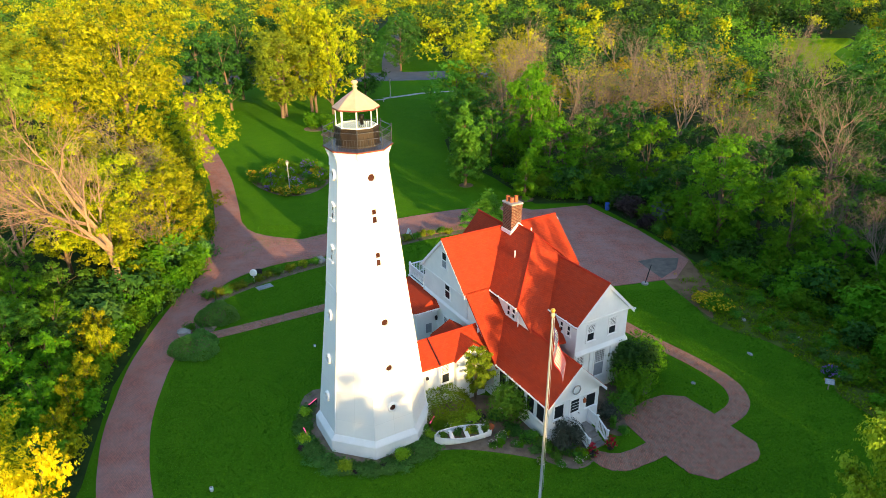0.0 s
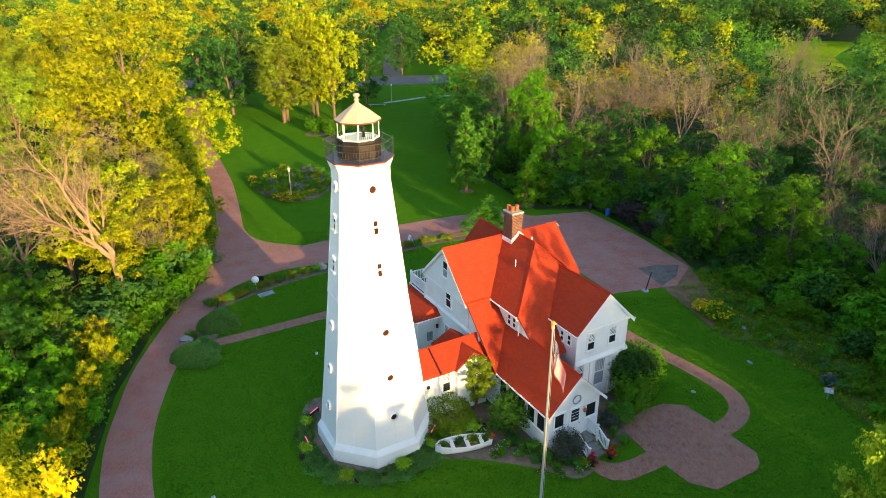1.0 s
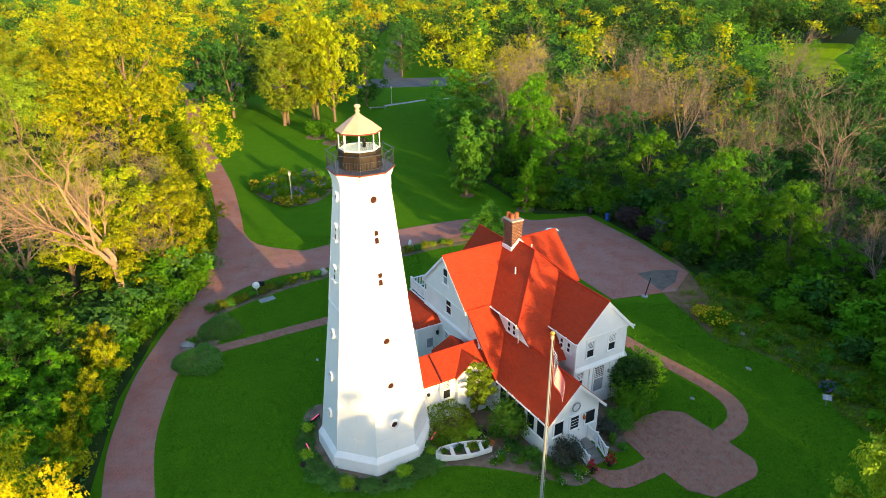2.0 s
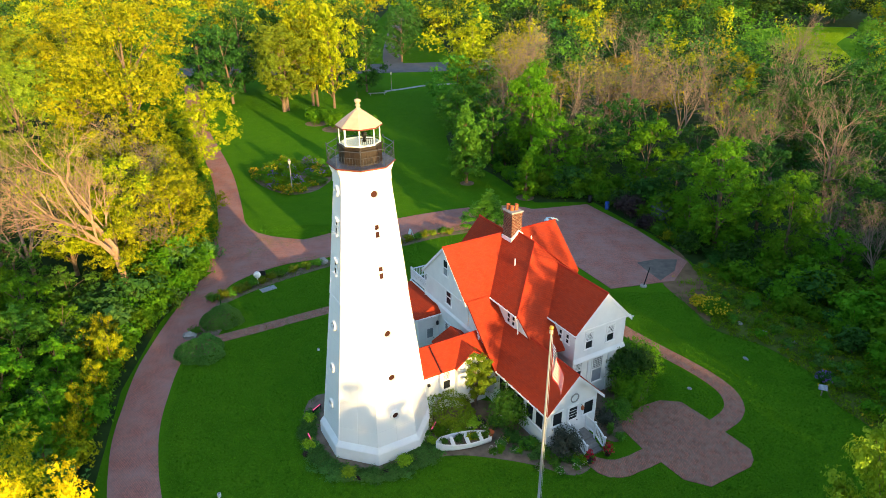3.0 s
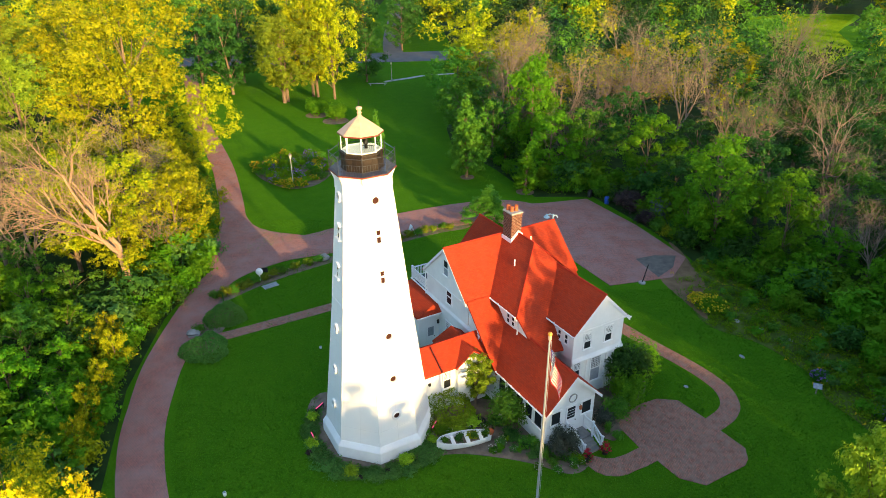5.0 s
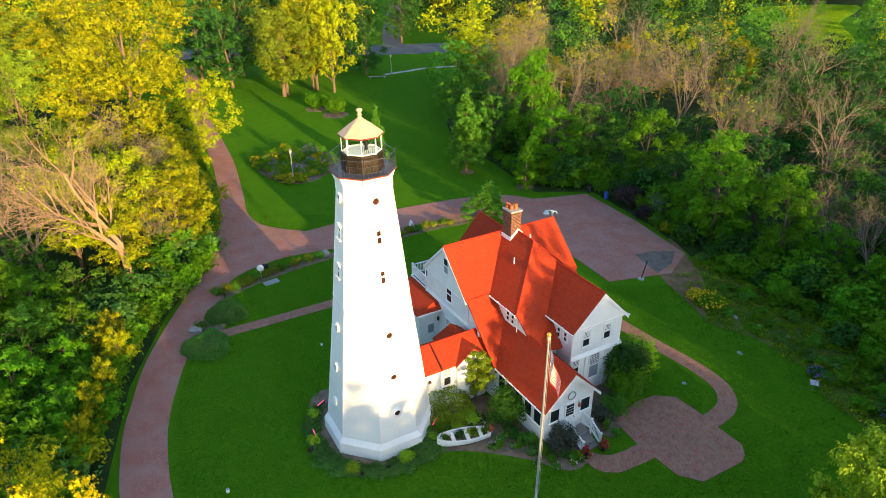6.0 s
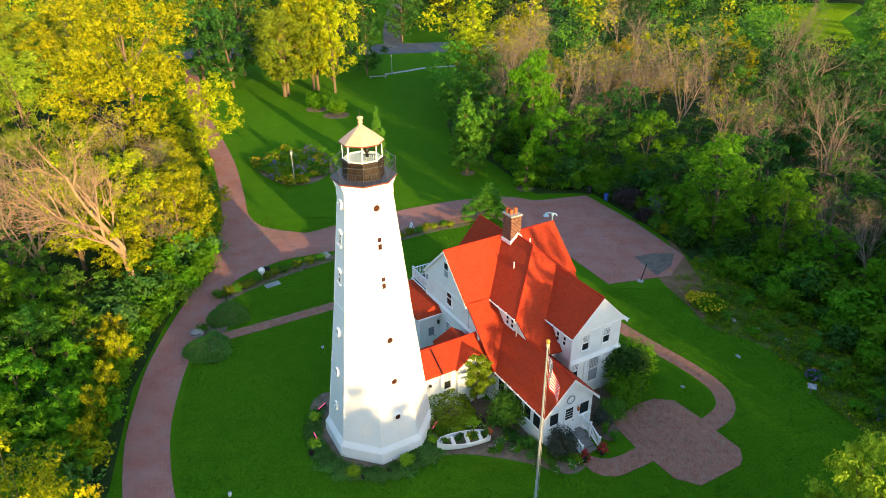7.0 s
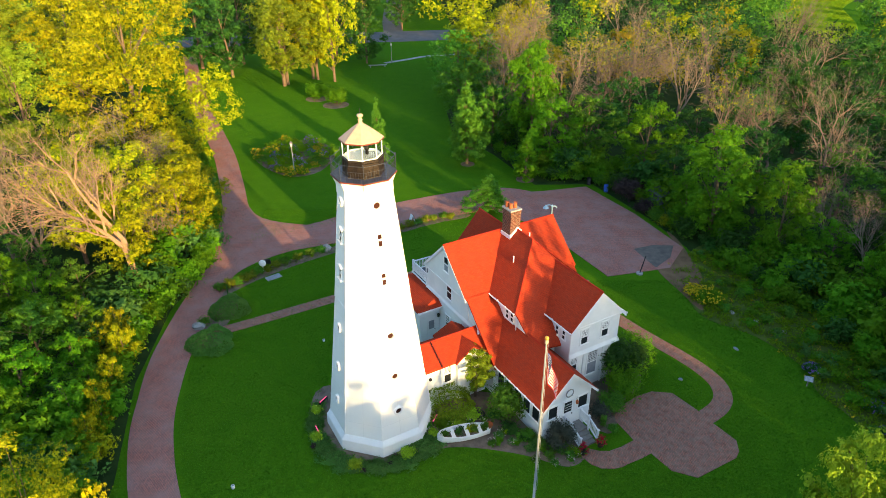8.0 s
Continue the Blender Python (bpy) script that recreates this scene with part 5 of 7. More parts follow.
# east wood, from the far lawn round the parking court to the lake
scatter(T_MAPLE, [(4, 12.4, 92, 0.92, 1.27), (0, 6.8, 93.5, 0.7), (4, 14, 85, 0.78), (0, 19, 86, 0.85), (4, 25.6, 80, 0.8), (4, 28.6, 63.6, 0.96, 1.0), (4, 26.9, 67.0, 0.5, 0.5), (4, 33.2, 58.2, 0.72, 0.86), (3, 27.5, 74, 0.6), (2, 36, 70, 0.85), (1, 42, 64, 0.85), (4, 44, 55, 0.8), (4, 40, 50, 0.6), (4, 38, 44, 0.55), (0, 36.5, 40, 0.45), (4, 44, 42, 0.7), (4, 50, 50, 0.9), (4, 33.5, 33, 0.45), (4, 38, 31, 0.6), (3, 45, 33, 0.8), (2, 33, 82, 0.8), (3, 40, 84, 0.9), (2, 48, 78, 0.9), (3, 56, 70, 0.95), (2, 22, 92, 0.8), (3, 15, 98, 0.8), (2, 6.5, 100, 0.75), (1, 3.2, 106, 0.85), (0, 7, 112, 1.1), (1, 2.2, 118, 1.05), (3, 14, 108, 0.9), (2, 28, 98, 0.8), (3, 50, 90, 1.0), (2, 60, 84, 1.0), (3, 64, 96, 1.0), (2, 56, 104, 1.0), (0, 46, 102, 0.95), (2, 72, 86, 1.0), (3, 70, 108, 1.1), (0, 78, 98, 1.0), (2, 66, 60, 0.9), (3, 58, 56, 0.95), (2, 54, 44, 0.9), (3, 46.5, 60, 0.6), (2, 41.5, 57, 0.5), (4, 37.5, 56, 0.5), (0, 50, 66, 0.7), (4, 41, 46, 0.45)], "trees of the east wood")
scatter(T_LIME, [(0, 6.5, 122, 1.05), (1, 12, 118, 1.0), (2, 17, 111, 0.8), (1, 5, 133, 1.2), (0, 14, 132, 1.1), (2, 30, 118, 0.9), (1, 40, 122, 0.95), (2, 52, 122, 0.9)], "trees of the east wood")
scatter(T_BARE, [(1, 9.6, 104, 1.0, 1.15), (0, 18.2, 96, 0.95, 1.2), (0, 14, 122, 1.2, 1.35), (0, 34.4, 95, 1.1, 1.2), (2, 34.2, 77, 0.85, 1.15), (1, 41.2, 68, 1.02, 1.12), (3, 38.2, 58.5, 0.55, 0.6), (3, 39.6, 76, 0.75, 0.98), (0, 60, 118, 1.0, 1.35), (2, 24, 104, 1.0, 1.1), (3, 29, 106, 1.05, 1.1), (1, 53, 96, 1.1, 1.1), (3, 49, 58, 0.85), (1, 26, 97, 0.9), (3, 8.0, 98, 0.7, 0.75), (3, 39, 53, 0.6), (0, 13, 112, 1.05, 1.2), (0, 45, 112, 1.15), (1, 34, 131, 1.15), (3, 17, 90, 0.7), (3, 31.5, 101, 0.9, 1.0)], "bare trees")

# undergrowth at the wood edges
rows = []
for x, y in [(p.x, p.y) for p in smooth_line([(-22.8, 27), (-24.9, 38), (-26.1, 46), (-25.9, 51), (-25.0, 58), (-25.7, 63.6), (-28.0, 69.6), (-31.3, 78.5), (-35.6, 90), (-40.2, 100.6)], 6)]:
    rows += [(rnd.choice((0, 0, 0, 2, 3)), x + rnd.uniform(-0.4, 0.3), y, rnd.uniform(0.7, 1.1)), (rnd.choice((0, 0, 1, 3)), x - rnd.uniform(2, 4.5), y + rnd.uniform(-2, 2), rnd.uniform(1.0, 1.7))]
for x, y in [(p.x, p.y) for p in smooth_line([(1.8, 103), (7.4, 91.5), (12, 81), (19, 81), (24, 71), (27.5, 60.5), (30.5, 53), (33, 46), (33.5, 38), (33, 28)], 6)]:
    rows += [(rnd.choice((0, 0, 0, 1)), x + rnd.uniform(-0.4, 1.0), y, rnd.uniform(0.6, 1.1)), (rnd.choice((0, 0, 1)), x + rnd.uniform(2, 4.5), y + rnd.uniform(-1, 2), rnd.uniform(1.0, 1.7))]
tries, small_rows = 0, []
while tries < 620:
    tries += 1
    x, y = rnd.uniform(23, 36), rnd.uniform(25, 60)
    if blocked(x, y, weeds) and not blocked(x, y, EARTH) and rnd.random() < 0.14 + 0.06 * (x - 24 - 0.1 * (56 - y)):
        small_rows.append((rnd.choice((0, 0, 1, 2)), x, y, rnd.uniform(0.45, 1.0)))
scatter(T_SHRUB, rows, "undergrowth shrubs")
T_BUSH = [shrub("bush", s, 0.8, 1.1, lf, lb, 340, 0.078, 4) for s, lf, lb in (
    (45, LEAF_F, "small bright green bush in the rough margin"), (46, LEAF_A, "small green bush in the rough margin"), (47, LEAF_E, "small grey-green bush in the rough margin"))]
scatter(T_BUSH, small_rows, "bushes of the rough margin")


def canopy(name, label, spots, leaf, seed, n_leaf=300, size=0.31):
    """Far woods: many small crowns with trunks, too many to count."""
    rng = np.random.default_rng(seed)
    cs, rs, ns = [], [], []
    for x, y, h, r in spots:
        for _ in range(7):
            a, q = rng.random() * 6.28, r * 0.62 * rng.random() ** 0.5
            cs.append((x + q * math.cos(a), y + q * math.sin(a), h * (0.45 + 0.5 * rng.random()) - 0.35 * q))
            rs.append(r * (0.38 + 0.2 * rng.random()))
            ns.append(n_leaf // 7)
    return tagged(leaves_of(name, leaf_cloud(rng, cs, rs, ns, size, clump=3), leaf), label, "woods", kind="stuff")


far = {LEAF_A: [], LEAF_B: [], LEAF_C: [], LEAF_D: [], LEAF_H: []}
meadow = [(92, 168), (104, 172), (118, 196), (128, 222), (160, 268), (116, 262), (98, 215)]
clearing = [(88, 164), (104, 160), (125, 120), (230, 100), (230, 190), (140, 226), (164, 270), (114, 266), (94, 217)]
street = [(-24, 150), (-10, 150), (2, 160), (-8, 190), (-14, 330), (-28, 330)]
lawn_far = [(-44, 100), (4, 104), (2, 150), (6, 182), (-60, 182), (-52, 160), (-30, 140), (-46, 134)]
scatter(T_NEAR, [(1, 112, 178, 1.5), (3, 121, 190, 1.6), (1, 127, 205, 1.5), (1, 132, 214, 1.5), (3, 104, 240, 1.4), (1, 122, 246, 0.7), (3, 131, 241, 0.8), (0, 90, 172, 1.2), (3, 95, 196, 1.3)], "trees round the meadow")
bm = bmesh.new()
sheet(bm, smooth_line(meadow, 4, True), -0.05, 0.02)
tagged(link("meadow_ground", bm, HAYFIELD), "sunlit yellow-green clearing in the far woods", "ground", kind="structure")
yy = 112.0
while yy < 440:
    gap = 6.5 + (yy - 112) * 0.012 + max(0, yy - 330) * 0.05
    xx = -0.78 * yy - 8
    while xx < 0.78 * yy + 8:
        x, y = xx + rnd.uniform(-2.5, 2.5), yy + rnd.uniform(-2.5, 2.5)
        if not (blocked(x, y, clearing) or blocked(x, y, street) or blocked(x, y, lawn_far) or abs(y - 182 - 0.08 * x) < 10) and (x < -58 or x > 22 or y > 180):
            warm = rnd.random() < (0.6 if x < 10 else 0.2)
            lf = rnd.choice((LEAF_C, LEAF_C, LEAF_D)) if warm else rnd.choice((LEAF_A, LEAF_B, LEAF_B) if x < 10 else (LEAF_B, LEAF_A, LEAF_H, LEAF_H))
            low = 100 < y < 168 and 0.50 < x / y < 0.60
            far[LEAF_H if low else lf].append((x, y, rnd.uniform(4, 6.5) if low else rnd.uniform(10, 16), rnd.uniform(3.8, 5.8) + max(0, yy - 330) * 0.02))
        xx += gap
    yy += gap
for i, (lf, spots) in enumerate(far.items()):
    lab = ("distant green treetops", "distant dark green treetops", "distant sunlit yellow-green treetops", "distant golden treetops", "distant deep green treetops, gap shade in the colour")[i]
    for k, (rows, size, n_leaf) in enumerate((([p for p in spots if p[1] < 185], 0.27, 360), ([p for p in spots if p[1] >= 185], 0.42, 300))):
        if rows:
            canopy("far_woods", lab, rows, lf, 60 + 10 * k + i, n_leaf, size)

# unseen bluff wood added behind the viewpoint, shading light, house and lawn from the sun
T_BLUFF = leaf_tree("bluff_tree", 71, 12, 5.0, LEAF_B, BARK, "tall unseen broadleaf tree added on the lake bluff for shade", 40, 20, 0.46, 0.16, core=0)
rows = []
for k in range(38):
    x = -36 + 3.4 * k + rnd.uniform(-1.0, 1.0)
    for y0, more in ((-12, 0.0), (-20, 1.0), (-29, 2.2)):
        c = x + 0.625 * y0
        crest = 11.0 if c < 8.5 else 12.3 if c < 13.5 else 11.5 if c < 19.5 else 10.2 if c < 39.5 else 8.9 if c < 45.5 else 9.6 if c < 51 else min(17.0, 9.6 + 1.2 * (c - 51))
        crest += 1.7
        rows.append((0, x, y0 + rnd.uniform(-2, 2), 0.8, (crest + more + rnd.uniform(-1.1, 0.8)) / 12))
# more unseen trees to the right, added to shade porch, gable and lawns
for x, y, s in ((22.0, 11, 0.84), (26.6, 8, 0.90), (29.2, 3, 1.08), (42, 4, 0.68), (47, 12, 1.08)):
    rows.append((0, x, y, 0.6 * s, s))
rows += [(0, 31.0, 7.5, 0.45, 1.22), (0, 33.4, 5, 0.5, 1.25), (0, 28.8, 9.5, 0.42, 1.2)]
for c in (34.8, 36.8, 38.8):
    rows.append((0, c - 5 + rnd.uniform(-0.3, 0.3), 8 + rnd.uniform(-1.5, 1.5), 0.42, rnd.uniform(1.38, 1.5)))
for k in range(15):
    rows.append((0, 36 + 4.4 * k, 25 + rnd.uniform(-2, 2), 0.8, (1.05 if 4 <= k <= 6 else rnd.uniform(1.35, 1.6)) - 0.01 * k))
for k in range(44):
    x, y = rnd.uniform(46, 112), rnd.uniform(-4, 66)
    if x > 0.75 * y + 14:
        rows.append((0, x, y, 1.1, rnd.uniform(0.85, 1.1)))
for k, row in enumerate(rows):
    # a narrow gap in the crowns lets one shaft of sun reach the side walk
    x, y, r = row[1], row[2], 4.8 * row[3]
    off = x + 0.625 * y - 46.1
    if abs(off) < r:
        rows[k] = (0, x + (r if off > 0 else -r) - off, *row[2:])
# one lower unseen tree added to cut off the shaft's near end
rows.append((0, 53.6, -12, 0.5, 0.84))
scatter([T_BLUFF], rows, "trees of the lake bluff")

for root in (*T_MAPLE, *T_LIME, T_YOUNG, *T_BARE, *T_SHRUB, *T_BUSH, *T_NEAR, *T_SUNNY, T_BLUFF):
    drop_root(root)

# ---- things round the house ----
def lamp_post(x, y, h, label):
    r = thing("lamp_post", Matrix.Translation((x, y, 0)), label, "lamp post", "lamp posts")
    bm = bmesh.new()
    lathe(bm, ((0.16, 0), (0.16, 0.5), (0.11, 0.6), (0.07, 0.9), (0.055, h - 0.75), (0.1, h - 0.7), (0.1, h - 0.62)), 10)
    part("post", bm, CONCRETE, r, "pale fluted post", True)
    bm = bmesh.new()
    lathe(bm, ((0.11, h - 0.62), (0.2, h - 0.2), (0.17, h - 0.15)), 8)
    part("lantern", bm, PETAL_W, r, "pale glass lantern")
    bm = bmesh.new()
    lathe(bm, ((0.23, h - 0.18), (0.21, h - 0.12), (0.1, h), (0.02, h + 0.12)), 8)
    part("cap", bm, WOODGREY, r)
    return r


lamp_post(-20.7, 83.0, 4.7, "pale park lamp post beside the flower bed")
lamp_post(-12.4, 150.5, 4.4, "pale park lamp post on the far lawn")

court = thing("court_lamp", Matrix.Translation((11.15, 63.0, 0)), "pale blue-white lamp post with one drooping arm beside the parking court", "lamp post")
bm = bmesh.new()
lathe(bm, ((0.14, 0), (0.11, 0.4), (0.085, 4.1), (0.12, 4.15), (0.12, 4.4), (0.05, 4.5)), 10)
part("post", bm, PALEBLUE, court, "", True)
bm = bmesh.new()
limb(bm, [(0, 0, 4.3), (-0.3, -0.05, 4.52), (-0.65, -0.1, 4.45)], 0.06, 0.05, 6)
limb(bm, [(0, 0, 4.3), (0.32, 0.02, 4.36), (0.5, 0.04, 4.1)], 0.06, 0.07, 6)
part("arm", bm, PALEBLUE, court)
bm = bmesh.new()
lathe(bm, ((0.06, 4.52), (0.12, 4.42), (0.30, 4.22), (0.31, 4.14), (0.1, 4.12)), 14, 0, (-0.68, -0.1))
part("head", bm, PALEBLUE, court, "pale bell-shaped lamp head")

pole = thing("flagpole", Matrix.Translation((5.27, 28.32, 0)), "tall silvery flagpole with gilt ball standing in the lawn", "flagpole")
bm = bmesh.new()
lathe(bm, ((0.16, 0), (0.14, 0.05), (0.085, 0.06), (0.075, 4.0), (0.046, 12.3), (0.04, 12.45)), 14)
part("pole", bm, STEEL, pole, "", True)
bm = bmesh.new()
lathe(bm, ((0.06, 12.4), (0.1, 12.45), (0.1, 12.62), (0.05, 12.66)), 12)
part("truck", bm, CREAM, pole, "pale pulley cap", True)
bm = bmesh.new()
bmesh.ops.create_uvsphere(bm, u_segments=16, v_segments=10, radius=0.12, matrix=Matrix.Translation((0, 0, 12.77)))
part("ball", bm, GOLD, pole, "gilt ball", True)
bm = bmesh.new()
rod(bm, (0.13, -0.03, 1.4), (0.09, -0.03, 12.4), 0.008, n=4)
part("halyard", bm, CLOTHW, pole)
bm = bmesh.new()
rod(bm, (0.10, 0, 1.3), (0.17, 0, 1.5), 0.02, n=5)
part("cleat", bm, IRON, pole)

# the flag hangs limp: cloth coordinates run along the fly (u) and down the hoist (v)
flag = thing("flag", Matrix.Translation((5.27, 28.32, 0)), "limp flag with red and white stripes and a blue field", "flag")


def cloth(u, v):
    x = 0.11 + 0.60 * u + 0.07 * math.sin(8 * u + 2.5 * v) + 0.10 * v * u
    y = -0.02 + 0.13 * math.sin(11 * u + 2.0 * v) * (0.3 + u)
    z = 11.85 - 1.65 * v - 1.85 * u ** 1.1
    return Vector((x, y, z))


N = 24
for i in range(13):
    v0, v1 = i / 13, (i + 1) / 13
    u0 = 0.4 if i < 7 else 0.0
    bm = bmesh.new()
    a = [bm.verts.new(cloth(u0 + (1 - u0) * s / N, v0)) for s in range(N + 1)]
    b = [bm.verts.new(cloth(u0 + (1 - u0) * s / N, v1)) for s in range(N + 1)]
    for s in range(N):
        bm.faces.new((a[s], a[s + 1], b[s + 1], b[s]))
    part("stripe", bm, RED if i % 2 == 0 else CLOTHW, flag)
bm = bmesh.new()
g = [[bm.verts.new(cloth(0.4 * s / 12, 7 / 13 * t / 8)) for s in range(13)] for t in range(9)]
for t in range(8):
    for s in range(12):
        bm.faces.new((g[t][s], g[t][s + 1], g[t + 1][s + 1], g[t + 1][s]))
canton = part("canton", bm, BLUE, flag, "dark blue field")
for r in range(9):
    for c in range(6 if r % 2 == 0 else 5):
        p = cloth(0.4 * (c + (0.6 if r % 2 == 0 else 1.1)) / 6.2, 7 / 13 * (r + 0.7) / 9.4) + Vector((0, -0.012, 0))
        bm = bmesh.new()
        pts = [bm.verts.new(p + Vector((0.028 * (1 if k % 2 == 0 else 0.42) * math.sin(k * math.pi / 5), 0, 0.028 * (1 if k % 2 == 0 else 0.42) * math.cos(k * math.pi / 5)))) for k in range(10)]
        bm.faces.new(pts)
        part("star", bm, CLOTHW, canton)


def heap(name, label, x, y, r, h, leaf, n=500, size=0.09, seed=1, group="", category="shrub", turn=0.0, stretch=1.0, lobes=8):
    root = shrub(name, seed, r, h, leaf, label, n, size, lobes)
    root.matrix_world = Matrix.Translation((x, y, 0)) @ Matrix.Rotation(turn, 4, "Z") @ Matrix.Diagonal((stretch, 1, 1, 1))
    return tagged(root, category=category, group=group)


def blooms(root, seed, r, h, petal, n, size, low=0.5):
    """Flowers over a shrub or clump."""
    rng = np.random.default_rng(seed)
    a, q = rng.random(n) * 6.28, r * rng.random(n) ** 0.5
    c = np.stack([q * np.cos(a), q * np.sin(a), h * (low + (1 - low) * rng.random(n)) * np.sqrt(np.maximum(0.05, 1 - (q / (r * 1.15)) ** 2)) + 0.05], 1)
    tagged(leaves_of("flower_spray", leaf_cloud(rng, c, [size * 1.2] * n, [4] * n, size), petal, root), kind="stuff")


# planted boat
boat = thing("planter_boat", Matrix.Translation((1.15, 34.12, 0.0)) @ Matrix.Rotation(radians(15), 4, "Z") @ Matrix.Diagonal((1.1, 1.1, 1.05, 1)), "old white rowing boat used as a planter", "boat")
bm = bmesh.new()
rows = []
for i in range(13):
    s = i / 12
    w = 0.60 * (math.sin(math.pi * min(1, 0.08 + 0.80 * s)) ** 0.75) if s > 0 else 0.03
    x = -1.75 + 3.4 * s
    zt = 0.55 + 0.10 * (1 - s) ** 2 * 2 + 0.05 * s * s
    rows.append([bm.verts.new((x, yy_ * w, z)) for yy_, z in ((-1, zt), (-0.95, 0.3), (-0.6, 0.06), (0, 0.0), (0.6, 0.06), (0.95, 0.3), (1, zt), (0.86, zt), (0.8, 0.34), (0, 0.30), (-0.8, 0.34), (-0.86, zt))])
for a, b in zip(rows, rows[1:]):
    for k in range(12):
        bm.faces.new((a[k], b[k], b[(k + 1) % 12], a[(k + 1) % 12]))
bm.faces.new(rows[0])
bm.faces.new(rows[-1][::-1])
part("hull", bm, TRIM, boat, "chipped white hull")
for x in (-0.75, 0.15, 1.0):
    bm = bmesh.new()
    w = 0.5 if x > -0.5 else 0.42
    box(bm, x - 0.12, x + 0.12, -w, w, 0.50, 0.55, 0.01)
    part("thwart", bm, TRIM, boat, "white plank seat")
bm = bmesh.new()
sheet(bm, [(-1.3, -0.2), (-0.4, -0.42), (0.6, -0.45), (1.4, -0.35), (1.4, 0.35), (0.6, 0.45), (-0.4, 0.42), (-1.3, 0.2)], 0.3, 0.4)
part("soil", bm, SOIL, boat)
for k, (x, r, lf) in enumerate(((-1.2, 0.26, LEAF_A), (-0.32, 0.42, LEAF_B), (0.5, 0.40, LEAF_C), (0.65, 0.30, LEAF_A), (1.35, 0.3, LEAF_A))):
    p = boat.matrix_world @ Vector((x, 0.05, 0.38))
    o = heap("boat_plant", "leafy bedding plant growing in the boat", p.x, p.y, r, 0.5, lf, 220, 0.06, 80 + k, "boat plants", "plant", lobes=5)
    o.location.z = 0.38

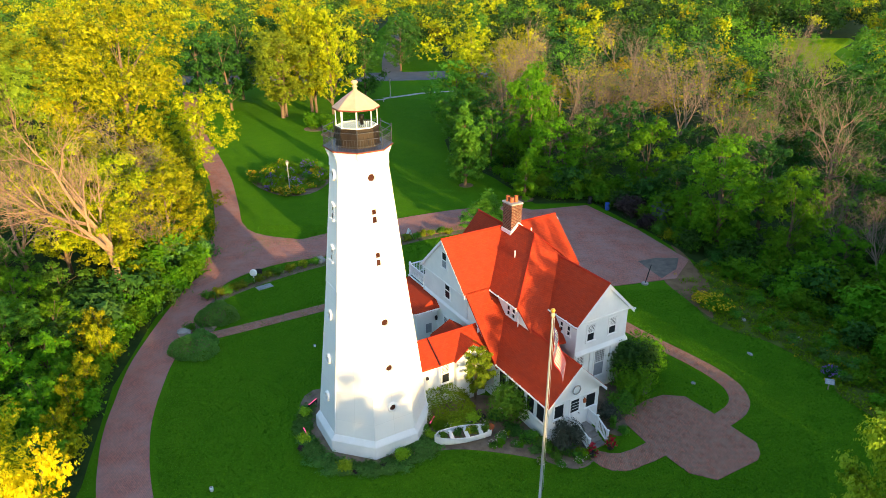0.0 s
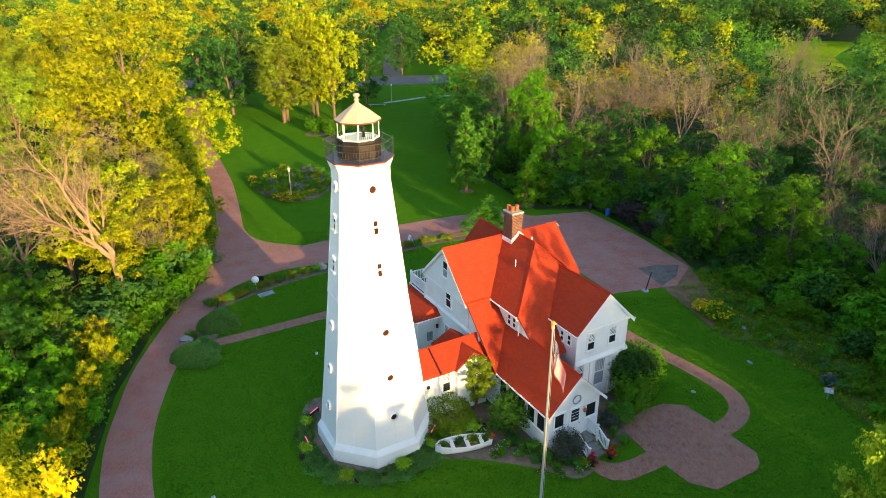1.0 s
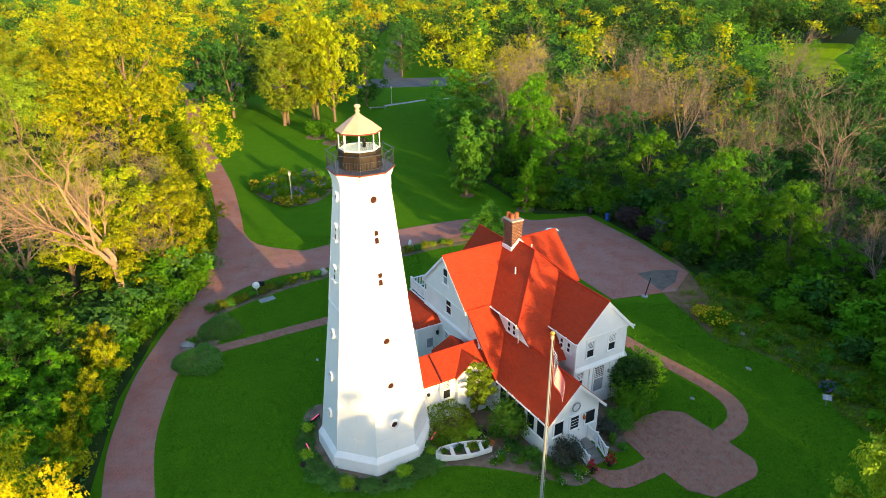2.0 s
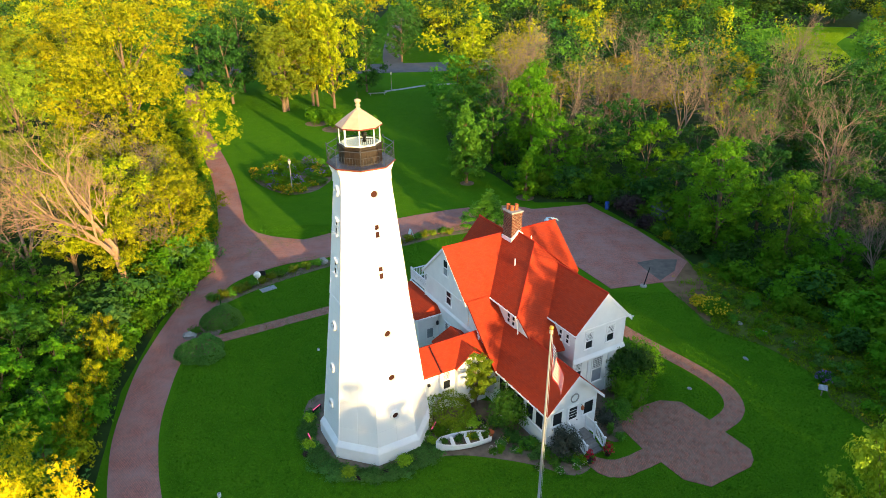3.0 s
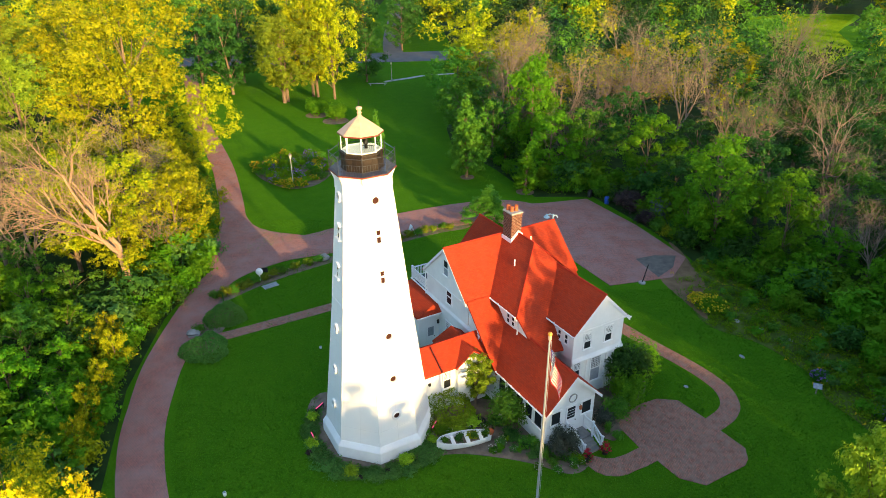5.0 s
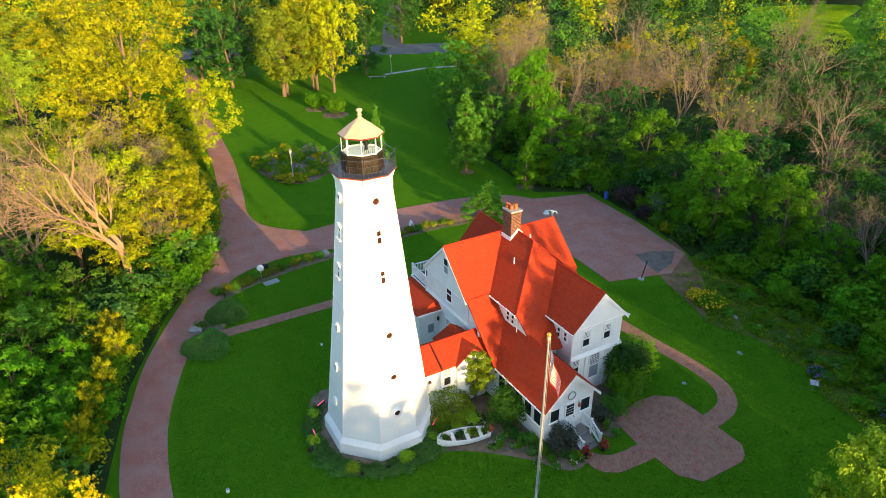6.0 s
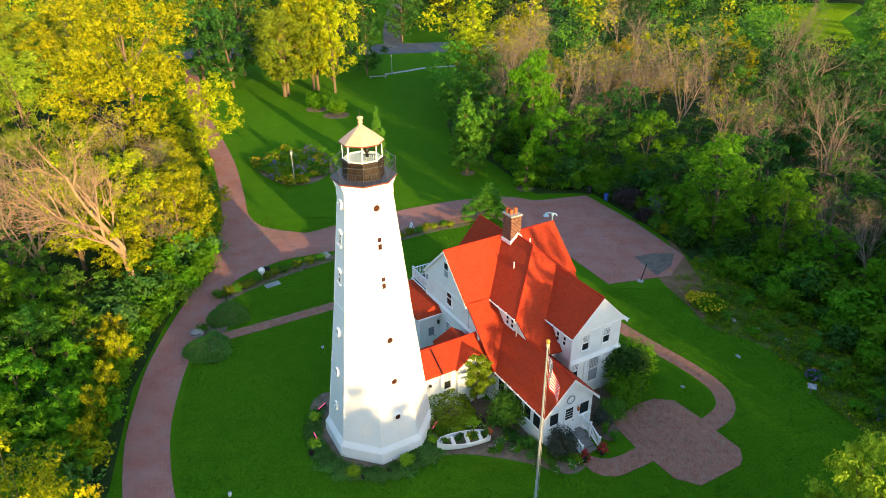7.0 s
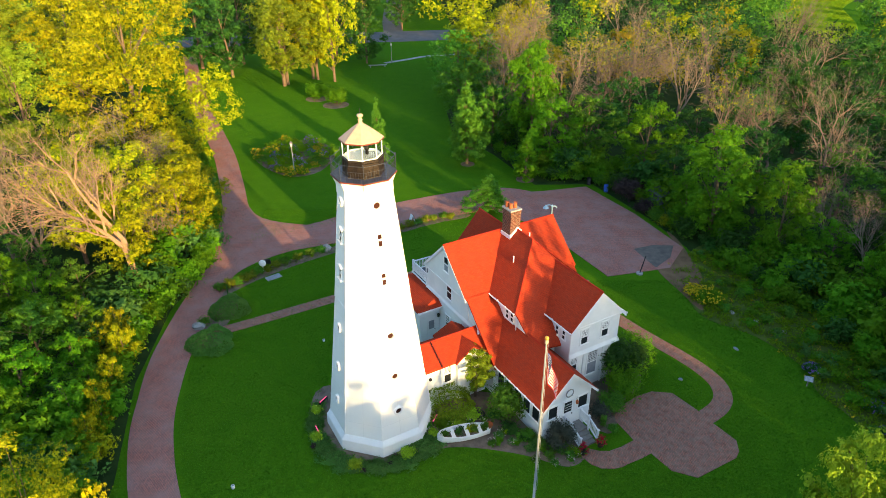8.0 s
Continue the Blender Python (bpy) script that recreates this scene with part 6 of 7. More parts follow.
# beds by the tower and porch: x, y, radius, height, leaf, amount, leaf size, label
BEDS = (
    ("hedge", -0.2, 37.35, 2.25, 1.6, LEAF_O, 3000, 0.09, "large clipped olive-green bush by the passage"),
    ("shrub", 0.6, 35.75, 1.1, 0.7, LEAF_L, 1100, 0.08, "low bright green bush in the bed"),
    ("shrub", 1.6, 36.2, 1.0, 0.7, LEAF_L, 1000, 0.08, "low bright green bush in the bed"),
    ("shrub", -0.4, 35.3, 0.9, 0.6, LEAF_F, 900, 0.08, "low bright green bush in the bed"),
    ("golden_shrub", -1.0, 34.4, 0.46, 0.5, LEAF_L, 520, 0.06, "small golden-green shrub in the bed"),
    ("golden_shrub", -2.75, 32.35, 0.6, 0.8, LEAF_L, 800, 0.07, "small golden-green shrub at the tower foot"),
    ("golden_shrub", -6.15, 31.45, 0.64, 0.8, LEAF_L, 900, 0.07, "small golden-green shrub at the tower foot"),
    ("golden_shrub", -9.2, 34.0, 0.5, 0.6, LEAF_L, 560, 0.07, "small golden-green shrub at the tower foot"),
    ("golden_shrub", -9.6, 36.6, 0.5, 0.6, LEAF_L, 560, 0.07, "small golden-green shrub at the tower foot"),
    ("ground_cover", -1.7, 33.6, 0.9, 0.35, LEAF_E, 1200, 0.06, "dark blue-green ground cover at the plinth"),
    ("ground_cover", -2.6, 33.3, 0.6, 0.3, LEAF_E, 700, 0.06, "dark blue-green ground cover at the plinth"),
    ("ground_cover", -4.9, 31.5, 0.6, 0.25, LEAF_E, 600, 0.06, "dark blue-green ground cover at the plinth"),
    ("ground_cover", -8.0, 32.4, 0.8, 0.25, LEAF_E, 700, 0.06, "dark blue-green ground cover at the plinth"),
    ("ground_cover", -9.5, 35.3, 0.6, 0.25, LEAF_E, 500, 0.06, "dark blue-green ground cover at the plinth"),
    ("ground_cover", -0.9, 33.4, 0.7, 0.3, LEAF_E, 800, 0.06, "dark blue-green ground cover by the boat"),
    ("ground_cover", -6.9, 31.6, 0.7, 0.25, LEAF_E, 700, 0.06, "dark blue-green ground cover at the plinth"),
    ("ground_cover", -8.8, 33.6, 0.6, 0.25, LEAF_E, 600, 0.06, "dark blue-green ground cover at the plinth"),
    ("ground_cover", -9.6, 37.2, 0.6, 0.25, LEAF_E, 500, 0.06, "dark blue-green ground cover at the plinth"),
    ("ground_cover", -3.6, 31.9, 0.5, 0.25, LEAF_E, 500, 0.06, "dark blue-green ground cover at the plinth"),
    ("red_plant", -5.5, 31.1, 0.22, 0.3, LEAF_P, 140, 0.06, "small dark red leafy plant"),
    ("red_plant", -3.8, 31.6, 0.22, 0.3, LEAF_P, 140, 0.06, "small dark red leafy plant"),
    ("red_plant", -9.2, 33.2, 0.25, 0.3, LEAF_P, 140, 0.06, "small dark red leafy plant"),
    ("smoke_bush", 7.7, 33.3, 1.15, 2.0, LEAF_S, 2200, 0.08, "dark purple-grey smoke bush beside the porch steps"),
    ("smoke_bush", 10.9, 36.0, 0.9, 1.4, LEAF_S, 1200, 0.08, "dark purple-grey bush beside the porch"),
    ("columnar_shrub", 11.0, 35.0, 0.28, 1.3, LEAF_A, 380, 0.06, "slim upright green shrub by the steps"),
    ("shrub", 11.6, 34.6, 0.5, 0.6, LEAF_A, 420, 0.08, "low green shrub by the steps"),
    ("large_shrub", 13.4, 40.2, 1.9, 3.5, LEAF_B, 4200, 0.11, "tall dark green shrub against the house"),
    ("large_shrub", 14.9, 41.5, 1.5, 3.3, LEAF_F, 3600, 0.11, "tall bright green shrub against the house"),
    ("large_shrub", 13.0, 38.2, 1.7, 2.6, LEAF_F, 3200, 0.10, "broad green shrub against the house"),
    ("large_shrub", 11.9, 36.6, 1.1, 1.7, LEAF_A, 1600, 0.09, "green leafy shrub against the house"),
    ("shrub", 3.4, 36.0, 0.8, 0.9, LEAF_B, 800, 0.09, "dark leafy perennial clump"),
    ("shrub", 4.4, 34.6, 0.8, 0.8, LEAF_B, 800, 0.09, "dark leafy perennial clump"),
    ("shrub", 5.4, 34.0, 0.7, 0.7, LEAF_A, 700, 0.08, "leafy perennial clump by the porch"),
    ("shrub", 6.3, 33.2, 0.6, 0.6, LEAF_E, 600, 0.07, "blue-green perennial clump by the porch"),
    ("shrub", 6.9, 32.3, 0.5, 0.5, LEAF_A, 400, 0.07, "leafy perennial clump by the lawn"),
    ("shrub", 5.6, 32.9, 0.45, 0.45, LEAF_E, 360, 0.06, "pale green perennial clump by the lawn"),
    ("juniper", -19.9, 50.1, 1.75, 1.2, LEAF_E, 6500, 0.07, "broad clipped blue-green bush beside the walk"),
    ("juniper", -20.0, 45.0, 1.85, 1.25, LEAF_E, 6500, 0.07, "broad clipped blue-green bush beside the walk"),
    ("shrub", -21.6, 48.0, 0.6, 0.6, LEAF_A, 400, 0.08, "small green bush by the boulder"),
    ("daylily_clump", 24.0, 51.3, 1.5, 1.3, LEAF_F, 1700, 0.11, "tall clump of yellow daylilies at the lawn edge"),
    ("goldenrod", 23.2, 52.4, 0.9, 1.1, LEAF_C, 800, 0.08, "yellow goldenrod clump at the lawn edge"),
    ("shrub", 26.3, 54.0, 0.5, 0.6, LEAF_A, 300, 0.08, "small bright green shrub in the bare earth"),
    ("aster_clump", 28.6, 40.9, 0.7, 0.9, LEAF_B, 500, 0.08, "violet aster clump behind the sign"),
    ("aster_clump", 31.0, 36.6, 0.8, 0.9, LEAF_B, 500, 0.08, "violet aster clump at the wood edge"),
    ("aster_clump", 30.4, 34.0, 0.7, 0.8, LEAF_B, 500, 0.08, "violet aster clump at the wood edge"),
    ("round_shrub", -24.2, 121.4, 2.5, 2.8, LEAF_F, 2200, 0.16, "rounded green shrub on the far lawn"),
    ("round_shrub", -20.1, 117.4, 2.6, 3.2, LEAF_F, 2400, 0.16, "rounded green shrub on the far lawn"),
    ("barberry", 22.6, 74.2, 2.5, 2.6, LEAF_P, 3400, 0.12, "dark purple shrub beside the parking court"),
    ("barberry", 23.4, 70.2, 1.4, 1.7, LEAF_P, 1200, 0.12, "dark purple shrub beside the parking court"),
    ("shrub", 26.8, 69.4, 1.6, 2.6, LEAF_A, 1500, 0.14, "green shrub beside the grey shed"),
    ("shrub", 25.2, 66.8, 1.2, 1.3, LEAF_C, 900, 0.12, "yellow-green shrub at the court edge"),
)
BEDS += tuple(("ground_cover", -4.8 + 4.75 * math.cos(radians(a)), 36.1 + 4.75 * math.sin(radians(a)), 0.62, 0.28, LEAF_E, 620, 0.06, "dark blue-green ground cover at the plinth") for a in range(176, 336, 10))
BEDS += tuple(("shrub", x, y, 1.3, 1.5, lf, 1300, 0.1, "leafy green shrub at the court edge") for x, y, lf in ((19.9, 78.9, LEAF_A), (20.9, 78.0, LEAF_F), (24.2, 68.4, LEAF_A), (25.4, 66.2, LEAF_F), (26.3, 64.2, LEAF_A), (17.0, 80.4, LEAF_A), (15.2, 80.6, LEAF_F)))
made = {}
SMALLER = 0.62
for k, (nm, x, y, r, h, lf, n, sz, lab) in enumerate(BEDS):
    if nm in ("juniper", "hedge"):
        made[k] = mound(nm, 100 + k, r, h, lf, lab)
        made[k].matrix_world = Matrix.Translation((x, y, 0)) @ Matrix.Rotation(0.5, 4, "Z")
        continue
    if nm == "ground_cover":
        r, n = 1.35 * r, int(1.5 * n)
    made[k] = heap(nm, lab, x, y, r, h, lf, 2 * n, sz * SMALLER, 100 + k)
    if nm in ("daylily_clump", "goldenrod"):
        blooms(made[k], k, r, h, PETAL_Y, 150, 0.075)
    if nm == "aster_clump":
        blooms(made[k], k, r, h, PETAL_V, 90, 0.05)
hib = heap("hibiscus", "tall pink-flowered hibiscus bush beside the porch", 4.35, 36.0, 1.65, 3.1, LEAF_A, 6800, 0.055, 150)
blooms(hib, 151, 1.3, 2.8, PETAL_W, 70, 0.05)
small = leaf_tree("magnolia_tree", 152, 4.2, 1.35, LEAF_O, BARK, "small yellow-green tree in front of the passage gable", 40, 240, 0.06, 0.25)
small.matrix_world = Matrix.Translation((2.1, 38.3, 0))
for k, (x, y) in enumerate(((-1.4, 35.0), (0.2, 35.15), (1.6, 35.5), (2.6, 35.7), (5.9, 31.9), (7.1, 31.6), (8.2, 32.0), (8.8, 32.4))):
    o = heap("flower_clump", "pale flowering clump in the bed", x, y, 0.34, 0.4, LEAF_A, 220, 0.05, 170 + k, "bed flowers", "flowers", lobes=5)
    blooms(o, 180 + k, 0.34, 0.42, PETAL_W, 26, 0.03)

# mixed perennials filling the bed between boat and porch steps
rp = random.Random(21)
for k in range(34):
    f = rp.random()
    x, y = 2.6 + 6.0 * f + rp.uniform(-0.2, 0.2), 33.7 - 1.55 * f + rp.uniform(-0.2, 1.5) * (1 - 0.55 * f)
    o = heap("perennial", "leafy green perennial in the porch bed", x, y, rp.uniform(0.28, 0.5), rp.uniform(0.3, 0.7), rp.choice((LEAF_A, LEAF_F, LEAF_B, LEAF_E, MEADOW)), 420, 0.045, 600 + k, "porch bed perennials", "plant", lobes=4)
    if k % 5 == 0:
        blooms(o, 640 + k, 0.4, 0.5, PETAL_W, 16, 0.03)

# low hedge along the driveway
hedge_line = smooth_line([(-21.9, 53.6), (-20.6, 54.8), (-18.9, 56.6), (-16.8, 58.6), (-13.4, 61.0)], 3) + smooth_line([(-9.0, 63.8), (-5.2, 66.2), (-2.6, 68.2), (0.2, 69.3)], 3)
for k, p in enumerate(hedge_line):
    heap("hedge_bush", "low rounded hedge bush beside the driveway", p.x, p.y, 0.74 + 0.1 * math.sin(5 * k), 0.75 + 0.15 * math.cos(3 * k), LEAF_O if k % 3 else LEAF_A, 1000, 0.048, 200 + k, "driveway hedge", "hedge", lobes=6)

# wild flower bed in the far lawn: clumps in drifts
rr = random.Random(9)
bed_out = [(-28.4, 91), (-26, 96.8), (-19.8, 96.9), (-16.2, 91.5), (-17.2, 84.2), (-21, 82.2), (-25.6, 85.6)]
k = 0
while k < 125:
    x, y = rr.uniform(-28.5, -16), rr.uniform(82, 97)
    if not blocked(x, y, bed_out):
        continue
    tall = rr.uniform(0.6, 1.3)
    lf = rr.choice((MEADOW, LEAF_F, MEADOW, LEAF_A, LEAF_F))
    o = heap("wildflower_clump", "tall wild perennial clump in the flower bed", x, y, rr.uniform(0.7, 1.1), tall, lf, 520, 0.062, 300 + k, "wildflowers", "flowers", lobes=6)
    pick = rr.random()
    if y < 84.0 or pick < 0.08:
        blooms(o, 400 + k, 0.8, tall, PETAL_Y, 44, 0.085)
    elif pick < 0.22:
        blooms(o, 400 + k, 0.8, tall, PETAL_V, 40, 0.085)
    k += 1

# grass blades: short upright tufts over the lawn, long ones in the far meadow
def inside_of(outline, x, y):
    """Which of many plan points lie inside an outline."""
    c = np.zeros(len(x), bool)
    for (x0, y0), (x1, y1) in zip(outline, outline[1:] + outline[:1]):
        if y0 != y1:
            c ^= ((y0 > y) != (y1 > y)) & (x < (x1 - x0) * (y - y0) / (y1 - y0) + x0)
    return c


def near_line(line, gap, x, y):
    c = np.zeros(len(x), bool)
    for p in line:
        c |= (p.x - x) ** 2 + (p.y - y) ** 2 < gap * gap
    return c


def tufts(seed, n, x0, x1, y0, y1, growing, height, wide):
    g = np.random.default_rng(seed)
    x, y = g.uniform(x0, x1, n), g.uniform(y0, y1, n)
    ok = growing(x, y)
    x, y = x[ok], y[ok]
    m = len(x)
    a = g.random(m) * 6.28
    w, h = wide * (0.5 + g.random(m)), height * (0.5 + g.random(m))
    lean = g.normal(size=(m, 2)) * (0.5 * height)
    foot = np.stack([x, y, np.zeros(m)], 1)
    side = np.stack([np.cos(a) * w, np.sin(a) * w, np.zeros(m)], 1)
    tip = np.stack([lean[:, 0], lean[:, 1], h], 1)
    return np.stack([foot - side, foot + side, foot + tip], 1).reshape(-1, 3)


BARE = ([(-9.6, 39.5), (-10.0, 36), (-9.1, 33.4), (-6.8, 31.2), (-3.8, 31.3), (0.6, 33.2), (8.0, 31.4), (9.5, 33), (19.6, 32.4), (18.8, 36.7), (14.2, 38.4), (15.2, 41.2), (12, 46), (8, 66), (-4, 58), (-8, 46)],
        PATIO_EDGE, woods_left, woods_right, weeds)
def on_lawn(x, y):
    c = near_line(drive, 1.9, x, y) | near_line(branch, 1.7, x, y) | near_line(ring, 0.78, x, y) | near_line(garden_walk, 0.75, x, y)
    c |= (x > 4) & (x < 25) & (y > 55) & (y < 80)
    for o in BARE:
        c |= inside_of(o, x, y)
    return ~c


tagged(leaves_of("grass", tufts(90, 190000, -22, 30, 20, 72, on_lawn, 0.075, 0.045), GRASS), "short mown green grass of the lawn", "grass", kind="stuff")
tagged(leaves_of("grass", tufts(91, 70000, -44, 8, 72, 150, on_lawn, 0.04, 0.055), GRASS), "short mown green grass of the far lawn", "grass", kind="stuff")
tagged(leaves_of("meadow_grass", tufts(92, 90000, 88, 162, 164, 270, lambda x, y: inside_of(meadow, x, y), 0.12, 0.26), HAY), "tall sunlit yellow-green meadow grass", "grass", kind="stuff")

# weeds of the rough margin
rng = np.random.default_rng(77)
cs, ns = [], []
while len(cs) < 2300:
    x, y = rng.uniform(22, 40), rng.uniform(24, 62)
    if blocked(x, y, weeds) and (rng.random() < 0.3 or not blocked(x, y, EARTH)):
        cs.append((x, y, 0.14 + 0.3 * rng.random() ** 2))
tagged(leaves_of("weeds", leaf_cloud(rng, cs, [0.34] * len(cs), [22] * len(cs), 0.07), MEADOW), "ragged green weeds along the wood edge", "weeds", kind="stuff")
cs = [(c[0] + rng.normal() * 0.5, c[1] + rng.normal() * 0.5, c[2] + 0.25) for c in cs[::14]]
tagged(leaves_of("weed_flowers", leaf_cloud(rng, cs, [0.2] * len(cs), [8] * len(cs), 0.06), PETAL_Y), "scattered small yellow wild flowers", "flowers", kind="stuff")


def boulder(x, y, r, seed, label):
    rng2 = np.random.default_rng(seed)
    bm = bmesh.new()
    bmesh.ops.create_icosphere(bm, subdivisions=2, radius=r)
    for v in bm.verts:
        v.co *= 1 + 0.14 * rng2.normal()
        v.co.z = v.co.z * 0.62
    ob = tagged(link("boulder", bm, STONE), label, "boulder", "boulders")
    ob.matrix_world = Matrix.Translation((x, y, r * 0.3))


boulder(-21.9, 47.4, 0.55, 1, "pale grey fieldstone boulder beside the driveway")
boulder(-13.0, 61.6, 0.6, 2, "pale grey boulder at the hedge end")
for k, (x, y) in enumerate(((25.6, 49.2), (27.2, 47.8), (28.9, 46.2), (30.0, 45.0), (31.2, 42.4))):
    boulder(x, y, 0.24, 5 + k, "small pale stone in the weeds")

# plaque, floodlights, signs, posts
pl = thing("ground_plaque", Matrix.Translation((-17.3, 55.95, 0)) @ Matrix.Rotation(radians(38), 4, "Z"), "flat grey plaque of two plates in the lawn", "plaque")
bm = bmesh.new()
box(bm, -0.75, 0.75, -0.42, 0.42, 0, 0.05, 0.01)
part("slab", bm, CONCRETE, pl)
for s in (-1, 1):
    bm = bmesh.new()
    box(bm, s * 0.36 - 0.33, s * 0.36 + 0.33, -0.36, 0.36, 0.05, 0.065)
    part("plate", bm, PANELGREY, pl)

fl = thing("floodlight", Matrix.Translation((-18.55, 57.0, 0)), "round white floodlight on a short post in the hedge", "floodlight")
bm = bmesh.new()
rod(bm, (0, 0, 0), (0, 0, 0.75), 0.05, n=8)
part("post", bm, TRIM, fl)
bm = bmesh.new()
bmesh.ops.create_uvsphere(bm, u_segments=18, v_segments=10, radius=0.36)
for v in bm.verts:
    if v.co.y < 0:
        v.co.y *= 0.4
bmesh.ops.transform(bm, matrix=Matrix.Translation((0, 0, 1.0)), verts=bm.verts[:])
part("housing", bm, TRIM, fl, "white rounded housing", True)
bm = bmesh.new()
box(bm, 0.15, 0.75, 0.35, 0.42, 0.75, 1.25, 0.01)
part("control_box", bm, IRON, fl, "dark control panel")

for k, (x, y, a) in enumerate(((-9.25, 37.6, 60), (-9.15, 34.5, 118), (-0.9, 35.6, 70))):
    o = thing("tower_uplight", Matrix.Translation((x, y, 0)) @ Matrix.Rotation(radians(a), 4, "Z"), "long pink-lensed strip uplight at the tower foot", "uplight", "tower uplights")
    bm = bmesh.new()
    box(bm, -0.45, 0.45, -0.06, 0.06, 0.28, 0.42, 0.02)
    part("housing", bm, IRON, o)
    bm = bmesh.new()
    box(bm, -0.40, 0.40, -0.035, 0.035, 0.42, 0.44)
    part("lens", bm, PINK, o)
    for s in (-0.4, 0.4):
        bm = bmesh.new()
        box(bm, s - 0.03, s + 0.03, -0.03, 0.03, 0, 0.3)
        part("stake", bm, IRON, o)

sg = thing("sandwich_board", Matrix.Translation((-4.0, 67.7, 0)) @ Matrix.Rotation(radians(112), 4, "Z"), "white folding sandwich board on the driveway edge", "sign")
for s in (-1, 1):
    bm = bmesh.new()
    prism(bm, [(-0.32, s * 0.38, 0), (0.32, s * 0.38, 0), (0.32, s * 0.02, 1.15), (-0.32, s * 0.02, 1.15)], (0, s * 0.03, 0))
    part("board", bm, TRIM, sg)

info = thing("information_sign", Matrix.Translation((27.5, 39.3, -0.2)) @ Matrix.Rotation(radians(-20), 4, "Z") @ Matrix.Diagonal((0.8, 0.8, 0.9, 1)), "slanted information sign on a post among asters", "sign")
bm = bmesh.new()
box(bm, -0.05, 0.05, -0.05, 0.05, 0, 0.95, 0.005)
part("post", bm, WOODGREY, info)
bm = bmesh.new()
vs = box(bm, -0.38, 0.38, -0.26, 0.26, -0.02, 0.02, 0.005)
bmesh.ops.transform(bm, matrix=Matrix.Translation((0, 0, 1.0)) @ Matrix.Rotation(radians(32), 4, "X"), verts=bm.verts[:])
panel = part("panel", bm, PANELGREY, info)
for i in range(5):
    bm = bmesh.new()
    box(bm, -0.3, 0.3 if i else 0.05, 0.16 - 0.09 * i - 0.02, 0.16 - 0.09 * i + 0.015, 0.021, 0.025)
    bmesh.ops.transform(bm, matrix=Matrix.Translation((0, 0, 1.0)) @ Matrix.Rotation(radians(32), 4, "X"), verts=bm.verts[:])
    part("text_bar", bm, CLOTHW, panel)

bm = bmesh.new()
rod(bm, (0, 0, 0), (0.4, 0.1, 2.0), 0.05, 0.045, 8)
ps = thing("leaning_post", Matrix.Translation((19.15, 56.2, 0)), "dark leaning sign post on a pale footing", "post")
part("post", bm, IRON, ps)
bm = bmesh.new()
lathe(bm, ((0.34, 0), (0.34, 0.12), (0.25, 0.16)), 10)
part("footing", bm, CONCRETE, ps)

gp = thing("marker_post", Matrix.Translation((-20.95, 52.9, 0)), "slim green marker post beside the driveway", "post")
bm = bmesh.new()
box(bm, -0.04, 0.04, -0.04, 0.04, 0, 1.1, 0.005)
part("post", bm, LEAF_B, gp)

# bins and shed by the parking court
for x, y, mt, lab in ((20.2, 76.6, BLUEPLASTIC, "blue plastic barrel at the court edge"), (18.5, 78.9, IRON, "black litter bin at the court edge")):
    o = thing("barrel", Matrix.Translation((x, y, 0)) @ Matrix.Diagonal((0.72, 0.72, 0.8, 1)), lab, "barrel")
    bm = bmesh.new()
    lathe(bm, ((0.36, 0), (0.40, 0.3), (0.38, 0.33), (0.42, 0.7), (0.40, 0.74), (0.38, 1.1), (0.30, 1.15)), 16)
    part("body", bm, mt, o, "", True)
    bm = bmesh.new()
    lathe(bm, ((0.41, 1.08), (0.41, 1.16), (0.2, 1.2)), 16)
    part("rim", bm, mt, o)
shed = thing("shed", Matrix.Translation((25.6, 71.2, 0)) @ Matrix.Rotation(radians(20), 4, "Z"), "small grey shed half hidden by shrubs", "shed")
bm = bmesh.new()
box(bm, -1.0, 1.0, -1.2, 1.2, 0, 2.2)
part("wall", bm, SHEDGREY, shed)
for s in (-1, 1):
    bm = bmesh.new()
    prism(bm, [(s * 1.15, -1.3, 2.1), (s * 1.15, 1.3, 2.1), (0, 1.3, 2.75), (0, -1.3, 2.75)], (0, 0, 0.08))
    part("roof", bm, SHEDGREY, shed)

# pots of red flowers at the steps, terracotta pot and tyre planter by the boat
for k, (x, y) in enumerate(((9.15, 32.55), (10.45, 33.25))):
    o = thing("flower_pot", Matrix.Translation((x, y, 0)), "dark pot of red flowers at the porch steps", "flower pot", "step pots")
    bm = bmesh.new()
    lathe(bm, ((0.2, 0), (0.27, 0.35), (0.3, 0.36), (0.3, 0.42), (0.2, 0.40)), 14)
    part("pot", bm, IRON, o)
    blooms(o, 500 + k, 0.34, 0.95, PETAL_R, 46, 0.07, 0.45)
    blooms(o, 510 + k, 0.3, 0.8, LEAF_A, 20, 0.08, 0.45)
o = thing("terracotta_pot", Matrix.Translation((2.95, 35.0, 0)), "terracotta pot beside the planted boat", "flower pot")
bm = bmesh.new()
lathe(bm, ((0.16, 0), (0.22, 0.3), (0.26, 0.3), (0.26, 0.4), (0.2, 0.38)), 14)
part("pot", bm, CLAY, o)
o = thing("tyre_planter", Matrix.Translation((2.35, 36.2, 0)), "black tyre planter lying in the bed", "planter")
bm = bmesh.new()
lathe(bm, ((0.22, 0.02), (0.38, 0.0), (0.42, 0.1), (0.38, 0.24), (0.24, 0.24), (0.2, 0.12)), 18)
part("tyre", bm, IRON, o, "", True)
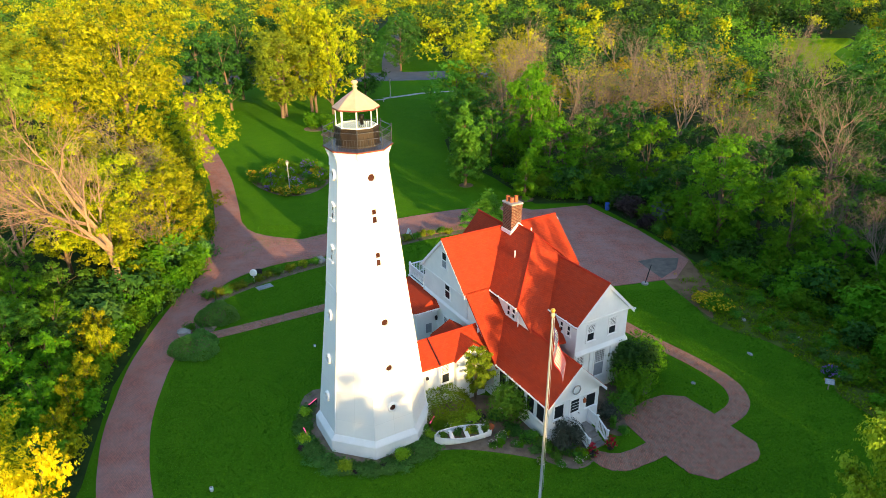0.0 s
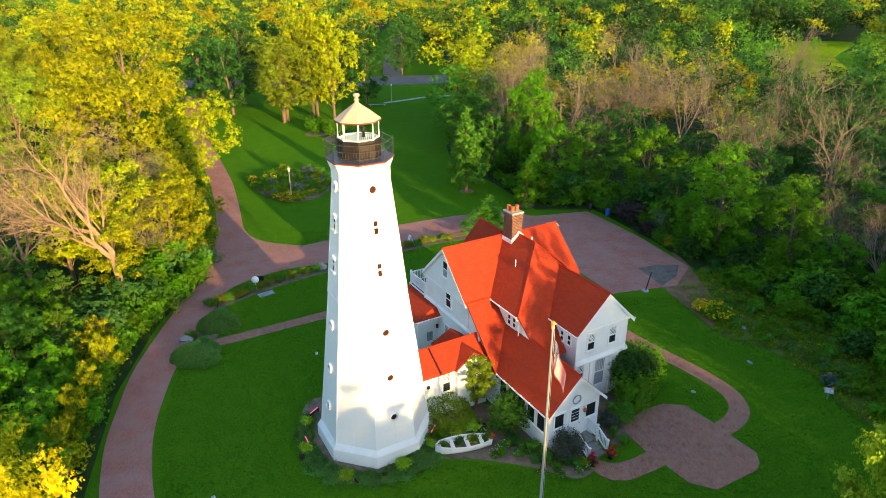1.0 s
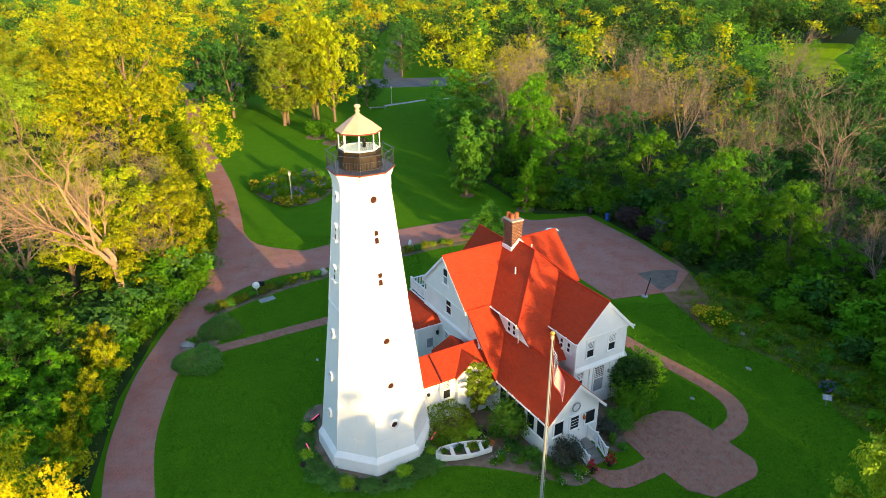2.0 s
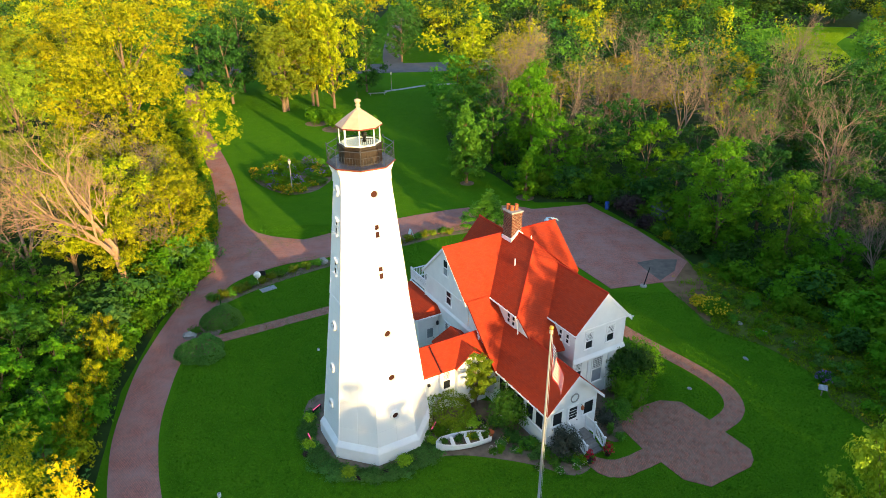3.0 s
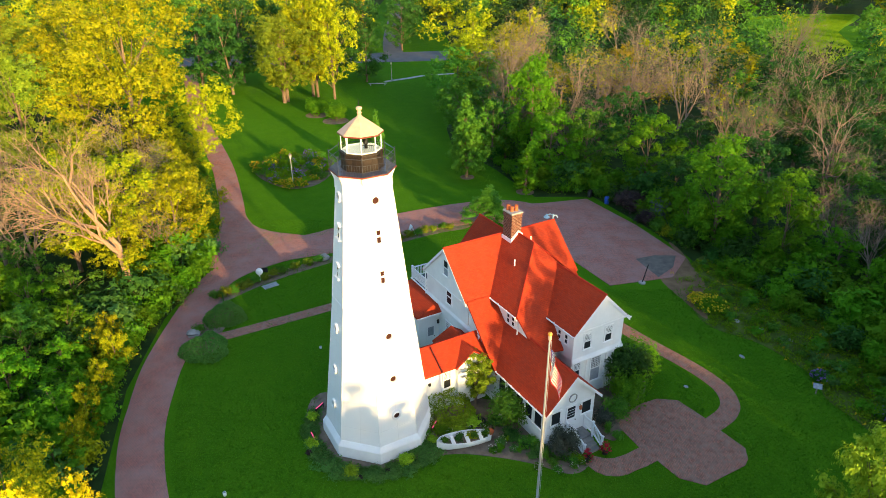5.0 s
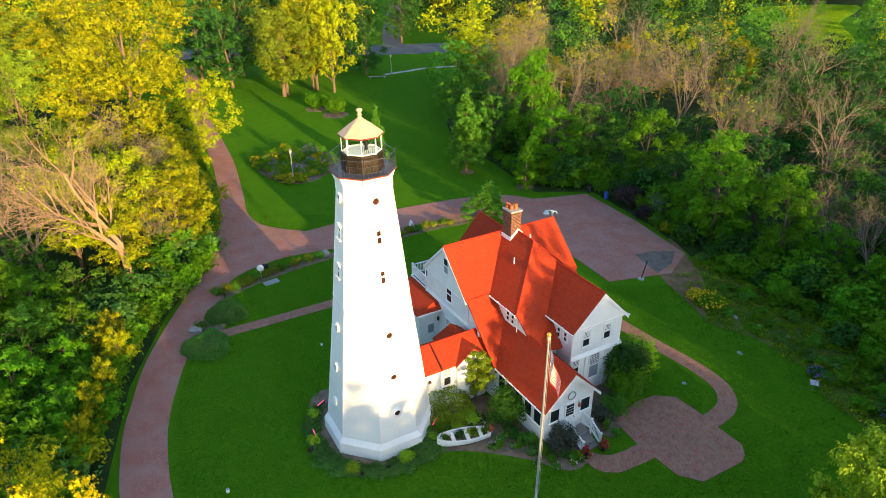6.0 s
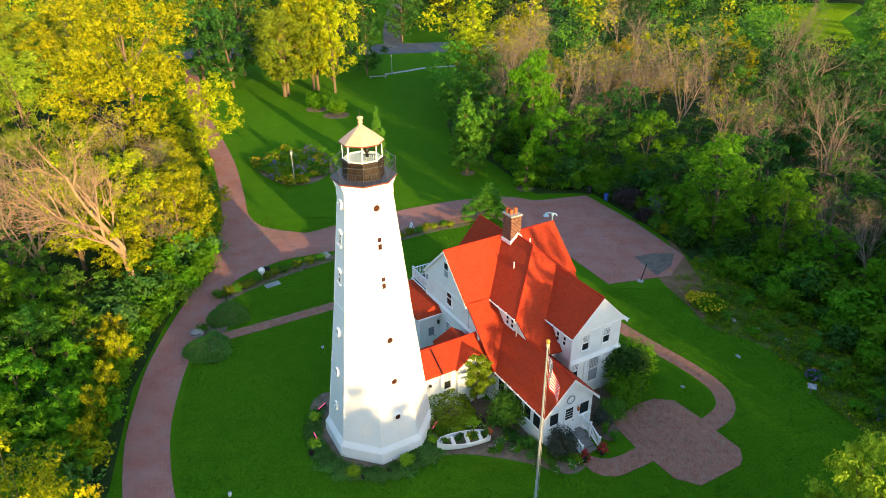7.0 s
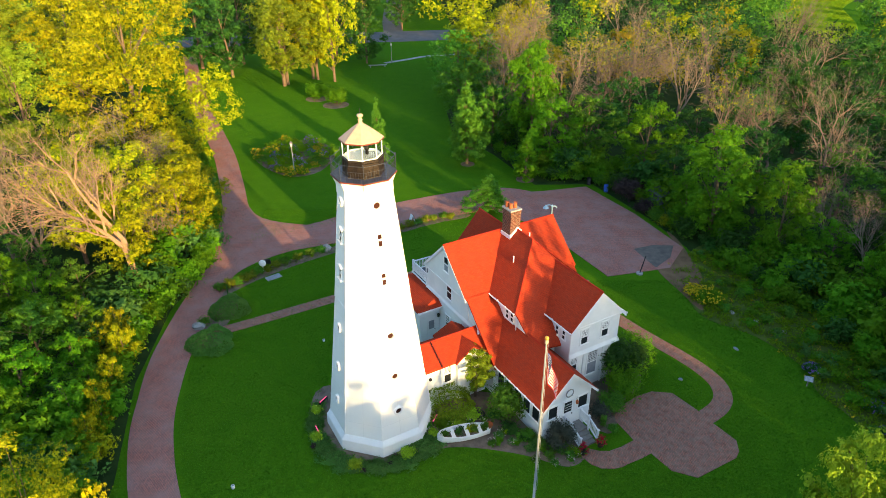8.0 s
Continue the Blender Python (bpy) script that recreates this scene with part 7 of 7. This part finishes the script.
bn = thing("park_bench", Matrix.Translation((-15.2, 146.2, 0)) @ Matrix.Rotation(radians(8), 4, "Z"), "pale park bench on the far lawn", "bench")
for i in range(3):
    bm = bmesh.new()
    box(bm, -2.0, 2.0, -0.3 + 0.22 * i, -0.14 + 0.22 * i, 0.42, 0.47)
    part("slat", bm, CONCRETE, bn)
for s in (-1.6, 1.6):
    bm = bmesh.new()
    box(bm, s - 0.08, s + 0.08, -0.28, 0.28, 0, 0.42)
    part("leg", bm, CONCRETE, bn)
for x, y, r in ((2.95, 86.6, 1.0), (-9.0, 84.6, 0.9), (10.4, 80.8, 1.2), (-24.2, 120.8, 2.2), (-20.1, 116.6, 2.4)):
    bm = bmesh.new()
    sheet(bm, [(x + r * math.cos(i * 0.4488), y + r * math.sin(i * 0.4488)) for i in range(14)], -0.02, 0.025)
    tagged(link("mulch_ring", bm, SOIL), "mulch ring in the lawn", "ground", kind="structure")

# small covers and sprinkler heads set in the lawn
def lawn_cover(name, x, y, w, d, h, mt, lab, cat):
    o = thing(name, Matrix.Translation((x, y, 0)) @ Matrix.Rotation(x, 4, "Z"), lab, cat, "lawn fittings")
    bm = bmesh.new()
    lathe(bm, ((0.5, 0), (0.5, h), (0.42, h + 0.02)), 14)
    bmesh.ops.transform(bm, matrix=Matrix.Diagonal((w, d, 1, 1)), verts=bm.verts[:])
    part("rim", bm, mt, o)
    bm = bmesh.new()
    box(bm, -0.3 * w, 0.3 * w, -0.3 * d, 0.3 * d, h + 0.02, h + 0.05, 0.008)
    part("lid", bm, PANELGREY, o)


lawn_cover("sprinkler_head", -13.78, 29.78, 0.28, 0.22, 0.2, TRIM, "white plastic sprinkler head in the lawn", "sprinkler")
lawn_cover("sprinkler_head", -10.54, 45.38, 0.24, 0.2, 0.15, TRIM, "white plastic sprinkler head in the lawn", "sprinkler")
lawn_cover("valve_cover", 18.13, 40.13, 0.35, 0.3, 0.06, CONCRETE, "small grey valve cover in the lawn", "valve cover")
lawn_cover("valve_cover", 23.93, 43.95, 0.55, 0.3, 0.06, CONCRETE, "pale grey valve cover in the lawn", "valve cover")
